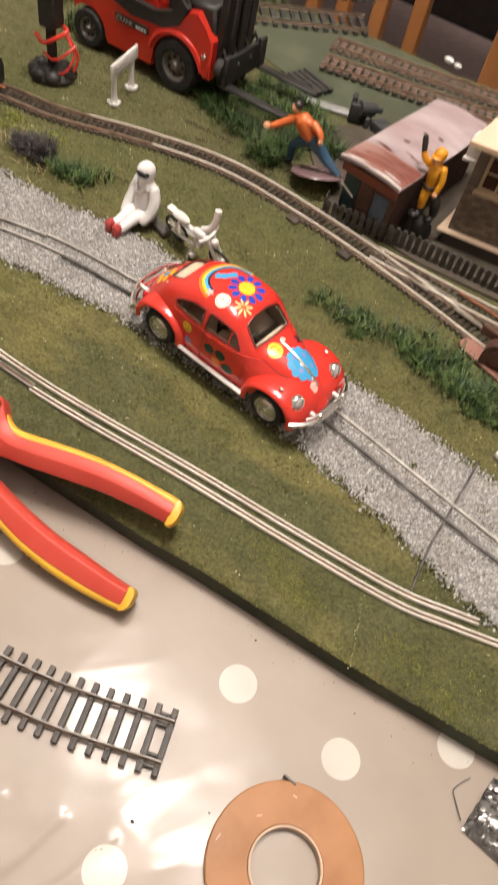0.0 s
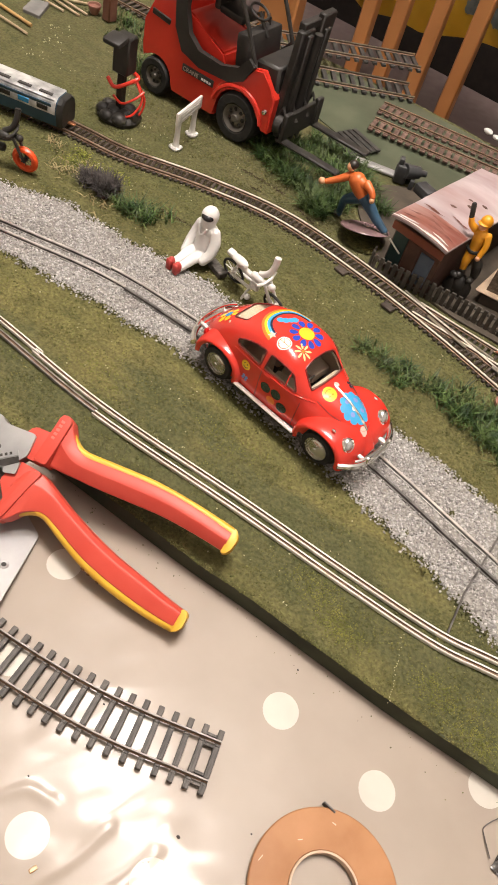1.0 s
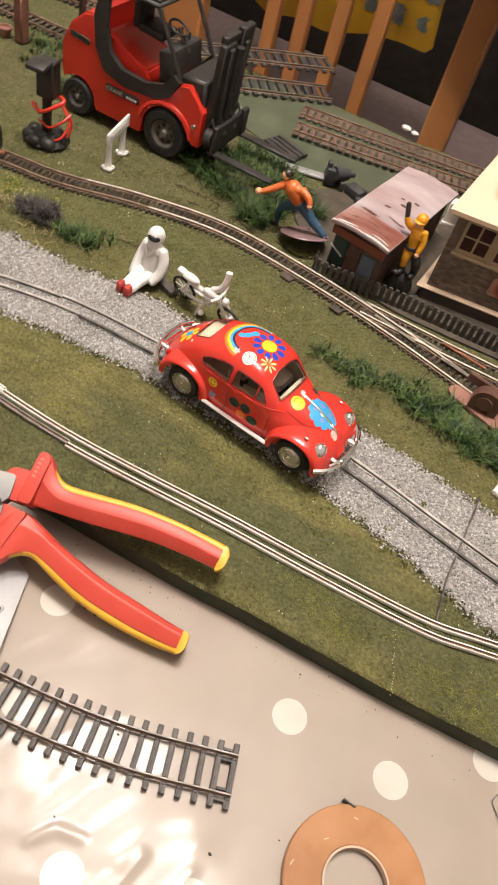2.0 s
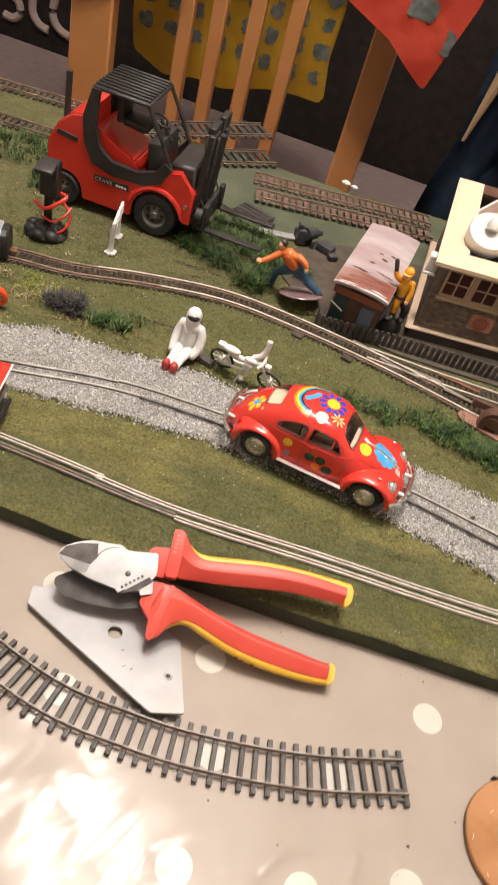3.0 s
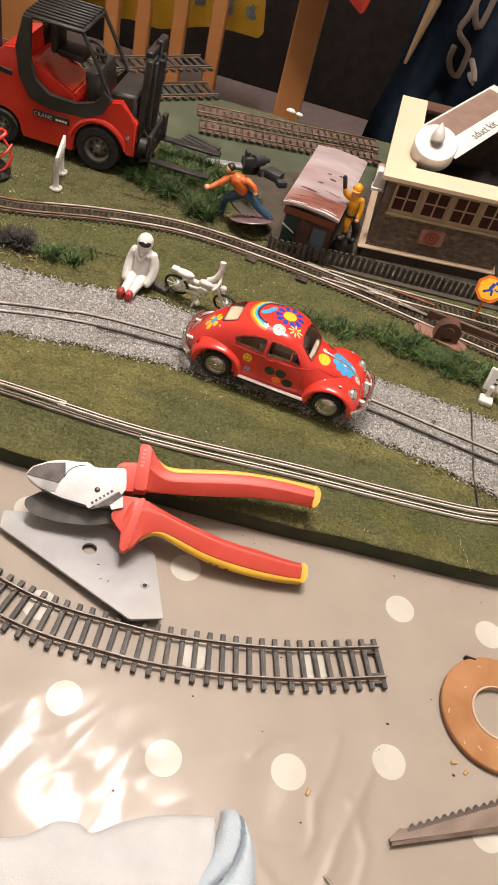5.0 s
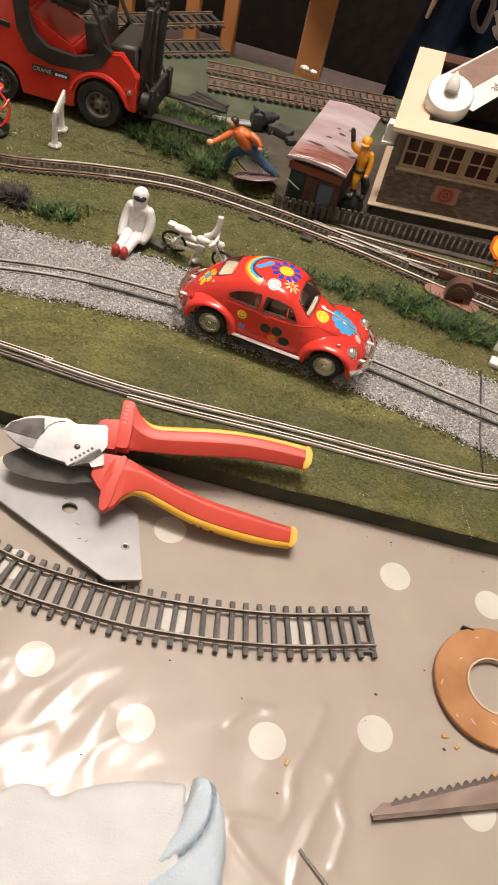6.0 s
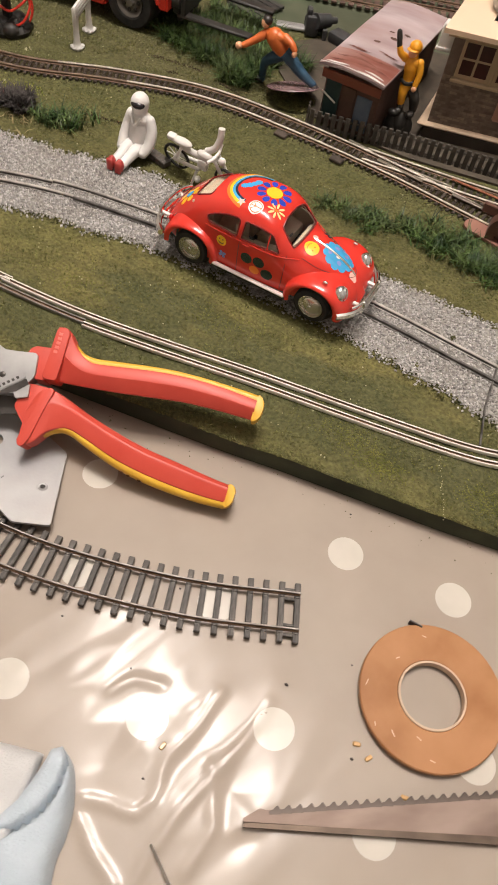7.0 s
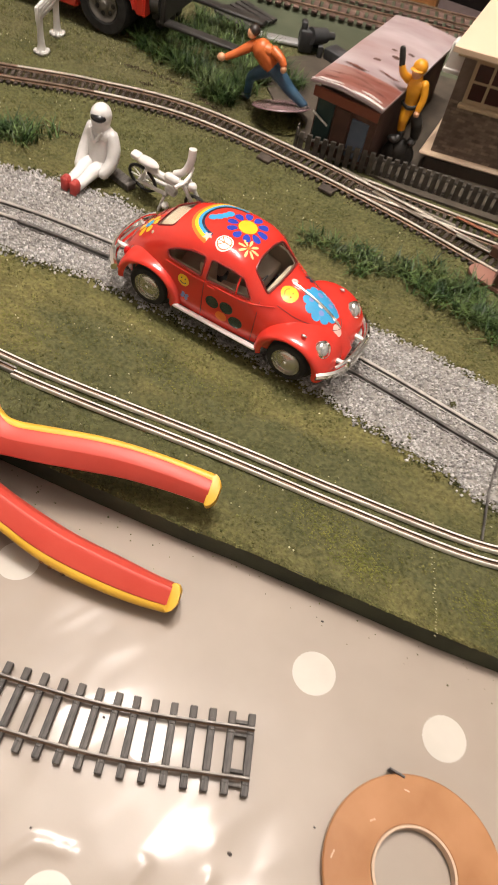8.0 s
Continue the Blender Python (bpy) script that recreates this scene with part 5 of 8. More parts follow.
# folded cloth
M_terry = mat("white_towel", (0.46, 0.46, 0.455), (0.51, 0.51, 0.505), 60, 0.95, 0, 0.5, 1100, sheen=0.2, bdist=0.0010)
M_terryblue = mat("pale_blue_towel", (0.37, 0.43, 0.48), (0.43, 0.49, 0.54), 60, 0.95, 0, 0.5, 1100, sheen=0.2, bdist=0.0010)
towel = thing("towel", 0, 0, 0, 0, "folded white towel with a pale blue border on oilcloth", "towel")
hem = spline([(-175, -122, 0), (-141, -109, 0), (-129, -98, 0), (-119, -95.5, 0), (-113, -96.5, 0), (-102, -87.5, 0), (-86, -78.5, 0), (-68, -72.5, 0)], 1.6)
bm = bmesh.new()
rows_a = []
for i, q in enumerate(hem):
    row = []
    for t in (0.0, 0.15, 0.6, 1.4, 2.6, 4.5, 7, 10, 14, 18, 23, 28, 34, 41, 50, 62, 78, 95):
        x, y = q.x + 0.27 * t, q.y - 0.96 * t
        wave = 1.6 * noise.noise(Vector((x * 0.035, y * 0.035, 3))) + 0.7 * noise.noise(Vector((x * 0.11 + y * 0.05, y * 0.07, 6))) + 0.5 * max(0, math.sin((x + 0.6 * y) * 0.16)) ** 6
        up_ = 1 - math.exp(-t / 2.4)
        row.append((x, y, 0.4 + up_ * (9.0 + wave) + 1.0 * noise.noise(Vector((i * 0.05, 0, 1))) * up_))
    rows_a.append(row)
last = rows_a[-1]
rows_a.append([(x + 1.2, y, max(0.3, z - 3)) for x, y, z in last])
rows_a.append([(x + 1.4, y, 0.3) for x, y, z in last])
loft(bm, rows_a, False, False)
part("sheet", bm, M_terry, towel, angle=80)
inner = spline([(-65, -69, 0), (-64, -77, 0), (-64.5, -88, 0), (-68, -98, 0), (-76, -118, 0), (-86, -150, 0)], 1.0)
outer = spline([(-62.5, -66.5, 0), (-54, -70.5, 0), (-46, -81, 0), (-42, -91, 0), (-39.5, -101, 0), (-29, -120, 0), (-10, -150, 0)], 1.0)


def at_share(line, t):
    return line[min(len(line) - 1, int(t * (len(line) - 1) + 0.5))]


bm = bmesh.new()
rows_a = []
for j in range(60):
    t = j / 59
    a0, a1 = at_share(inner, t), at_share(outer, t)
    row = []
    for i in range(21):
        s_ = i / 20
        q = a0.lerp(a1, s_)
        groove = 0.94 - 1.5 * t
        hgt = (1 - 0.72 * math.exp(-((s_ - groove) / 0.045) ** 2)) * 11.0 * max(0.0, 1 - abs(2 * s_ - 1) ** 4) ** 0.5 * (1 - math.exp(-(j + 0.02) * 0.6))
        row.append((q.x, q.y, 0.3 + hgt * (1 + 0.16 * noise.noise(Vector((q.x * 0.09, q.y * 0.06, 2))))))
    rows_a.append(row)
loft(bm, rows_a, False, False)
part("border", bm, M_terryblue, towel, "pale blue folded border", angle=80)

# small bits on the cloth
bits = random.Random(31)
M_speck = mat("dark_speck", (0.03, 0.022, 0.018), None, 200, 0.7)
for sx, sy, r in ((0, 0, 0.9), (-60, 12, 0.6), (20, 22, 0.5), (-95, -25, 0.6), (-30, -60, 0.6), (-12, 88, 0.6), (-104, 60, 0.8), (36, -12, 0.8), (-58, -28, 0.5), (-112, -78, 0.6)):
    ob = part("speck", ball(bmesh.new(), (0, 0, 0), (r, r * 0.7, r * 0.5), 8), M_speck)
    ob.location = (sx * K, sy * K, (wrinkle(sx, sy) + 0.25) * K)
    tagged(ob, "tiny dark crumb lying on the oilcloth", "crumb", "crumbs on the cloth")
M_amber = mat("amber_scrap", (0.42, 0.24, 0.08), None, 200, 0.3)
for sx, sy, a in ((35.3, -5.9, 20), (41.7, -8.3, 60), (-30.1, -46.5, 80), (60, -14, 10)):
    ob = part("scrap", box(bmesh.new(), (0, 0, 0.5), (3.2, 1.7, 1.0), 0.3), M_amber)
    ob.matrix_basis = pose(sx * K, sy * K, wrinkle(sx, sy) * K, 0, 0, a)
    tagged(ob, "tiny amber plastic scrap on the oilcloth", "scrap", "scraps on the cloth")
pin = part("steel_pin", tube(bmesh.new(), [(-6, 3, 0.8), (8, -5, 0.8), (22, -13, 0.8)], 0.55, 8), M_chrome)
pin.matrix_basis = pose(-9 * K, -80 * K, 0, 0, 0, 0)
tagged(pin, "short bright piece of steel wire on cloth", "wire")
wire = part("bent_wire", tube(bmesh.new(), spline([(92.5, 105, 1.6), (90.6, 101, 0.8), (89.6, 96.8, 0.2), (91.2, 94.6, 0.2), (98, 88.4, 0.6)], 1.5), 0.25, 6), M_toolblack)
tagged(wire, "thin bent dark wire on the oilcloth", "wire")
bag = thing("foil_bag", 122, 99, 0, -1, "clear plastic bag of dark parts on cloth", "bag")
bm = bmesh.new()
grid_sheet(bm, -22, 22, -13.6, 13.6, 0.9, lambda x, y: max(-0.4, 4.0 * (1 - (x / 22) ** 4) * (1 - (y / 13.6) ** 4) + 1.3 * noise.noise(Vector((x * 0.3, y * 0.3, 9))) + 1.6 * abs(noise.noise(Vector((x * 0.55, y * 0.55, 2))))))
part("film", bm, mat("crinkled_film", (0.13, 0.125, 0.12), (0.30, 0.29, 0.28), 150, 0.14, 0.8, 0.5, 500, bdist=0.001), bag, smooth=True, angle=20)
# ================= figures: each one plain mesh =================
def painted(bm, start, index):
    """Gives the faces made since start a material slot."""
    bm.faces.ensure_lookup_table()
    for f in bm.faces[start:]:
        f.material_index = index
    return len(bm.faces)


def figure(name, pieces, mats, x, y, z, rz, label, category):
    """pieces: (slot, kind, args...) in one mesh."""
    bm = bmesh.new()
    for slot, kind, *args in pieces:
        n = len(bm.faces)
        if kind == "ball":
            ball(bm, *args)
        elif kind == "limb":
            pts, radii = args
            tube(bm, spline(pts, 1.2) if len(pts) > 2 else pts, radii, 12) if not isinstance(radii, (list, tuple)) else None
            if isinstance(radii, (list, tuple)):
                line = spline(pts, 1.2)
                r = np.interp(np.linspace(0, 1, len(line)), np.linspace(0, 1, len(radii)), radii).tolist()
                tube(bm, line, r, 12)
                ball(bm, pts[-1], radii[-1], 12)
                ball(bm, pts[0], radii[0], 12)
        elif kind == "box":
            box(bm, *args)
        elif kind == "cyl":
            cyl(bm, *args)
        painted(bm, n, slot)
    ob = part(name, bm, mats, None, angle=50)
    ob.matrix_basis = pose(x * K, y * K, z * K, 0, 0, rz)
    return tagged(ob, label, category)


M_figwhite = mat("white_figure", (0.64, 0.63, 0.61), (0.70, 0.69, 0.67), 120, 0.5, 0, 0.5, 500, bdist=0.0006)
M_visor = mat("black_visor", (0.012, 0.012, 0.014), None, 60, 0.15)
M_shoe = mat("red_shoe", (0.36, 0.035, 0.03), (0.42, 0.05, 0.04), 90, 0.5)
figure("seated_racer_figure", [
    (0, "limb", [(0, -0.4, 28.6), (0, -0.2, 31.5)], [4.6, 5.3]),
    (0, "ball", (0, 0.1, 34.0), (5.6, 5.9, 6.6), 22),
    (1, "ball", (0.9, -3.1, 34.8), (4.5, 3.6, 2.5), 18),
    (0, "limb", [(0, 0.6, 27), (0, 0.8, 23), (0, 0.2, 15), (0, -0.5, 6.8)], [4.4, 6.6, 7.0, 7.2]),
    (0, "ball", (0, 0.6, 24.2), (8.3, 5.2, 4.6), 18),
    (0, "limb", [(-3.8, -4.4, 27.2), (0, -6.0, 21.8), (3.8, -4.4, 27.2)], [0.8, 0.9, 0.8]),
    (0, "limb", [(6.8, 0.6, 24.6), (9.0, -0.4, 18.5), (9.4, -3.4, 11.5), (7.8, -7.6, 7.0)], [3.4, 3.6, 3.5, 3.2]),
    (0, "limb", [(-6.8, 0.6, 24.6), (-8.6, -0.4, 18.5), (-9.0, -4.4, 11.5), (-7.8, -9.4, 6.4)], [3.4, 3.5, 3.3, 2.8]),
    (0, "limb", [(3.2, -1, 5.8), (3.2, -9, 7.4), (2.8, -17, 5.2), (2.7, -22.5, 4.0)], [4.6, 4.0, 3.2, 2.8]),
    (0, "limb", [(-3.2, -1, 5.8), (-3.4, -9, 7.4), (-3.2, -17, 5.2), (-3.1, -22.5, 4.0)], [4.6, 4.0, 3.2, 2.8]),
    (2, "ball", (2.9, -24.6, 4.6), (2.7, 3.0, 4.6), 14), (2, "ball", (-3.3, -24.6, 4.6), (2.7, 3.0, 4.6), 14),
    (2, "box", (2.9, -26.6, 4.2), (4.8, 2.0, 8.0), 0.9), (2, "box", (-3.3, -26.6, 4.2), (4.8, 2.0, 8.0), 0.9),
], [M_figwhite, M_visor, M_shoe], -240, 243, 14.0, -3, "white seated toy racing driver figure in helmet, red shoes", "toy figure")
block = part("sleeper_block", box(bmesh.new(), (0, 0, 2.0), (16, 6.5, 4.0), 0.4), M_sleeper)
block.matrix_basis = pose(-226 * K, 243 * K, 14.0 * K, 0, 0, -14)
tagged(block, "short dark plastic sleeper block on the ballast", "block")

M_orange = mat("orange_shirt", (0.50, 0.105, 0.022), (0.58, 0.14, 0.03), 120, 0.4)
M_jean = mat("blue_trousers", (0.021, 0.059, 0.100), (0.032, 0.080, 0.135), 120, 0.45)
M_skin = mat("toy_skin", (0.62, 0.32, 0.18), None, 90, 0.45)
M_hair = mat("dark_hair", (0.02, 0.015, 0.012), None, 90, 0.4)
figure("running_figure", [
    (0, "limb", [(1.5, 0, 28.5), (-2.5, -1.0, 33.0), (-6.5, -2, 37.5)], [4.6, 5.8, 6.0]), (0, "ball", (-6.0, -2.0, 38.4), (8.6, 4.6, 4.2), 18),
    (0, "limb", [(-13.0, -2.5, 37.6), (-19, -8, 33.0), (-24.0, -12.6, 30)], [3.1, 2.5, 2.0]),
    (2, "ball", (-26.4, -14.6, 29.8), (2.6, 2.6, 2.4), 12),
    (0, "limb", [(1.5, -1.5, 39.0), (7.4, -3, 37.4), (10.2, -4.0, 35.0)], [3.2, 2.6, 2.0]), (2, "ball", (10.8, -4.6, 32.8), (2.0, 2.0, 2.4), 12),
    (2, "ball", (-14.2, -2.2, 44.4), (3.0, 3.4, 3.6), 16), (3, "ball", (-13.4, -1.6, 45.8), (3.5, 3.6, 3.3), 16),
    (1, "limb", [(1.5, 0, 28.5), (-7.5, 1.2, 21.6), (-13.5, 3, 15.5), (-15.0, 4, 8), (-15.6, 5, 2)], [4.7, 4.2, 3.4, 2.7, 2.4]),
    (1, "limb", [(2.4, 0, 28.5), (8.8, 1.5, 23.5), (15, 2.5, 18.5), (25.0, 3, 13.5)], [4.7, 4.0, 3.3, 2.5]),
    (3, "ball", (-17.6, 4, 1.6), (3.8, 2.2, 1.8), 12), (3, "ball", (26.2, 2.4, 12.4), (3.2, 2.2, 1.7), 12),
], [M_orange, M_jean, M_skin, M_hair], -205, 362, 14.6, 0, "running toy figure in orange shirt and blue trousers", "toy figure")
M_purple = mat("purple_disc", (0.17, 0.105, 0.110), (0.21, 0.135, 0.14), 60, 0.22)
disc = part("display_disc", lathe(bmesh.new(), [(0.01, 0), (17.8, 0), (18.5, 0.6), (17.9, 1.2), (0.01, 1.4)], None, 44), M_purple)
disc.matrix_basis = pose(-193.0 * K, 361.5 * K, 22.6 * K, -15, -14, 0)
tagged(disc, "round purple-brown plastic base under a running figure", "base")

M_yelsuit = mat("yellow_suit", (0.62, 0.255, 0.009), (0.70, 0.31, 0.016), 120, 0.42)
figure("standing_figure", [
    (0, "ball", (0, 0, 58.4), (4.2, 4.5, 4.3), 16), (0, "ball", (-0.6, -3.0, 57.6), (3.9, 3.2, 0.8), 14), (2, "ball", (-0.4, -1.4, 55.2), (3.0, 3.2, 3.2), 14),
    (0, "limb", [(0.2, 0, 53), (0.8, 0, 46), (1.0, 0, 37), (1.0, 0, 33)], [3.0, 4.8, 3.9, 4.0]), (0, "ball", (0.6, 0, 49), (5.6, 4.0, 3.6), 16),
    (0, "limb", [(-4.6, -1, 50.4), (-7.6, -3, 53.0), (-9.4, -3.5, 56.6)], [2.7, 2.3, 1.9]), (1, "limb", [(-9.6, -3.6, 57), (-11.0, -3.2, 61.5), (-12.2, -2.8, 65)], [1.7, 1.8, 1.7]),
    (0, "limb", [(5.6, 0, 50), (7.6, -1, 43.5), (7.4, -3.0, 37)], [2.6, 2.2, 1.9]), (2, "ball", (7.4, -4.0, 35), (1.9, 1.9, 2.0), 10),
    (1, "limb", [(-3.0, -1.2, 36.8), (1.0, -3.2, 36.2), (4.6, -1.2, 36.8)], [1.6, 1.6, 1.6]),
    (0, "limb", [(0.2, -0.5, 34.5), (0.6, -2.4, 28), (1.0, -2.4, 21)], [3.6, 3.0, 2.2]), (1, "limb", [(4.4, 1.5, 33), (8.6, 0.4, 27), (9.4, 2.0, 19)], [3.5, 3.6, 2.8]),
    (1, "limb", [(1.2, -2.4, 21), (1.6, -2.6, 18.5), (0.8, -4.6, 17)], [2.5, 2.4, 2.3]), (1, "ball", (-1.2, -5.4, 16.2), (3.6, 3.0, 2.4), 12), (1, "ball", (9.2, -0.6, 16.4), (2.8, 4.2, 2.6), 12),
    (1, "ball", (2.4, 0, 8), (7.2, 6.0, 8.2), 12), (1, "ball", (-1.6, -2.6, 5), (5.2, 4.8, 8.6), 10), (1, "ball", (7.6, 1.0, 5), (5.4, 5.0, 8.8), 10),
], [M_yelsuit, M_black, M_skin], -119, 374, 14.0, 0, "toy figure in yellow overalls and helmet on black base", "toy figure")


# ================= toy motorbikes =================
def make_bike(x, y, z, rz, wheel_mat, frame_mat, label, group="toy motorbikes", fat=0.9, lean=6):
    b = thing("toy_motorbike", x, y, z, rz, label, "toy motorbike", group, rx=lean)
    for wx in (-19, 19):
        t = part("wheel", lathe(bmesh.new(), [(9.5 - fat + fat * math.cos(a), 1.05 * fat * math.sin(a)) for a in (k * math.pi / 4 for k in range(9))], pose(wx, 0, 9.5, 90, 0, 0), 28), wheel_mat, b)
        bm = bmesh.new()
        for k in range(8):
            a = k * math.pi / 4
            cyl(bm, (wx, 0, 9.5), (wx + 8.2 * math.cos(a), 0, 9.5 + 8.2 * math.sin(a)), 0.35, seg=6)
        cyl(bm, (wx, -2.6, 9.5), (wx, 2.6, 9.5), 1.5, seg=12)
        part("spokes", bm, frame_mat, t)
    for s in (-1, 1):
        part("fork", tube(bmesh.new(), [(19, 2.2 * s, 9.5), (15.5, 2.4 * s, 18), (12.5, 2.4 * s, 25)], 1.1, 8), frame_mat, b)
        part("swing_arm", tube(bmesh.new(), [(-19, 2.2 * s, 9.5), (-8, 2.5 * s, 10), (0, 2.5 * s, 11)], 1.1, 8), frame_mat, b)
        part("shock", tube(bmesh.new(), [(-17, 2.8 * s, 12), (-12, 2.8 * s, 22)], 1.0, 8), frame_mat, b)
    part("frame", tube(bmesh.new(), spline([(-14, 0, 21), (-6, 0, 20), (4, 0, 20), (12, 0, 24)], 2), 1.9, 10), frame_mat, b)
    bm = box(bmesh.new(), (1, 0, 12.5), (7.0, 4.4, 5.2), 1.5, seg=2)
    part("engine", bm, frame_mat, b)
    part("tank", ball(bmesh.new(), (3.5, 0, 22.6), (5.5, 2.7, 2.6), 16), frame_mat, b)
    part("saddle", ball(bmesh.new(), (-13, 0, 24.5), (7.5, 3.0, 2.2), 16), frame_mat, b)
    part("tail_box", box(bmesh.new(), (-20.0, 0, 25.2), (6.0, 4.6, 3.4), 1.2, seg=2), frame_mat, b)
    part("windshield", tube(bmesh.new(), spline([(3.5, 2, 24), (8.5, 4, 27), (11, 7, 33), (11.0, 9.5, 39)], 2), 2.1, 10), frame_mat, b)
    part("handlebar", tube(bmesh.new(), [(11, -8, 28), (12.5, -3, 27), (12.5, 3, 27), (11, 8, 28)], 1.0, 8), frame_mat, b)
    part("headlamp", ball(bmesh.new(), (16.6, -0.5, 25.0), (2.5, 2.4, 2.6), 14), frame_mat, b)
    part("footrest", ball(bmesh.new(), (0, -5.5, 5.5), (2.2, 2.2, 2.0), 12), frame_mat, b)
    part("side_stand", tube(bmesh.new(), [(-2, -3, 9), (-4, -7, 1)], 0.9, 8), frame_mat, b)
    return b


make_bike(-194, 245, 14, -3, M_rubber, M_white, "white plastic toy motorbike with thin dark tyres", lean=15)
M_orangered = mat("orange_wheel", (0.62, 0.07, 0.015), None, 80, 0.35)
make_bike(-391, 195, 14, 24, M_orangered, M_black, "black toy motorbike with orange-red wheels", fat=2.3)

# ================= forklift =================
M_fork = mat("forklift_red", (0.50, 0.024, 0.013), (0.56, 0.031, 0.017), 60, 0.3, 0, rvar=0.08, coat=0.3)
M_dark = mat("dark_grey_plastic", (0.020, 0.018, 0.0165), (0.033, 0.030, 0.027), 90, 0.5, 0, 0.1, 800, spec=0.35)


def side_slab(bm, outline, y0, y1):
    """A slab with an outline in x, z."""
    plate(bm, outline, y0, y1, Matrix(((1, 0, 0, 0), (0, 0, -1, 0), (0, 1, 0, 0), (0, 0, 0, 1))))
    return bm


def tilt_mm(x, y, z):
    """A place on an upright face that looks towards -y."""
    return pose(x * K, y * K, z * K, 90, 0, 0)


M_faded = mat("faded_letters", (0.34, 0.29, 0.23), None, 200, 0.6)


def make_forklift():
    f = thing("toy_forklift", -337.2, 393.8, 13.4, 6.5, "red toy forklift truck with black cab and mast", "toy forklift")
    hw = 28  # half width

    def arch(cx, cz, r, a0, a1, n=11):
        return [(cx + r * math.cos(radians(a0 + (a1 - a0) * i / (n - 1))), cz + r * math.sin(radians(a0 + (a1 - a0) * i / (n - 1)))) for i in range(n)]
    prof = [(-64, 10), (-24, 10)] + arch(0, 19, 22, 200, 10) + [(24, 20), (30, 20), (30.5, 47), (25, 54), (17, 63), (9, 61), (1, 49), (-12, 43), (-40, 41), (-58, 46), (-66, 60), (-68, 82), (-78, 80), (-90, 69), (-98, 52), (-98, 32)] + arch(-82, 15, 17.5, 145, -15)
    bm = side_slab(bmesh.new(), prof, -hw, hw)
    bmesh.ops.bevel(bm, geom=[e for e in bm.edges if abs((e.verts[0].co - e.verts[1].co).y) < 0.1], offset=1.8, segments=3, affect="EDGES", clamp_overlap=True)
    part("body", bm, M_fork, f, "glossy red body", angle=35)
    band = [(-69, 82), (-66.5, 60), (-58, 45), (-40, 40), (-12, 42), (1.5, 48.5), (9, 62), (3, 66), (-5, 56), (-20, 51), (-42, 52), (-53, 60), (-58, 76), (-57, 105), (-63, 105)]
    for y0, y1 in ((-hw - 1.2, -hw + 3.5), (hw - 3.5, hw + 1.2)):
        part("cab_side", side_slab(bmesh.new(), band, y0, y1), M_dark, f, "dark grey cab side")
    seat_box = [(-62, 40), (-62, 72), (-54, 70), (-44, 62), (-24, 56), (-18, 44)]
    bm = side_slab(bmesh.new(), seat_box, -hw + 6, hw - 6)
    bmesh.ops.bevel(bm, geom=list(bm.edges), offset=1.5, segments=2, affect="EDGES", clamp_overlap=True)
    part("seat_box", bm, M_fork, f)
    s = part("seat", box(bmesh.new(), (-38, 2, 75), (22, 22, 6), 2, pose(0, 0, 0, 0, 4, 0), seg=2), M_dark, f)
    part("seat_back", box(bmesh.new(), (-46, 2, 88), (6, 22, 24), 2, seg=2), M_dark, s)
    part("dashboard", box(bmesh.new(), (0, 0, 62), (12, 44, 30), 2.5, pose(0, 0, 0, 0, -8, 0), seg=2), M_dark, f)
    part("steering_wheel", lathe(bmesh.new(), [(7.5 + 1.0 * math.cos(a), 1.0 * math.sin(a)) for a in (k * math.pi / 4 for k in range(9))], pose(-14, 0, 86, 0, 25, 0), 24), M_black, f)
    part("steering_column", cyl(bmesh.new(), (-3, 0, 72), (-14, 0, 86), 1.5), M_black, f)
    for k, (lx, ly) in enumerate(((-8, 10), (-12, 14), (-16, 12))):
        part("lever", tube(bmesh.new(), [(lx, ly, 66), (lx - 2, ly, 82)], 0.7, 6), M_black, f)
    for y in (-hw + 3, hw - 3):
        part("rear_post", tube(bmesh.new(), [(-66, y, 74), (-63, y, 92), (-60, y, 106)], 2.6, 8), M_black, f)
        part("front_post", tube(bmesh.new(), [(8, y, 60), (-4, y, 82), (-18, y, 105)], 1.6, 8), M_black, f)
    roof = part("canopy", box(bmesh.new(), (-40, 0, 105), (48, 54, 3.2), 1.2), M_dark, f, "ribbed dark canopy")
    for k in range(9):
        part("canopy_rib", box(bmesh.new(), (-40, -23 + 5.75 * k, 107.4), (45, 2.4, 2.2), 0.6), M_dark, roof)
    part("exhaust", tube(bmesh.new(), [(-86, -hw + 8, 66), (-86, -hw + 8, 108)], 2.6, 10), M_black, f)
    part("rear_vent", box(bmesh.new(), (-87, -hw - 0.2, 52), (18, 1.4, 4.5), 0.5, pose(0, 0, 0, 0, 6, 0)), M_black, f)
    # mast and forks
    for y in (-15, 15):
        part("mast_rail", box(bmesh.new(), (29, 0.8 * y, 60), (6, 17, 84 + 0.5 * y), 1.0, pose(0, 0, 0, 0, 3, 0)), M_black, f, "broad black mast board")
        part("mast_inner_rail", box(bmesh.new(), (33.5, y * 0.75, 53), (5, 6, 84), 0.8, pose(0, 0, 0, 0, 2, 0)), M_dark, f)
        fk = part("fork_arm", box(bmesh.new(), (66, 1.47 * y, 19.5), (58, 7.5, 2.6), 0.8), M_black, f)
        part("fork_heel", box(bmesh.new(), (42, 1.47 * y, 30), (4, 8, 22), 0.8), M_dark, fk)
    for z in (18, 52, 84, 98):
        part("mast_bar", box(bmesh.new(), (32, 0, z), (6, 32, 6), 0.8), M_black, f)
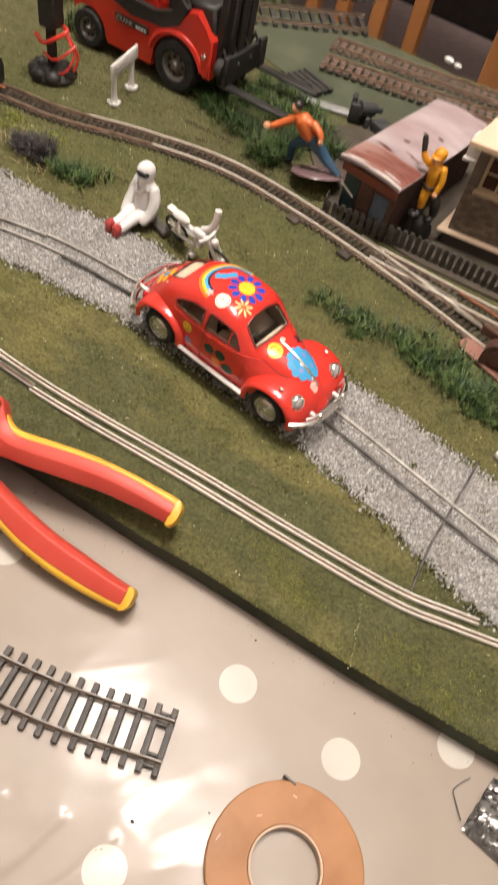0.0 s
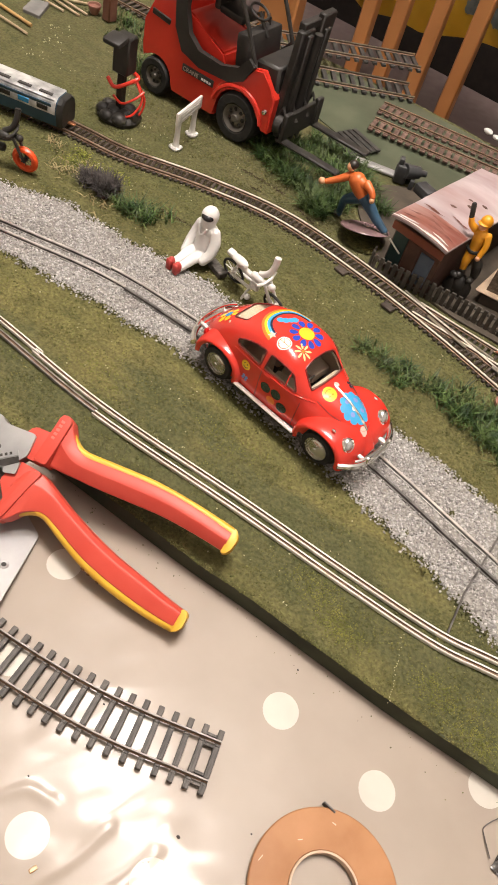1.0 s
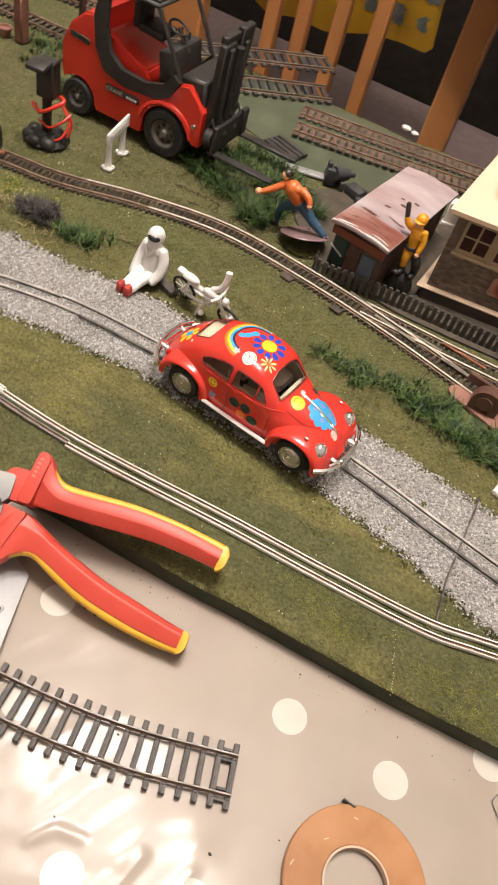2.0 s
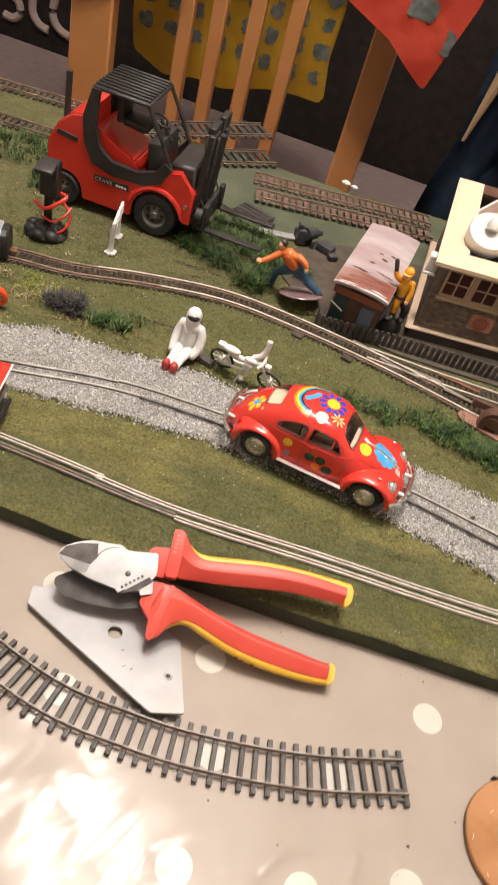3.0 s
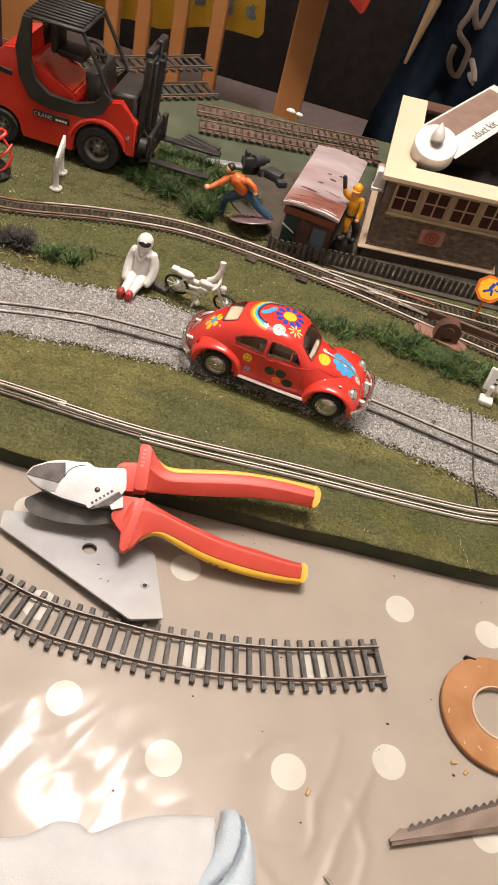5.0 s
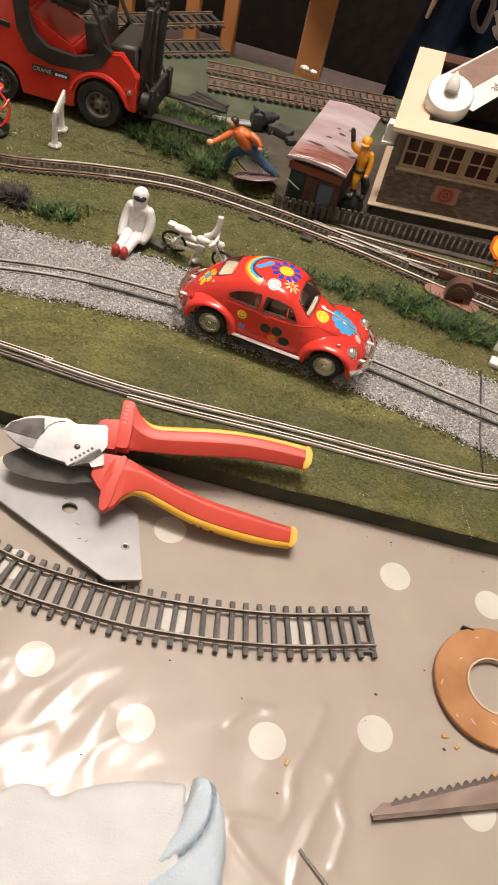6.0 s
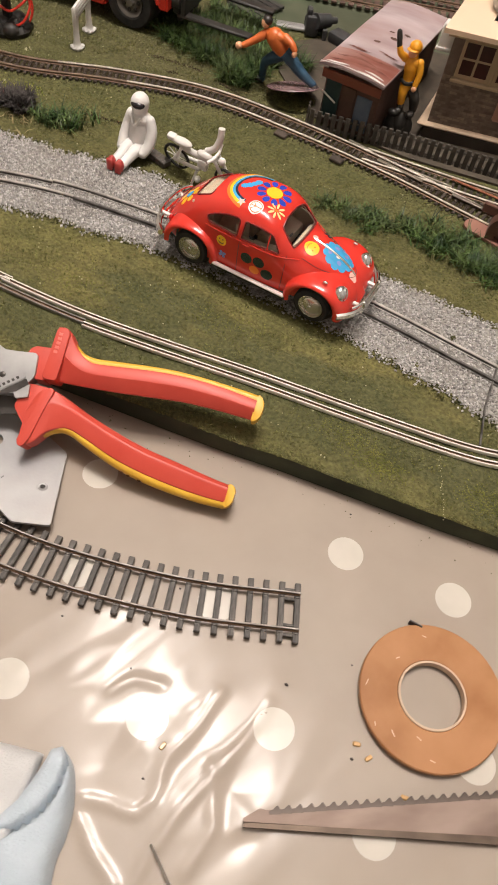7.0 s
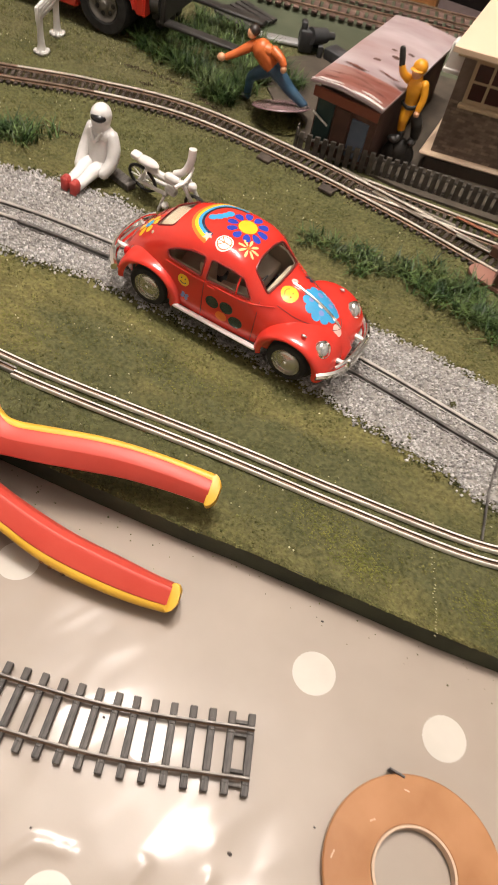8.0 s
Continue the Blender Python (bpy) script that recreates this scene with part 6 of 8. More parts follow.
    part("ram", cyl(bmesh.new(), (35, 0, 12), (38, 0, 92), 3.2), M_dark, f)
    part("mast_guard", box(bmesh.new(), (21, 0, 44), (22, 47, 44), 2.0, pose(0, 0, 0, 0, -4, 0)), M_black, f, "black front cowl")
    part("hub_wheel", cyl(bmesh.new(), (34, -22, 30), (40, -22, 30), 6.5, seg=20), M_dark, f)
    part("carriage", box(bmesh.new(), (40, 0, 28), (3.5, 44, 20), 0.8), M_dark, f)
    for k, y in enumerate((-20, -8, 8, 20)):
        part("tilt_arm", tube(bmesh.new(), [(28, y, 24), (36, y, 42), (42, y, 30)], 1.6, 8), M_dark, f)
    for s_ in (-1, 1):
        rows_f = []
        for i in range(15):
            a = radians(12 + 156 * i / 14)
            rows_f.append([(r_ * math.cos(a), s_ * y_, 19 + r_ * math.sin(a)) for r_, y_ in ((22.2, hw - 3), (22.2, hw + 1.0), (23.2, hw + 2.0), (25.2, hw + 1.4), (26.2, hw - 1), (26.0, hw - 3))])
        part("fender", loft(bmesh.new(), rows_f), M_fork, f, angle=50)
    for y in (-hw - 0.4, hw + 0.4):
        part("front_lamp", lathe(bmesh.new(), [(0.01, 2), (1.7, 1.6), (2.2, 0)], pose(25, y, 36, 90 if y < 0 else -90, 0, 0), 14), M_chrome, f)
    tilt = pose(-40, 0, 34, 0, 0, 0)
    strip = part("name_strip", box(bmesh.new(), (0, -hw - 0.5, 0), (31, 1.0, 5.5), 0.3, tilt), M_black, f)
    word = bpy.data.curves.new("lettering", "FONT")
    word.body, word.size, word.extrude, word.space_character = "CRANE", 4.6 * K, 0.1 * K, 1.05
    ob = new("lettering", word)
    ob.data.materials.append(M_faded)
    ob.parent = strip
    ob.matrix_basis = tilt_mm(-54.5, -hw - 1.15, 32.2)
    for k in range(4):
        part("letter_bar", box(bmesh.new(), (5.0 + 2.5 * k, -hw - 1.1, -0.6), (1.8, 0.4, 1.7), 0, tilt), M_white, strip, smooth=False)
    for wx, r, hw2 in ((0, 18.8, 10), (-82, 14.2, 8)):
        for sgn in (-1, 1):
            m = pose(wx, sgn * (hw - hw2 + 1.5), r + 0.2, -90 * sgn, 0, 0)
            w = part("wheel", lathe(bmesh.new(), [(r * 0.55, hw2 * 0.8), (r * 0.62, hw2), (r * 0.92, hw2), (r, hw2 * 0.75), (r, -hw2 * 0.75), (r * 0.92, -hw2), (r * 0.5, -hw2)], m, 36), M_rubber, f, "black rubber tyre")
            part("rim", lathe(bmesh.new(), [(r * 0.56, hw2 * 0.95), (r * 0.5, hw2 * 0.9), (r * 0.42, hw2 * 0.6), (r * 0.2, hw2 * 0.75), (r * 0.14, hw2 * 1.0), (0.01, hw2 * 1.02)], m, 28), M_forkrim, w, "dull grey rim")
            for k in range(7):
                a = 2 * math.pi * k / 7
                q = m @ Vector((r * 0.33 * math.cos(a), r * 0.33 * math.sin(a), hw2 * 0.72))
                part("rim_slot", ball(bmesh.new(), q, (r * 0.085, 0.9, r * 0.085), 8), M_black, w, smooth=True)
    return f


M_forkrim = mat("dull_rim", (0.13, 0.12, 0.105), (0.18, 0.165, 0.145), 80, 0.45, 0.5)
make_forklift()


# ================= red toy van by the loose rails =================
def make_van():
    v = thing("toy_van", -303, 106, 13.6, 17, "red toy van with grey front beside the ballast", "toy van")
    M_vangrey = mat("van_grey", (0.22, 0.21, 0.195), (0.34, 0.33, 0.31), 90, 0.35, 0.2)
    side = rounded([(-96, 7), (-2, 7), (0, 14), (-1.5, 24), (-5, 33), (-12, 37), (-90, 37), (-96, 31)], 3)
    part("body", side_slab(bmesh.new(), side, -19, 19), M_fork, v, "glossy red body", angle=35)
    part("roof", loft(bmesh.new(), [[(x, y, 36.5 + 2.6 * (1 - abs(y / 20) ** 3) - 1.6 * max(0, (x + 8) / 10)) for y in np.linspace(-20, 20, 13)] + [(x, y, 35.6) for y in (20, -20)] for x in (-94, -60, -30, -8, 0, 3)]), M_red, v, "red roof", angle=50)
    part("roof_line", tube(bmesh.new(), [(3.2, -19.5, 36.0), (3.6, 0, 37.4), (3.2, 19.5, 36.0)], 0.6, 6), M_white, v, "cream roof trim")
    part("windscreen", box(bmesh.new(), (-2.4, 0, 28), (2.0, 33, 11), 0.6, pose(0, 0, 0, 0, -10, 0)), M_vangrey, v, "grey windscreen")
    part("front_panel", box(bmesh.new(), (0.2, 0, 15), (2.0, 35, 14), 0.8), M_vangrey, v, "dull grey front panel")
    part("grille", box(bmesh.new(), (1.2, 0, 15.5), (1.2, 16, 6), 0.4), M_black, v)
    part("bumper", box(bmesh.new(), (1.6, 0, 8.4), (3.4, 38, 3.4), 1.0), M_dark, v, "dark bumper")
    for y in (-13, 13):
        part("headlamp", lathe(bmesh.new(), [(0.01, 1.6), (2.4, 1.0), (3.0, 0)], pose(1.2, y, 16, 0, 90, 0), 16), M_chrome, v)
        for x in (-18, -76):
            w_ = part("wheel", lathe(bmesh.new(), [(4.0, -3), (7.6, -3), (8.2, -2), (8.2, 2), (7.6, 3), (4.0, 3)], pose(x, y * 1.35, 8.2, 90, 0, 0), 24, True), M_rubber, v)
            part("rim", lathe(bmesh.new(), [(4.2, -2.4), (4.2, 2.4), (0.01, 2.8)], pose(x, y * 1.35, 8.2, 90 if y < 0 else -90, 0, 0), 18), M_alu, w_)
    return v


make_van()


# ================= signs and trackside pieces =================
def bars(parent, x0, x1, y, z0, rows_, mat_, seed, h=0.9, gap=1.9):
    r = random.Random(seed)
    for k in range(rows_):
        x = x0
        while x < x1 - 1:
            w = r.uniform(1.0, 2.6)
            part("text_bar", box(bmesh.new(), (min(x + w / 2, x1), y, z0 - gap * k), (w, 0.3, h)), mat_, parent, smooth=False)
            x += w + 0.7


M_signgrey = mat("sign_grey", (0.46, 0.44, 0.42), None, 120, 0.6)


def make_hoarding(x, y, z, rz, label):
    h = thing("trackside_sign", x, y, z, rz, label, "sign", "trackside signs")
    bd = part("board", box(bmesh.new(), (0, 0, 26), (38, 2.2, 9.5), 0.4), M_white, h)
    part("face", box(bmesh.new(), (0, -1.3, 26), (33, 0.5, 6.5), 0.1), M_signgrey, bd, "grey lettered face")
    bars(bd, -14, 14, -1.7, 27.2, 2, M_white, 3, 1.2, 2.6)
    for px in (-13, 13):
        p = part("post", lathe(bmesh.new(), [(4.2, 0), (4.6, 1.5), (3.2, 2.4), (2.4, 5), (2.0, 14), (2.2, 22), (1.8, 24)], pose(px, 1.0, 0), 14), M_white, h)
        for a in (0.4, 2.0, 3.6, 5.2):
            part("foot_lump", ball(bmesh.new(), (px + 3.4 * math.cos(a), 1 + 3.4 * math.sin(a), 1.5), (2.2, 2.0, 1.7), 10), M_white, p)
    return h


make_hoarding(-349, 330, 13.4, 108, "white plastic trackside sign on two posts")
w = thing("notice_board", 34, 254, 13.4, -4, "white notice board with two lines of print", "sign", "trackside signs")
bd = part("board", box(bmesh.new(), (0, 0, 17), (36, 2, 17), 0.5, pose(0, 0, 0, -18, 0, 0)), M_white, w)
part("face", box(bmesh.new(), (0, -1.2, 17), (33, 0.4, 14), 0.1, pose(0, 0, 0, -18, 0, 0)), M_signgrey, bd, "pale grey printed face")
for k, (a, b) in enumerate(((-12, 12), (-12, 8))):
    r = random.Random(k)
    x = a
    while x < b:
        part("text_bar", box(bmesh.new(), (x + 1.2, -1.6, 18.5 - 3.6 * k), (2.4, 0.3, 1.3), 0, pose(0, 0, 0, -18, 0, 0)), M_black, bd, smooth=False)
        x += 3.2
for px in (-12, 12):
    part("foot", box(bmesh.new(), (px, -2, 2.2), (10, 9, 4.4), 1.2, seg=2), M_white, w)
    part("post", box(bmesh.new(), (px, 1.5, 7), (3, 3, 12), 0.4), M_white, w)

# signal with red wires
M_redwire = mat("red_wire", (0.55, 0.03, 0.015), None, 80, 0.4)
sg = thing("signal_lamp", -398, 306, 13.6, 14, "black model signal lamp with loose red wires", "signal")
bm = bmesh.new()
rings = []
for f_, z in ((1.0, 0), (1.05, 3), (0.9, 6), (0.55, 8.5), (0.02, 9)):
    rings.append([(f_ * 16 * math.cos(a) * (1 + 0.22 * noise.noise(Vector((math.cos(a) * 2.2, math.sin(a) * 2.2, 1)))), f_ * 14 * math.sin(a) * (1 + 0.22 * noise.noise(Vector((math.cos(a) * 2.2, math.sin(a) * 2.2, 1)))),
                   z * (1 + 0.3 * noise.noise(Vector((math.cos(a) * 3 * f_, math.sin(a) * 3 * f_, 4))))) for a in (2 * math.pi * k / 30 for k in range(30))])
loft(bm, rings, True, True)
part("rough_base", bm, M_black, sg, angle=30)
for bx, by, br in ((-11, -5, 6.5), (-4, -11, 6.0), (6, -9, 6.5), (-13, 4, 5.5), (11, 1, 6.0), (3, 8, 7.0), (-3, -3, 7.5)):
    part("base_lump", ball(bmesh.new(), (bx, by, 4.5), (br, br * 0.9, br * 0.8), 12), M_black, sg, "rough black lump")
part("column", box(bmesh.new(), (0, 0, 22), (5.5, 5.5, 36), 0.6), M_black, sg)
part("lamp_box", box(bmesh.new(), (1, 0, 50), (14, 12, 27), 1.2), M_black, sg)
part("hood", box(bmesh.new(), (0.5, -1.5, 64), (15, 14, 4.5), 2.0, pose(0, 0, 0, 9, 0, 0), seg=2), M_dark, sg)
for k, pts in enumerate(([(-9, -5, 30), (0, -9, 28), (9, -6, 33), (14, 0, 37), (4, 7, 36)], [(9, 6, 30), (17, 3, 20), (14, -4, 10), (6, -7, 6)], [(-4, -4, 18), (6, -7, 17), (14, -3, 22), (17, 5, 26)], [(8, 8, 30), (15, 10, 16), (12, 4, 4), (0, -9, 3)])):
    part("wire", tube(bmesh.new(), spline(pts, 2), 1.5 if k == 0 else 0.9, 8), M_redwire, sg)

# loco on the main line
M_blue = mat("coach_blue", (0.012, 0.045, 0.075), (0.02, 0.06, 0.10), 80, 0.35)
M_silver = mat("coach_silver", (0.42, 0.42, 0.42), (0.66, 0.66, 0.65), 110, 0.35, 0.35, dirt=(0.06, 0.06, 0.065), dscale=75, damt=0.95)
lo = thing("locomotive", -402, 259, 16.5, 23, "dark blue and silver model railway locomotive on track", "locomotive")
prof = [(-9.5, 3), (9.5, 3), (10.5, 8), (10.5, 15), (9, 20), (5, 23), (-5, 23), (-9, 20), (-10.5, 15), (-10.5, 8)]
part("body", loft(bmesh.new(), [[(x, y, z) for y, z in prof] for x in (-135, -60, -3)]), M_blue, lo, angle=30)
upper_ = [(-10.8, 12.0), (10.8, 12.0), (10.8, 15.2), (9.3, 20.3), (5.2, 23.3), (-5.2, 23.3), (-9.3, 20.3), (-10.8, 15.2)]
part("upper_shell", loft(bmesh.new(), [[(x, y, z) for y, z in upper_] for x in (-135, -60, -4)]), M_silver, lo, "scratched silver upper shell", angle=30)
part("nose", loft(bmesh.new(), [[(x, y * k, 3 + (z - 3) * (0.5 + 0.5 * k)) for y, z in prof] for x, k in ((-3, 1.01), (0, 0.99), (1.5, 0.9))]), M_black, lo, "matt black nose end", angle=30)
for y in (-6.2, 6.2):
    part("roof_panel", box(bmesh.new(), (-70, y, 21.6), (130, 5.6, 1.6), 0.4, pose(0, 0, 0, 0, 0, 0)), M_silver, lo)
for k in range(7):
    part("roof_vent", box(bmesh.new(), (-14 - 17 * k, -4.5, 22.9), (11, 3.2, 1.4), 0.5), M_black, lo)
part("roof_stripe", box(bmesh.new(), (-70, -9.9, 18.6), (128, 0.8, 2.6), 0.2, pose(0, 0, 0, 16, 0, 0) @ pose(0, 3.3, 3.4)), M_blue, lo, "dark blue stripe")
M_pane = mat("pane_blue", (0.03, 0.20, 0.40), None, 60, 0.2)
for k in range(6):
    part("side_window", box(bmesh.new(), (-14 - 15 * k, -10.7, 15.0), (9, 0.9, 3.8), 0.4), M_pane if k % 3 == 1 else M_black, lo)
for k in (-20, -45, -90, -115):
    for y in (-6.5, 6.5):
        part("wheel", lathe(bmesh.new(), [(0.01, 1.2), (4.5, 1.2), (5, 0), (4.5, -1.2), (0.01, -1.2)], pose(k, y, 4.0, 90, 0, 0), 20), M_black, lo)
part("coupling", box(bmesh.new(), (4, 0, 4), (6, 3, 1.4), 0.3), mat("copper", (0.55, 0.24, 0.12), None, 60, 0.3, 0.8), lo)

# crossing sign
M_signorange = mat("sign_orange", (0.62, 0.13, 0.01), None, 80, 0.35)
M_signyellow = mat("sign_yellow", (0.78, 0.42, 0.02), None, 80, 0.35)
cs = thing("crossing_sign", 4, 348, 14, 0, "orange and yellow eight-sided warning sign on post", "sign")
octo = [(11.5 * math.cos(radians(22.5 + 45 * k)), 10.8 * math.sin(radians(22.5 + 45 * k))) for k in range(8)]
m = pose(0, 0, 31, 62, 0, 0)
face = part("plate", plate(bmesh.new(), octo, -0.8, 0.8, m), M_signorange, cs, smooth=False)
part("face", plate(bmesh.new(), [(x * 0.8, y * 0.8) for x, y in octo], 0.7, 1.2, m), M_signyellow, face, "yellow sign face", smooth=False)
for (cx, cy), (w_, h_), a in (((0.8, 2.5), (2.6, 5.2), -20), ((-1.8, -1.6), (6.4, 1.7), 30), ((2.0, -2.2), (1.7, 4.4), 8), ((3.4, 5.6), (2.1, 2.1), 0), ((5.2, 0.4), (4.2, 1.1), -12)):
    part("pictogram_bar", box(bmesh.new(), (0, 0, 1.35), (w_, h_, 0.4), 0.1, m @ pose(cx, cy, 0, 0, 0, a)), INK["blue"], face, smooth=False)
part("post", cyl(bmesh.new(), (0, 1.2, 0), (0, 1.2, 28), 1.0), M_signorange, cs)

# brown plastic buffer on an oval base
M_brown = mat("brown_plastic", (0.085, 0.042, 0.030), (0.12, 0.06, 0.042), 90, 0.4)
M_pinkbrown = mat("pinkish_base", (0.22, 0.10, 0.075), (0.27, 0.13, 0.095), 60, 0.5)
bf = thing("buffer_stop", -20, 303, 14.2, 2, "brown plastic crossing arm on oval pinkish base", "buffer stop")
stadium = [(15.5 * e + 6.2 * math.cos(a), 6.2 * math.sin(a)) for e, a0 in ((1, -90), (-1, 90)) for a in (radians(a0 + 18 * k) for k in range(11))]
part("oval_base", plate(bmesh.new(), stadium, 0, 1.8, pose(1, 4, 0, 0, 0, -13)), M_pinkbrown, bf, angle=30)
bm = bmesh.new()
arch_o = [(9.5 * math.cos(a), 9.5 * math.sin(a)) for a in np.linspace(0, math.pi, 14)]
arch_i = [(4.2 * math.cos(a), 4.2 * math.sin(a)) for a in np.linspace(math.pi, 0, 10)]
plate(bm, [(x, y + 8) for x, y in ([(9.5, -7)] + arch_o + [(-9.5, -7), (-4.2, -7)] + arch_i + [(4.2, -7)])], -4, 4, pose(4, 4, 1.5, 90, 0, 8))
part("arch", bm, M_brown, bf, angle=30)
part("hub", cyl(bmesh.new(), (4, -1, 10), (4, 9, 10), 5.0, seg=20), M_brown, bf)
part("arm", box(bmesh.new(), (28, 14, 12), (86, 3.0, 6.5), 0.6, pose(0, 0, 0, 0, 0, -4)), M_brown, bf)
for x in (56, 62, 68):
    part("lug", box(bmesh.new(), (x, 10, 9), (3.2, 7, 10), 0.5), M_brown, bf)
# ================= hut, fence, signal box =================
M_hutwall = mat("hut_boards", (0.060, 0.026, 0.017), (0.115, 0.056, 0.039), 70, 0.7, 0, 0.4, 400, dirt=(0.032, 0.019, 0.014), dscale=55, damt=0.75)
M_hutroof = mat("weathered_card", (0.23, 0.165, 0.165), (0.47, 0.42, 0.43), 38, 0.34, 0, 0.2, 160, dirt=(0.22, 0.11, 0.09), dscale=26, damt=0.75, stretch=(0.3, 1.0, 1.0))
M_rustred = mat("rust_red_edge", (0.15, 0.034, 0.020), (0.27, 0.12, 0.095), 60, 0.4, 0, 0.2, 300, dirt=(0.45, 0.37, 0.35), dscale=50, damt=0.7, stretch=(0.25, 1.0, 1.0))
hut = thing("goods_hut", -146, 343, 14, 0.0, "old card goods hut with rusty pale curved roof", "hut")
part("shell", box(bmesh.new(), (0, 60.5, 20), (39, 109, 40), 0.6), M_hutwall, hut)
def roof_z(x, y):
    return 44.5 - 0.004 * x * x - 0.03 * (y - 60) + 0.7 * noise.noise(Vector((x * 0.08, y * 0.04, 1)))
bm = bmesh.new()
rows_a = []
for j in range(29):
    y = -2 + 122 * j / 28
    rows_a.append([(-23 + 46 * i / 14, y, roof_z(-23 + 46 * i / 14, y)) for i in range(15)] + [(23 - 46 * i / 14, y, roof_z(23 - 46 * i / 14, y) - 1.4) for i in range(15)])
loft(bm, rows_a, True, True)
roof = part("roof", bm, M_hutroof, hut, "pale grey-pink peeling roof", angle=50)
# peeling rusty strip along the front of the roof
bm = bmesh.new()
loft(bm, [[(-22.5 + 45 * i / 14, y, roof_z(-22.5 + 45 * i / 14, y) + 0.25 + dz) for i in range(15)] for y, dz in ((26, -0.15), (20, 0.1), (9, 0.15), (5, 0.15), (1, 0.1), (-1.8, 0.1))], False, False)
part("rust_strip", bm, M_rustred, roof)
# white front edge and curls: peeling card, with its highlights modelled in white
for a, b in ((-1.4, 0.6),):
    bm = bmesh.new()
    loft(bm, [[(-22.8 + 45.6 * i / 14, y, roof_z(-22.8 + 45.6 * i / 14, y) + 0.9 - 0.5 * (y == b)) for i in range(15)] for y in (a, (a + b) / 2, b)], False, False)
    part("peeling_edge", bm, M_white, roof, "curling card edge with highlights put into its white")
for x0, x1, y0, y1 in ((2, 22, 0.8, 0.2), (-20, -4, 1.6, 2.4), (6, 20, 4.6, 3.8)):
    part("peeling_edge", tube(bmesh.new(), [(x, y0 + (y1 - y0) * (x - x0) / (x1 - x0), roof_z(x, y0) + 0.7) for x in np.linspace(x0, x1, 9)], [0.1, 0.3, 0.45, 0.5, 0.5, 0.5, 0.4, 0.3, 0.1], 6), M_white, roof, "curling card edge with highlights put into its white")
for sx, sy, sr in ((4, 58, 3.0), (-4, 47, 2.6), (9, 70, 2.4), (-1, 66, 2.0)):
    part("stain", patch(bmesh.new(), circle(sx, sy, sr, 14, 0.6), lambda x, y: Vector((x, y, roof_z(x, y) + 0.25)), 2), M_hutwall, roof)
M_rustdark = mat("dark_rust_stain", (0.10, 0.030, 0.020), (0.20, 0.085, 0.065), 90, 0.5, 0, 0.3, 300)
streaks = random.Random(77)
for sx, sy, half, wide in ((-5, 15, 15, 1.5), (5, 22, 14, 1.0), (-9, 29, 9, 1.1), (7, 10, 13, 1.3), (-12, 8, 9, 0.9), (10, 34, 8, 0.8)):
    top_, low_ = [], []
    for i in range(13):
        u = -1 + i / 6
        grow = wide * max(0.06, 1 - u * u) * streaks.uniform(0.45, 1.4)
        drift = 1.2 * math.sin(2.3 * u + sx)
        top_.append((sx + half * u, sy + drift + grow))
        low_.append((sx + half * u, sy + drift - grow))
    bm = bmesh.new()
    loft(bm, [[(min(22.4, max(-22.4, x)), y, roof_z(x, y) + 0.52) for x, y in line] for line in (low_, top_)], False, False)
    part("rust_streak", bm, M_rustdark, roof)
M_fascia = mat("rusty_red_board", (0.16, 0.036, 0.018), (0.23, 0.062, 0.034), 60, 0.5, 0, 0.2, 300, dirt=(0.09, 0.03, 0.02), dscale=60)
part("fascia", box(bmesh.new(), (0, 2.0, 37.4), (42, 1.4, 6.2), 0.3), M_fascia, hut, "rusty red front board")
M_teal = mat("dark_teal_paint", (0.012, 0.035, 0.035), None, 60, 0.5)
M_slate = mat("slate_blue_paint", (0.06, 0.085, 0.13), (0.09, 0.12, 0.17), 60, 0.5)
part("door", box(bmesh.new(), (-13, 5.8, 20), (11, 1.4, 30), 0.5), M_teal, hut, "dark teal door")
part("shutter", box(bmesh.new(), (10, 5.8, 17), (11, 1.4, 24), 0.5), M_slate, hut, "slate blue shutter")
part("door", box(bmesh.new(), (-1.5, 5.7, 18), (10, 1.2, 28), 0.5), M_hutwall, hut)
part("bent_strip", tube(bmesh.new(), [(-20, 4.2, 24), (-9, 3.6, 19)], 0.6, 6), M_white, hut)

# paling fence in front
fence_line = spline([(x, y, 0) for x, y in ((-172, 346), (-168, 338.5), (-150, 342), (-127, 349), (-103, 355.5), (-56, 365), (-13, 374), (60, 388))], 3)
fence = thing("paling_fence", 0, 0, 13.6, 0, "low dark brown plastic paling fence", "fence")
M_pale = mat("fence_plastic", (0.030, 0.025, 0.020), (0.075, 0.064, 0.052), 150, 0.5, vary=0.3)
for z in (3.2, 11.0):
    part("rail", tube(bmesh.new(), [p + Vector((0, 0.9, z)) for p in fence_line], 0.8, 6), M_pale, fence)
first = None
for p, a in along(fence_line, 4.9, 1):
    if first is None:
        first = part("pale", box(bmesh.new(), (0, 0, 7.2), (3.3, 1.3, 15), 0.4), M_pale, fence)
        first.matrix_basis = pose(p.x * K, p.y * K, 0, 0, 0, a)
    else:
        share("pale", first, fence, p.x, p.y, 0, a)
# grey hard standing under fence and hut
M_tarmac = mat("brown_hardstanding", (0.046, 0.036, 0.025), (0.072, 0.056, 0.039), 90, 0.9, 0, 0.4, 600)
part("hardstanding", plate(bmesh.new(), rounded([(-222, 392), (-176, 352), (-100, 350), (70, 384), (60, 540), (-120, 500), (-190, 480), (-232, 430)], 12), 11.5, 14.6), M_tarmac, layout, "grey hard ground under the hut")

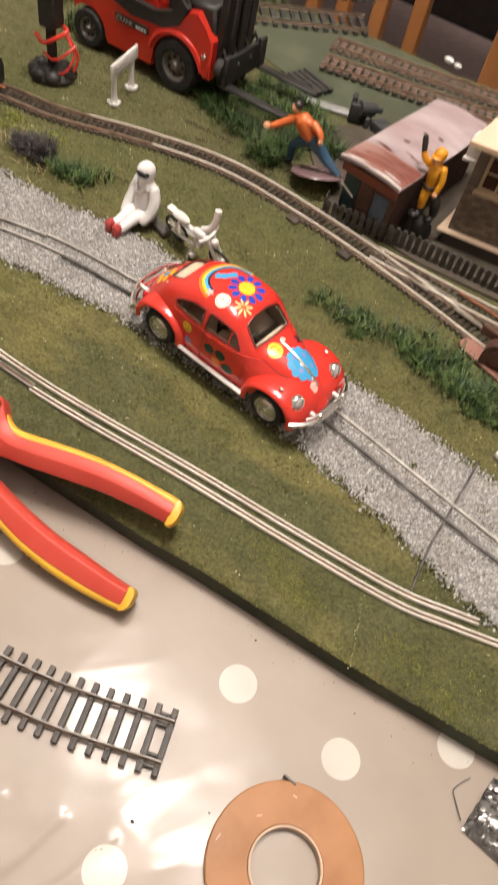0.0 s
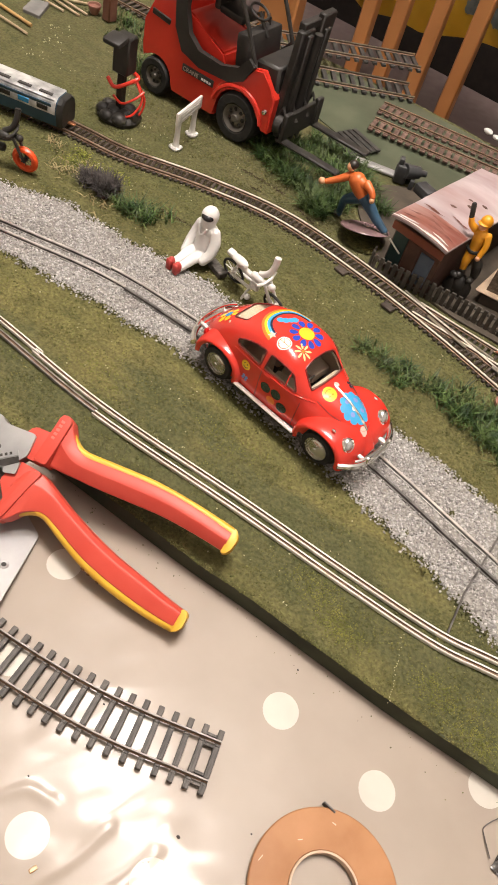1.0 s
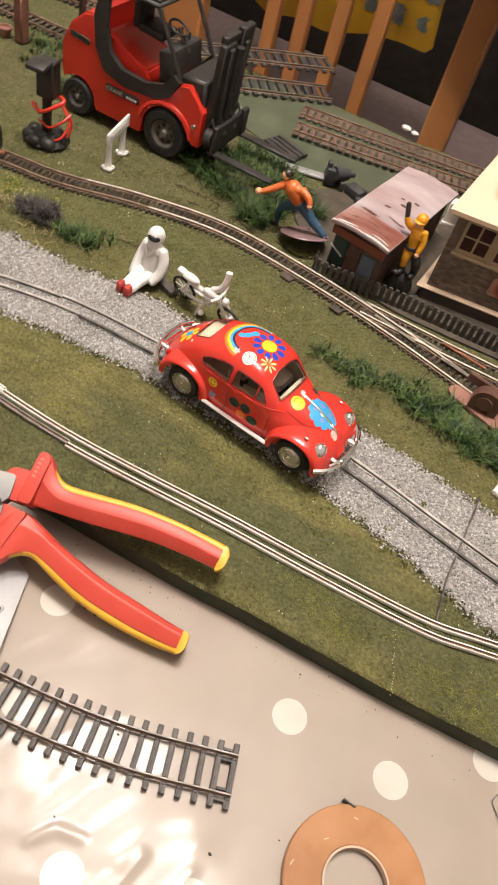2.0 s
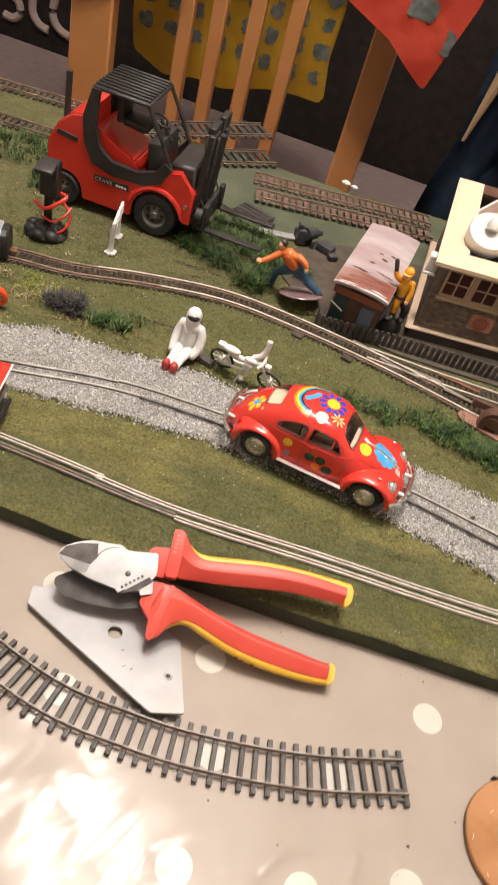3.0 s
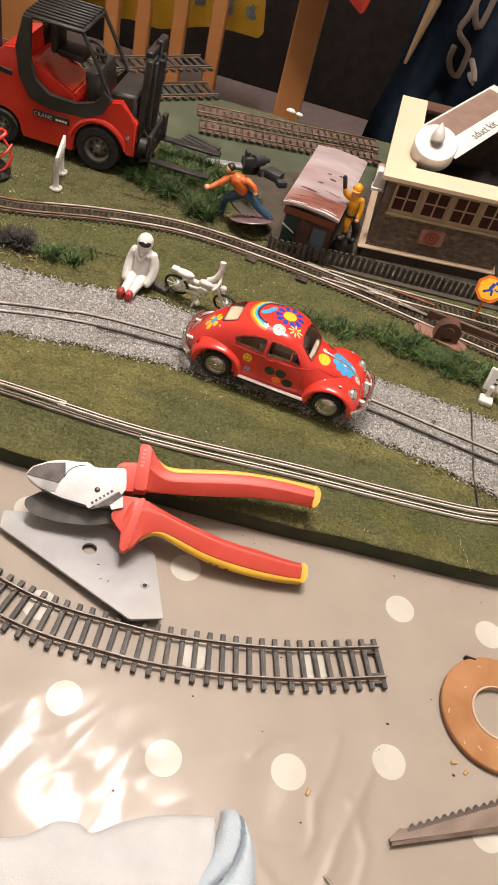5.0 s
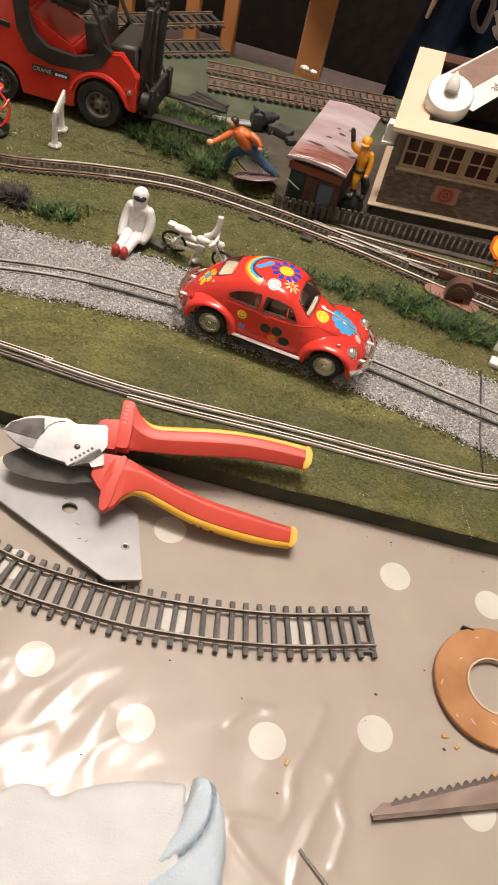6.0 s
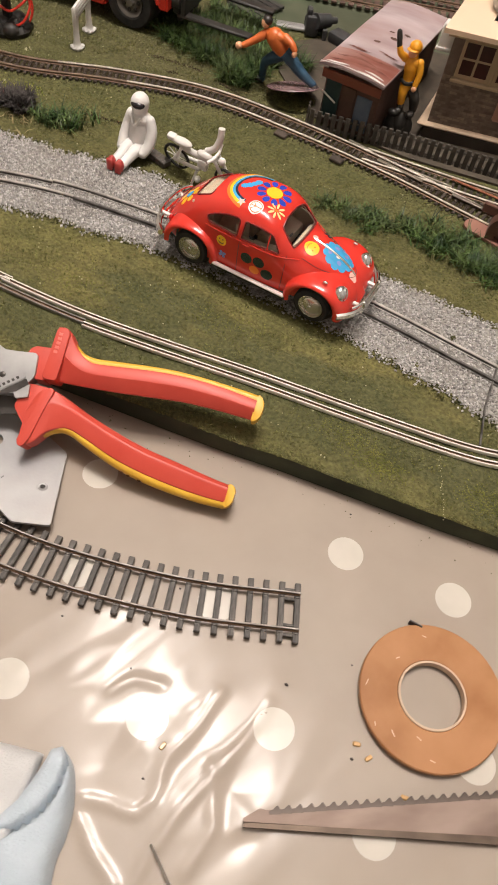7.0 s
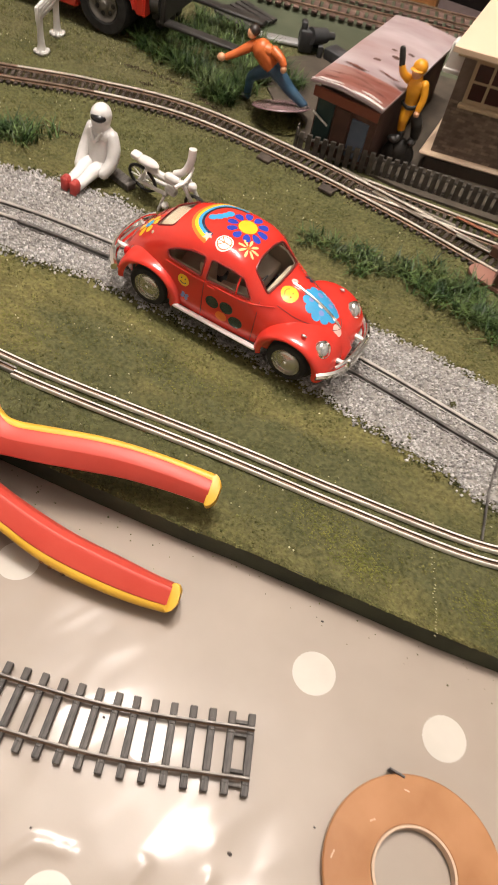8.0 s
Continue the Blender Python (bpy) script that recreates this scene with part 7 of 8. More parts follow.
# signal box with open roof
M_brick = mat("brick_paper", (0.105, 0.074, 0.056), (0.155, 0.112, 0.086), 160, 0.75, 0, 0.3, 600, dirt=(0.09, 0.07, 0.055), dscale=50, damt=0.5)
M_creamcard = mat("cream_card", (0.60, 0.455, 0.32), (0.64, 0.485, 0.345), 30, 0.55)
M_windowwood = mat("cream_frame", (0.33, 0.24, 0.145), (0.38, 0.28, 0.17), 60, 0.6)
M_plinth = mat("dark_base", (0.034, 0.024, 0.018), (0.055, 0.040, 0.030), 50, 0.7)
M_winedark = mat("dark_window", (0.030, 0.008, 0.009), (0.045, 0.012, 0.013), 60, 0.15)
hs = thing("signal_box", -99, 382, 13.8, 15.6, "model signal box with cream open roof and brick walls", "signal box")
W_, D_ = 113, 150
part("plinth", box(bmesh.new(), (W_ / 2, D_ / 2, 4.5), (W_ + 3, D_ + 4, 9), 1.0), M_plinth, hs, "dark brown plinth")
part("base_ledge", box(bmesh.new(), (W_ / 2 - 1.5, D_ / 2, 10.4), (W_ + 9, D_ + 7, 2.6), 1.2), M_creamcard, hs, "cream ledge")
H_ = 74
for nm, c, s in (("front_wall", (W_ / 2, 2, 42), (W_, 3, 62)), ("back_wall", (W_ / 2, D_ - 2, 42), (W_, 3, 62)), ("side_wall", (1.5, D_ / 2, 42), (3, D_ - 8, 62)), ("side_wall", (W_ - 1.5, D_ / 2, 42), (3, D_ - 8, 62))):
    part(nm, box(bmesh.new(), c, s, 0.3), M_brick, hs)
M_brickface = mat("printed_bricks", (0.125, 0.088, 0.062), (0.215, 0.158, 0.115), 160, 0.7, 0, 0.3, 600, dirt=(0.10, 0.074, 0.055), dscale=40, damt=0.6, island=0.38)
bm = bmesh.new()
lay = random.Random(61)
for k in range(17):
    x = 0.4 - (2.6 if k % 2 else 0.0)
    while x < W_ - 0.6:
        a, b = max(0.4, x), min(W_ - 0.4, x + 4.8)
        if b - a > 0.8:
            box(bm, ((a + b) / 2, 0.42 + lay.uniform(-0.04, 0.04), 12.9 + 1.95 * k), (b - a, 0.36, 1.6), 0)
        x += 5.2
part("brickwork", bm, M_brickface, hs, "weathered brown brick face", smooth=False)
part("floor_inside", box(bmesh.new(), (W_ / 2, D_ / 2, 30), (W_ - 8, D_ - 12, 2)), M_dark, hs)
# cream roof rim
roof = part("roof", plate(bmesh.new(), [(-6, -9), (W_ + 6, -9), (W_ + 6, 15), (-6, 15)], 74, 77), M_creamcard, hs, "cream card roof rim", smooth=False)
part("roof_rim", plate(bmesh.new(), [(-6, 15), (18, 15), (18, D_ + 6), (-6, D_ + 6)], 74, 76.9), M_creamcard, roof, smooth=False)
part("roof_rim", plate(bmesh.new(), [(W_ - 14, 15), (W_ + 6, 15), (W_ + 6, D_ + 6), (W_ - 14, D_ + 6)], 74, 76.9), M_creamcard, roof, smooth=False)
part("roof_rim", plate(bmesh.new(), [(18, D_ - 14), (W_ - 14, D_ - 14), (W_ - 14, D_ + 6), (18, D_ + 6)], 74, 76.8), M_brown, roof, "unpainted brown rear rim", smooth=False)
part("soffit", box(bmesh.new(), (W_ / 2, -1, 72.6), (W_ + 6, 10, 2.4), 0.3), M_windowwood, hs)
# window row: four-pane windows in a cream strip
for k in range(4):
    x = 18.5 + 24.5 * k
    win = part("window", box(bmesh.new(), (x, -0.6, 58), (22.5, 1.6, 25), 0.3), M_windowwood, hs, "four-pane window in a cream frame")
    for dx in (-4.9, 4.9):
        for dz in (-5.4, 5.4):
            part("pane", box(bmesh.new(), (x + dx, -1.5, 58.4 + dz), (8.2, 0.6, 9.2), 0), M_winedark, win, smooth=False)
    part("mullion", box(bmesh.new(), (x + 12.2, -1.3, 58), (2.0, 1.8, 26), 0.2), M_windowwood, win)
part("sill", box(bmesh.new(), (W_ / 2 - 1, -1.8, 44.2), (W_ - 14, 4.0, 2.2), 0.4), M_windowwood, hs, "cream window sill")
bd = part("badge", box(bmesh.new(), (51, -0.4, 30), (21, 1.4, 14), 1.6), mat("badge_tan", (0.36, 0.19, 0.13), None, 60, 0.5), hs, "faded tan and red badge")
bm = bmesh.new()
plate(bm, [(7 * math.cos(a), 7 * math.sin(a)) for a in np.linspace(0, 2 * math.pi, 25)[:-1]], 0, 0.6, pose(51, -1.0, 30, 90, 0, 0))
part("badge_arc", bm, mat("badge_red", (0.34, 0.10, 0.065), None, 60, 0.5), bd, smooth=False)
M_badgering = mat("badge_ring", (0.17, 0.05, 0.035), None, 60, 0.5)
for r0 in (5.2, 2.4):
    part("badge_ring", lathe(bmesh.new(), [(r0, 0.5), (r0, 1.0), (r0 - 1.0, 1.0), (r0 - 1.0, 0.5)], pose(51, -1.0, 30, 90, 0, 0), 20), M_badgering, bd)
# white chimney-like vent at the corner
v = part("corner_vent", box(bmesh.new(), (-5.4, 14, 63), (10, 9, 16), 0.8), M_white, hs, "white ribbed vent")
part("vent_rib", box(bmesh.new(), (-5.6, 14, 55.6), (11, 11, 2.6), 0.5), M_white, v)
part("yellow_part", box(bmesh.new(), (72, 60, 35), (7, 5, 6), 1.5), M_signyellow, hs)
part("grey_part", box(bmesh.new(), (76, 48, 32.5), (20, 12, 3), 0.6), M_dark, hs)

# the walls meet out of square
seen_mesh = set()
for ob in hs.children_recursive:
    if ob.data.name not in seen_mesh:
        seen_mesh.add(ob.data.name)
        for vert in ob.data.vertices:
            vert.co.x += 0.204 * vert.co.y

# tea light on the roof
tl = thing("tea_light", -75, 428, 95.0, 0, "white battery tea light with plastic flame", "candle", rx=28)
part("cup", lathe(bmesh.new(), [(0.01, 0), (16.8, 0), (17.2, 1), (17.4, 12.5), (16.6, 13.6), (5.5, 13.9), (4.5, 13.2), (0.01, 13.0)], None, 48), M_white, tl)
part("flame", lathe(bmesh.new(), [(0.01, 0), (4.6, 1), (5.6, 4.5), (4.4, 9), (2.0, 13), (0.01, 16)], pose(0, -3, 16.4, -62, -9, 0), 20), mat("frosted_flame", (0.50, 0.485, 0.455), None, 60, 0.3), tl, "frosted flame")

# card of the kit
card = thing("kit_card", 0, 0, 0, 0, "white printed card leaning on the signal box", "card")
card.matrix_basis = pose(-50.6 * K, 523.6 * K, 93.0 * K, 3, -5, 67.5)
L_, Wc = 150, 46
part("sheet", box(bmesh.new(), (10, 0, 0), (L_, Wc, 0.5)), M_white, card, smooth=False)
M_print = mat("brown_print", (0.20, 0.125, 0.095), (0.27, 0.18, 0.14), 120, 0.5, dirt=(0.15, 0.09, 0.07), dscale=60)
part("printed_panel", box(bmesh.new(), (6, 8.5, 0.4), (L_ - 16, 25, 0.3)), M_print, card, "printed brick picture", smooth=False)
M_greyink = mat("grey_ink", (0.14, 0.125, 0.115), None, 60, 0.6)
words = bpy.data.curves.new("lettering", "FONT")
words.body, words.size, words.extrude, words.align_x = "aduct kit", 12 * K, 0.15 * K, "CENTER"
ob = new("lettering", words)
ob.data.materials.append(M_greyink)
ob.parent = card
ob.matrix_basis = pose(0, -18 * K, 0.5 * K)

# ================= spare tracks, pallet, scraps at the back =================
M_sleeperdark = mat("black_sleeper", (0.022, 0.020, 0.018), (0.042, 0.038, 0.034), 250, 0.6, 0, 0.3, 900, vary=0.2)
M_sleeperrust = mat("rusty_brown_sleeper", (0.075, 0.042, 0.031), (0.135, 0.080, 0.060), 200, 0.7, 0, 0.4, 900, vary=0.25)
track("stacked_track", ((-450, 483), (-390, 553), (-330, 622)), 25, 9, (33, 4.2), 24, M_railsteel, M_sleeperdark, "spare curved track lying on another track", "track", "stacked tracks", h=3, tie_h=2.4)
track("stacked_track", ((-416, 470), (-356, 532), (-306, 584)), 26, 9, (34, 4.2), 15, M_railsteel, M_sleeperdark, "spare track under another on the board", "track", "stacked tracks", h=3, tie_h=2.4)
track("spare_track", ((-304, 533), (-217, 562), (-126, 594)), 16.5, 7, (25, 4.4), 15, M_railold, M_sleeperrust, "spare rusty track lying at the board's back edge", "track", "spare tracks")
track("spare_track", ((-289, 498), (-206, 527), (-118, 561)), 16.5, 7, (25, 4.4), 17, M_railold, M_sleeperrust, "spare rusty track beside another at the back", "track", "spare tracks")
track("siding_track", ((-760, 466), (-620, 498), (-552, 515), (-440, 545)), 15, 6.6, (24, 3.2), 14, M_railold, M_sleeperbrown, "siding track along the back of the board", "track")
track("siding_track", ((-760, 400), (-575, 436), (-507, 449), (-450, 464)), 15, 6.6, (24, 3.2), 14, M_railold, M_sleeperbrown, "second siding track behind the forklift", "track")
pal = thing("pallet", -277, 457, 14.2, -12, "dark grey slatted plastic pallet on the ground", "pallet")
for k in range(6):
    part("slat", box(bmesh.new(), (0, -14 + 5.6 * k, 3), (34, 4.3, 2.4), 0.4), M_sleeperdark, pal)
for x in (-13, 13):
    part("bearer", box(bmesh.new(), (x, 0, 1.1), (4, 32, 2.2), 0.3), M_sleeper, pal)
M_slateplastic = mat("slate_plastic", (0.030, 0.031, 0.032), (0.052, 0.053, 0.054), 120, 0.5, 0, 0.2, 700)
for k, (x, y, a, s) in enumerate(((-224, 452, 30, (10, 10, 15)), (-200, 455, -14, (16, 12, 8)), (-243, 449, 24, (44, 9, 3)), (-190, 446, 40, (9, 8, 6)))):
    bm = box(bmesh.new(), (0, 0, s[2] / 2), s, 1.5, seg=2)
    if k == 0:
        cyl(bm, (2, -4, 12), (13, 2, 11), 5.6, 5.0, seg=20)
        cyl(bm, (12, 2, 11), (19, 5, 10), 2.6, seg=14)
        box(bm, (4, 8, 5), (18, 7, 10), 1.5, seg=2)
        box(bm, (10, -7, 4), (3.4, 4, 8), 0.6, seg=2)
        box(bm, (-3, 1, 17), (4, 7, 5), 1.0, seg=2)
    ob = part(("coupler_block", "battery_box", "grey_strip", "small_box")[k], bm, M_plate if k == 2 else M_slateplastic)
    ob.matrix_basis = pose(x * K, y * K, 14.2 * K, 0, 0, a)
    tagged(ob, ("black plastic model part lying on the board", "flat black plastic part on the board", "grey plastic strip lying on the ground", "small dark plastic box on the ground")[k], "scrap", "model scraps")
for x, y, r in ((-222, 590, 5), (-212, 588, 4)):
    ob = part("tissue_scrap", ball(bmesh.new(), (0, 0, 0), (r, r * 0.7, r * 0.5), 8), M_white)
    ob.location = (x * K, y * K, 21.5 * K)
    tagged(ob, "small white crumpled scrap on the spare track", "scrap", "white scraps")
# twigs and a rusty post by the left edge
M_twig = mat("straw", (0.38, 0.22, 0.07), (0.46, 0.30, 0.12), 80, 0.7)
M_dull = mat("pale_straw", (0.36, 0.26, 0.16), (0.46, 0.36, 0.25), 80, 0.8)
for k, (x0, y0, x1, y1) in enumerate(((-622, 325, -542, 331), (-600, 313, -531, 319), (-594, 368, -554, 374), (-600, 379, -542, 382), (-596, 385, -541, 390), (-582, 380, -552, 409))):
    ob = part("twig", tube(bmesh.new(), [(x0, y0, 15.5), (x1, y1, 15)], 1.5 if k < 1 else 1.0, 8), M_twig if k < 1 else M_dull)
    tagged(ob, "dry straw twig lying on the turf", "twig", "twigs")
M_flag = mat("grey_slab", (0.13, 0.125, 0.12), (0.20, 0.19, 0.18), 60, 0.8, 0, 0.3, 400)
ob = part("rusty_post", box(bmesh.new(), (0, 0, 22), (10, 10, 44), 1.2), mat("rust", (0.13, 0.05, 0.03), (0.19, 0.085, 0.05), 80, 0.8), None)
ob.location = (-527 * K, 404 * K, 14 * K)
tagged(ob, "short rusty square post standing on turf", "post")

flag = part("stone_slab", slab(rounded([(-567, 340), (-580, 361), (-568, 370), (-551, 346)], 2), 13.4, 16.4, 0.6), M_flag)
tagged(flag, "flat grey stone slab lying on the turf", "slab")
pot = part("clay_pot", lathe(bmesh.new(), [(3.4, 0), (4.6, 3.2), (5.6, 6.4), (6.2, 6.6), (6.2, 8.0), (5.2, 8.0), (4.6, 6.0), (0.01, 5.8)], None, 24), M_pinkbrown)
pot.location = (-542 * K, 399 * K, 14 * K)
tagged(pot, "small reddish clay pot beside the rusty post", "pot")

# ================= chair, bags, bench beyond the table =================
ch = thing("dining_chair", -490, 879, -750, 6.8, "pine dining chair with slatted back behind table", "chair")
for x in (-190, 211):
    part("stile", box(bmesh.new(), (x, 0, 520), (62 if x < 0 else 37, 26, 1040), 3), M_pine, ch)
for x in (-58, -14, 37, 90):
    part("slat", box(bmesh.new(), (x, 2, 730), (20, 16, 560), 2), M_pine, ch)
part("top_rail", box(bmesh.new(), (10, 0, 1060), (460, 28, 80), 6), M_pine, ch)
part("lower_rail", box(bmesh.new(), (10, 0, 448), (364, 22, 46), 3), M_pine, ch)
part("seat", box(bmesh.new(), (10, -215, 440), (440, 400, 26), 5), M_pine, ch)
for x in (-180, 200):
    part("front_leg", box(bmesh.new(), (x, -380, 213), (40, 40, 426), 3), M_pine, ch)
M_bench = mat("mauve_upholstery", (0.155, 0.115, 0.108), (0.18, 0.135, 0.128), 60, 0.9, 0, 0.2, 700, spec=0.1)
M_darkcloth = mat("dark_brown_fabric", (0.0140, 0.0112, 0.0098), (0.0215, 0.0170, 0.0150), 60, 0.9, 0, 0.3, 500, spec=0.08)
M_dullcream = mat("dull_cream_print", (0.20, 0.155, 0.135), None, 60, 0.9)
bn = thing("bench", -600, 1120, -750, 7.0, "mauve upholstered bench with dark lettered cushion back", "bench")
part("seat", box(bmesh.new(), (150, 40, 430), (1900, 400, 80), 20, seg=3), M_bench, bn)
back = part("backrest", box(bmesh.new(), (150, 300, 760), (1900, 120, 700), 30, seg=3), M_darkcloth, bn, "dark brown cloth back")
for pts in ([(-509, 506), (-488, 504), (-473, 518), (-478, 540), (-500, 552), (-508, 574), (-488, 590)], [(-447, 610), (-446, 560), (-445, 529), (-430, 509), (-409, 504)],
            [(-392, 590), (-401, 550), (-398, 528), (-384, 513), (-361, 505)], [(-281, 620), (-277, 560), (-274, 506)]):
    part("letter_stroke", tube(bmesh.new(), [(p.x, 239, p.z) for p in spline([(x, 0, z) for x, z in pts], 6)], 8.5, 8), M_dullcream, back, "cream lettering stroke")
M_bagyellow = mat("yellow_carrier_bag", (0.33, 0.185, 0.010), (0.39, 0.225, 0.016), 30, 0.35, 0, 0.4, 60, bdist=0.004)
M_bagprint = mat("grey_blue_print", (0.060, 0.075, 0.070), (0.13, 0.15, 0.145), 90, 0.4)
M_bagred = mat("red_carrier_bag", (0.34, 0.030, 0.016), (0.42, 0.048, 0.024), 25, 0.35, 0, 0.4, 60, bdist=0.004)


def hanging_bag(name, outline, y, slope, material, label, prints, seed, depth=26):
    """A limp carrier bag: an outline in x, z with folds, closed front and back."""
    b = thing(name, 0, 0, 0, 0, label, "bag")
    bm = bmesh.new()

    def front(x, z):
        return Vector((x, y + slope * x + 9 * noise.noise(Vector((x * 0.012 + seed, z * 0.006, 0))) + 4 * noise.noise(Vector((x * 0.04, z * 0.02, seed))), z))
    patch(bm, outline, lambda x, z: front(x, z), 10)
    patch(bm, outline, lambda x, z: front(x, z) + Vector((0, depth * 0.5, 0)), 6)
    part("body", bm, material, b, angle=80)
    r = random.Random(seed)
    for px, pz, w_, h_ in prints:
        blob = rounded([(px - w_ / 2, pz - h_ / 2), (px + w_ / 2, pz - h_ / 2), (px + w_ / 2, pz + h_ / 2), (px - w_ / 2, pz + h_ / 2)], 8)
        blob = [(x + r.uniform(-2.6, 2.6), z + r.uniform(-2.6, 2.6)) for x, z in blob]
        part("print", patch(bmesh.new(), blob, lambda x, z: front(x, z) + Vector((0, -1.2, 0)), 3), M_bagprint, b)
    return b


prints = []
rr = random.Random(12)
for i in range(8):
    for j in range(6):
        x, z = -648 + 38 * i, 150 - 36 * j
        if z > -62:
            prints.append((x, z, rr.uniform(17, 23), rr.uniform(18, 25)))
hanging_bag("yellow_bag", rounded([(-676, 260), (-671, -26), (-664, -77), (-612, -100), (-563, -90), (-517, -92), (-443, -66), (-410, -63), (-362, -63), (-371, -5), (-368, 63), (-385, 260)], 8, 3), 1040, 0.12, M_bagyellow,
            "yellow plastic carrier bag with grey-blue print", prints, 3.0)
hanging_bag("red_bag", rounded([(-345, 300), (-335, 128), (-300, 112), (-268, 100), (-236, 78), (-207, 56), (-196, 100), (-180, 160), (-165, 300)], 8, 3), 858, 0.12, M_bagred,
            "red plastic carrier bag hanging over the chair", [(-240, 142, 34, 26), (-198, 116, 12, 26), (-214, 176, 30, 16), (-290, 150, 24, 20), (-190, 190, 20, 20)], 6.0, 20)
hanging_bag("white_bag", rounded([(-712, 300), (-708, 44), (-676, 36), (-650, 46), (-629, 62), (-600, 74), (-576, 52), (-553, 56), (-540, 96), (-528, 300)], 6, 3), 905, 0.12,
            mat("white_film", (0.22, 0.215, 0.215), (0.42, 0.41, 0.41), 14, 0.3, 0, 0.5, 40, bdist=0.004), "crumpled white plastic bag hanging over the chair", [], 8.0, 20)
M_navy = mat("navy_fleece", (0.006, 0.0105, 0.018), (0.0095, 0.0155, 0.026), 90, 0.9, 0, 0.5, 500, spec=0.1)
M_tan = mat("tan_wood", (0.26, 0.165, 0.09), (0.30, 0.20, 0.11), 30, 0.6)
jk = thing("navy_jacket", 0, 0, 0, 0, "navy blue fleece with cream lettering hanging on stand", "jacket")


def fold(x, z):
    return 742 + 16 * math.sin((x + 0.35 * z) * 0.055) + 7 * math.sin((x - 0.2 * z) * 0.14 + 1) + 0.10 * (x + 130)


bm = bmesh.new()
rows_a = []
for j in range(41):
    z = -260 + 620 * j / 40
    x0 = -150 + 24 * noise.noise(Vector((z * 0.01, 3, 0))) + 0.12 * max(0, z)
    rows_a.append([(x0 + (240 - x0) * i / 48, fold(x0 + (240 - x0) * i / 48, z), z) for i in range(49)] + [(240, fold(240, z) + 30, z), (x0, fold(x0, z) + 30, z)])
loft(bm, rows_a, True, True)
part("cloth", bm, M_navy, jk, angle=80)
for pts in ([(-82, 150), (-85, 122), (-89, 103), (-73, 88), (-71, 72), (-73, 55), (-81, 56), (-88, 70), (-88, 86)], [(-66, 152), (-70, 113), (-78, 120), (-84, 136)],
            [(-65, 79), (-57, 70), (-54, 61), (-61, 66)], [(-40, 150), (-36, 112), (-22, 118), (-18, 150)]):
    bm = tube(bmesh.new(), [(p.x, fold(p.x, p.z) - 1.0, p.z) for p in spline([(x, 0, z) for x, z in pts], 3)], 3.4, 8)
    for v in bm.verts:
        base = fold(v.co.x, v.co.z) - 1.0
        v.co.y = base + (v.co.y - base) * 0.2
    part("letter_stroke", bm, M_dullcream, jk, "dull cream lettering stroke")
part("stand_rail", tube(bmesh.new(), [(-133, 733, 55), (-124, 733, 120), (-108, 734, 360)], [2, 6, 8], 8), M_tan, jk, "tan wooden rail")

# ================= plants =================
M_grass = mat("grass_fibre", (0.015, 0.037, 0.009), (0.068, 0.112, 0.030), 120, 0.48, detail=2, dirt=(0.092, 0.100, 0.034), dscale=60, damt=0.45, spec=0.28, island=0.6)
M_heather = mat("dark_heather", (0.038, 0.032, 0.030), (0.085, 0.073, 0.068), 300, 0.9)


def tuft(name, places, n, height, spread, material, seed, label, category="grass", width=0.95, lean=0.6):
    """Blades of grass fibre round some places, in one mesh."""
    r = random.Random(seed)
    verts, faces = [], []
    for cx, cy, rad in places:
        for _ in range(n):
            a, q = r.uniform(0, 6.283), rad * math.sqrt(r.random())
            x, y = cx + q * math.cos(a), cy + q * math.sin(a) * spread
            z = turf_z(x, y) - 0.3
            b, t = r.uniform(0, 6.283), r.uniform(0.15, 1.0) * lean
            h = height * r.uniform(0.5, 1.25)
            dx, dy = math.cos(b) * t * h, math.sin(b) * t * h
            px, py = -math.sin(b) * width / 2 * r.uniform(0.7, 1.3), math.cos(b) * width / 2
            k = len(verts)
            for f, wd in ((0, 1.0), (0.5, 0.8), (1.0, 0.15)):
                sx, sy, sz = x + dx * f * f, y + dy * f * f, z + h * f * (1 - 0.25 * t * f)
                verts += [((sx - px * wd) * K, (sy - py * wd) * K, sz * K), ((sx + px * wd) * K, (sy + py * wd) * K, sz * K)]
            faces += [(k, k + 1, k + 3, k + 2), (k + 2, k + 3, k + 5, k + 4)]
    me = bpy.data.meshes.new(name)
    me.from_pydata(verts, [], faces)
    me.materials.append(material)
    return tagged(new(name, me), label, category, "", "stuff")


def clumps(pts, r0, r1, n, seed, spread=10):
    """Small irregular patches strewn about some places."""
    r = random.Random(seed)
    return [(x + r.gauss(0, spread), y + r.gauss(0, spread * 0.55), r.uniform(r0, r1)) for x, y in pts for _ in range(n)]


tuft("grass_clump", clumps([(-303, 238), (-296, 240)], 3, 8, 9, 1, 8), 18, 9.5, 0.8, M_grass, 1, "dark green static grass clump by the ballast", lean=1.5)
tuft("grass_clump", clumps([(-116, 274), (-100, 270), (-86, 276), (-72, 280)], 3, 7, 8, 2, 7), 17, 6.5, 0.8, M_grass, 2, "dark green static grass row beside the track", lean=1.6)
tuft("grass_clump", clumps([(-58, 284), (-42, 280), (-26, 276), (-10, 276), (4, 272), (16, 280), (-30, 290), (28, 284), (-2, 288)], 3, 9, 10, 3, 8), 21, 8.5, 0.8, M_grass, 3, "thick green static grass bank beside the track", lean=1.6)
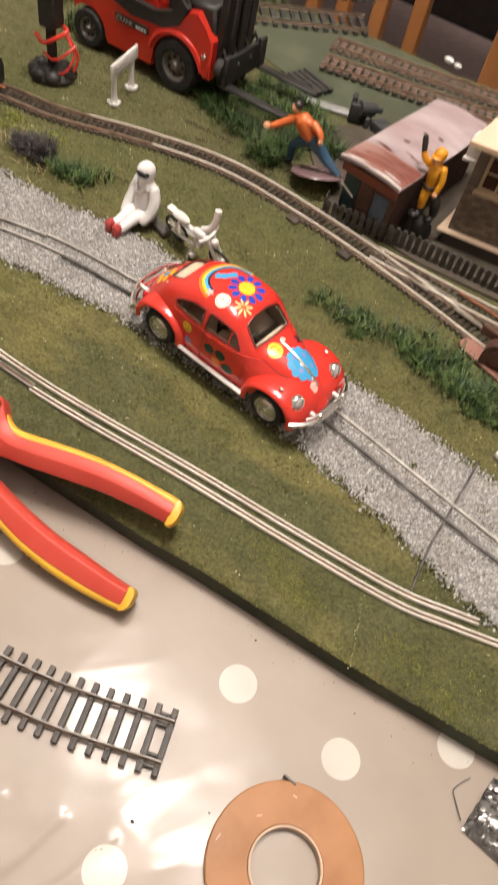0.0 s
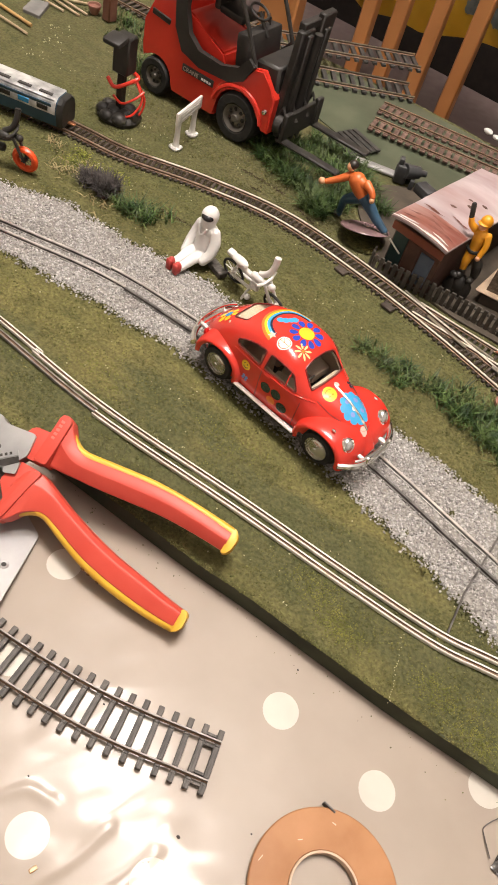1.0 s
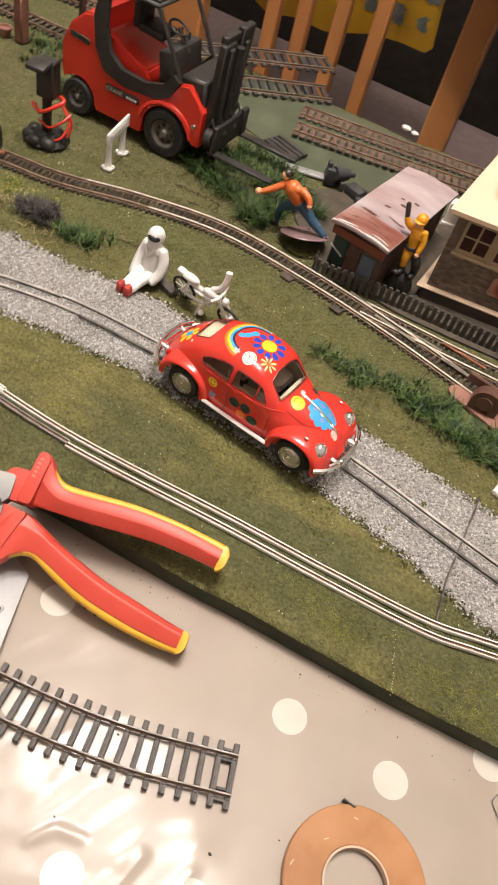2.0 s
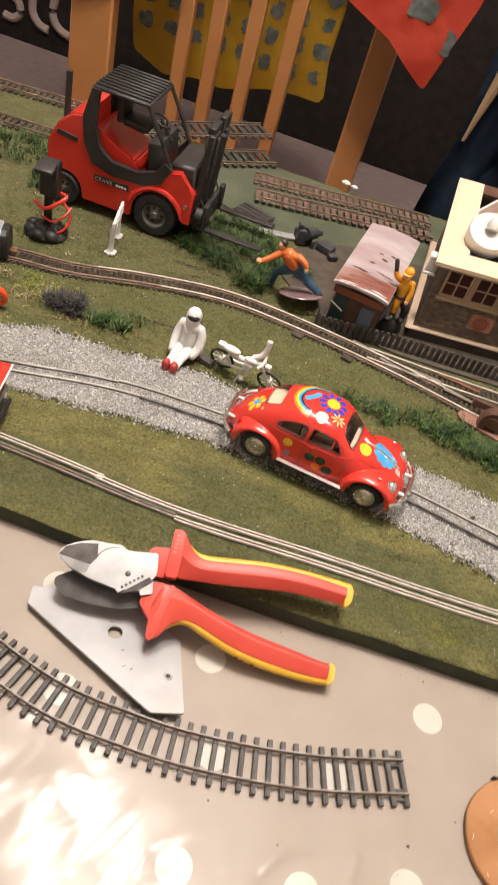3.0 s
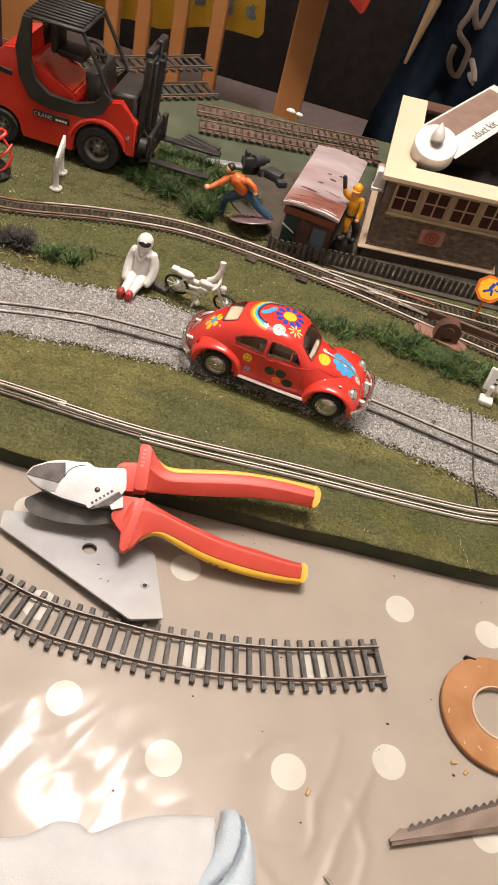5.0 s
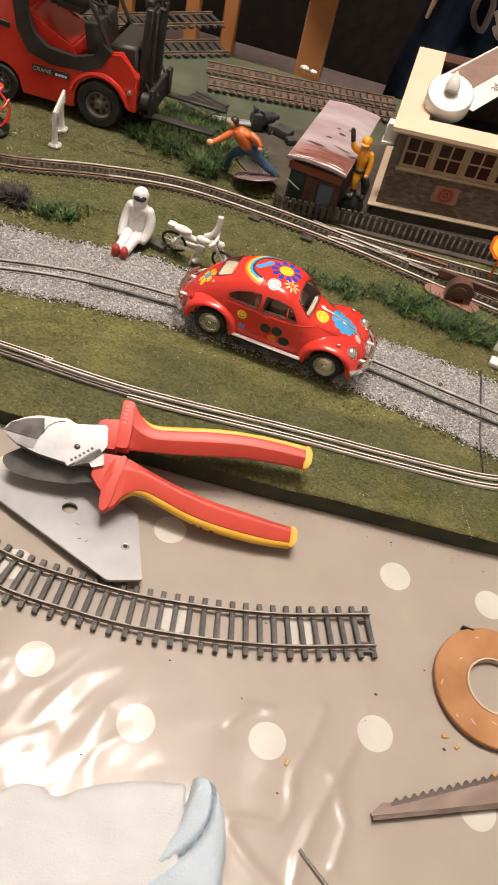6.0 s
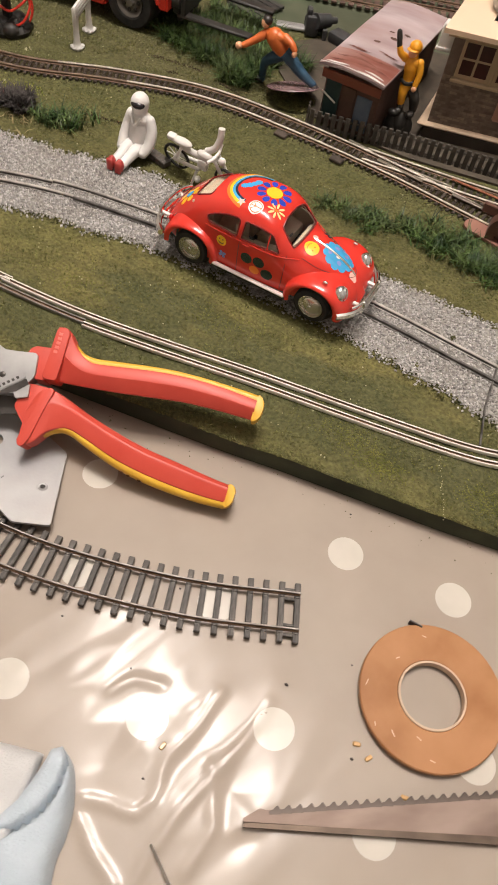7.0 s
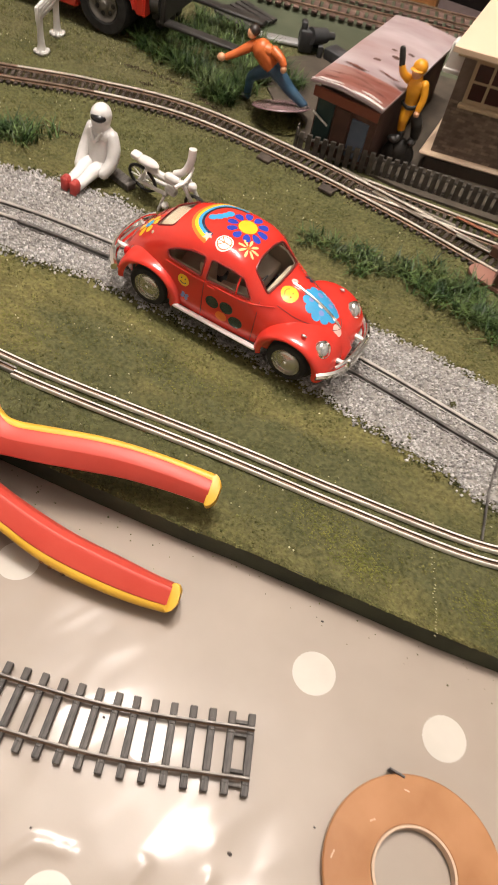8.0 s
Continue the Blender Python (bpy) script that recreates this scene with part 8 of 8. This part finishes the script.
tuft("grass_clump", clumps([(-300, 404), (-280, 412), (-258, 408), (-236, 394), (-244, 420), (-222, 404), (-290, 428), (-262, 430), (-232, 378), (-312, 384), (-300, 376), (-284, 372), (-266, 372), (-250, 366), (-318, 394), (-240, 360)], 3, 8, 10, 4, 7), 30, 12, 0.8, M_grass, 4, "tall green static grass under the fork arms", lean=1.5)
tuft("grass_clump", clumps([(-470, 420), (-500, 430), (-448, 372), (-520, 415), (-490, 400), (-440, 385)], 4, 10, 8, 5, 10), 18, 9, 0.8, M_grass, 5, "green static grass behind the forklift", lean=1.5)
tuft("grass_clump", clumps([(60, 300), (90, 290), (44, 276)], 4, 10, 8, 6, 10), 21, 9, 0.8, M_grass, 6, "green static grass bank beside the track", lean=1.5)
tuft("heather_clump", clumps([(-338, 232), (-329, 236), (-334, 240)], 3, 7, 8, 7, 6), 60, 11, 0.9, M_heather, 7, "dark brown heather clump by the ballast", "heather", 0.9, 1.2)
M_dry = mat("dry_straw", (0.22, 0.17, 0.075), (0.32, 0.26, 0.13), 80, 0.8)
tuft("dry_grass", clumps([(-360, 232), (-345, 240), (-375, 226), (-318, 222), (-390, 240)], 3, 8, 6, 8, 9), 7, 4, 0.8, M_dry, 9, "dry straw-coloured grass by the track", lean=1.8)
# yellow-green foliage clumps beside the heather
rng = random.Random(81)
spots = []
for cx, cy, sd, n in ((-348, 246, 7, 420), (-362, 240, 6, 260), (-340, 254, 5, 200), (-372, 250, 5, 140)):
    for _ in range(n):
        x, y = rng.gauss(cx, sd), rng.gauss(cy, sd * 0.6)
        spots.append((x, y, turf_z(x, y) + rng.uniform(0.0, 2.4) * math.exp(-((x - cx) ** 2 + (y - cy) ** 2) / (1.6 * sd * sd))))
M_foliage = mat("foliage_scatter", (0.10, 0.12, 0.022), (0.22, 0.22, 0.055), 200, 0.9, spec=0.15, island=0.45)
pebbles("foliage_clumps", spots, 0.85, M_foliage, 82, "yellow-green foliage scatter beside the heather", "foliage")
# dark clumps along the edges of the ballast
rng = random.Random(71)
spots = []
for _ in range(5200):
    x = rng.uniform(-440, 110)
    lo_, hi_ = ballast_edges(x)
    if noise.noise(Vector((x * 0.10, 4.0, 0))) + rng.uniform(-0.35, 0.35) < 0:
        continue
    y = (lo_ if rng.random() < 0.6 else hi_) + rng.gauss(0, 1.5)
    spots.append((x, y, turf_z(x, y) + rng.uniform(0.0, 1.0)))
M_clump = mat("edge_scatter", (0.030, 0.034, 0.014), (0.085, 0.080, 0.032), 150, 0.95, spec=0.1, island=0.4)
pebbles("edge_clumps", spots, 0.7, M_clump, 72, "dark green scatter along the edge of the ballast", "turf")
# small mound of earth under the purple base, dark root lines in the turf
rng = random.Random(61)
spots = []
for _ in range(1500):
    a, q = rng.uniform(0, 6.283), 15 * math.sqrt(rng.random())
    spots.append((-190.5 + q * math.cos(a), 361 + q * math.sin(a), 14 + rng.uniform(0, 1) * max(0.0, 3.4 * (1 - q / 17)) + 0.1 * max(0, -q * math.sin(a)) * 0.5))
pebbles("turf_mound", spots, 0.9, M_crumb, 62, "small mound of green scatter under the purple base", "earth")
spots = []
for pts in (((-300, 345), (-262, 350), (-232, 345), (-205, 338)), ((-296, 256), (-270, 262), (-250, 268)), ((-290, 330), (-268, 338), (-246, 336), (-226, 338))):
    for p, a in along(spline([(x, y, 0) for x, y in pts], 3), 0.25):
        if noise.noise(p * 0.09) > -0.15:
            x, y = p.x + rng.gauss(0, 0.8), p.y + rng.gauss(0, 0.8)
            spots.append((x, y, turf_z(x, y) + rng.uniform(0.0, 0.6)))
pebbles("root_crumbs", spots, 0.55, M_earth, 63, "dark broken lines of earth in the turf", "earth")
# short flock over the turf
rng = random.Random(55)
fl = []
while len(fl) < 4200:
    x, y = rng.uniform(-460, 110), rng.uniform(70, 420)
    lo_, hi_ = ballast_edges(x)
    if y < float(np.interp(x, fx, fy)) + 3 or lo_ - 1 < y < hi_ + 1:
        continue
    if noise.noise(Vector((x * 0.035, y * 0.035, 8))) < -0.05:
        continue
    fl.append((x, y, 3.0))
M_flock = mat("turf_fibre", (0.075, 0.084, 0.028), (0.16, 0.155, 0.055), 200, 0.9, spec=0.1)
tuft("flock_fibres", fl, 6, 2.1, 1.0, M_flock, 8, "short olive fibres over the turf", "turf", 0.35, 0.8)
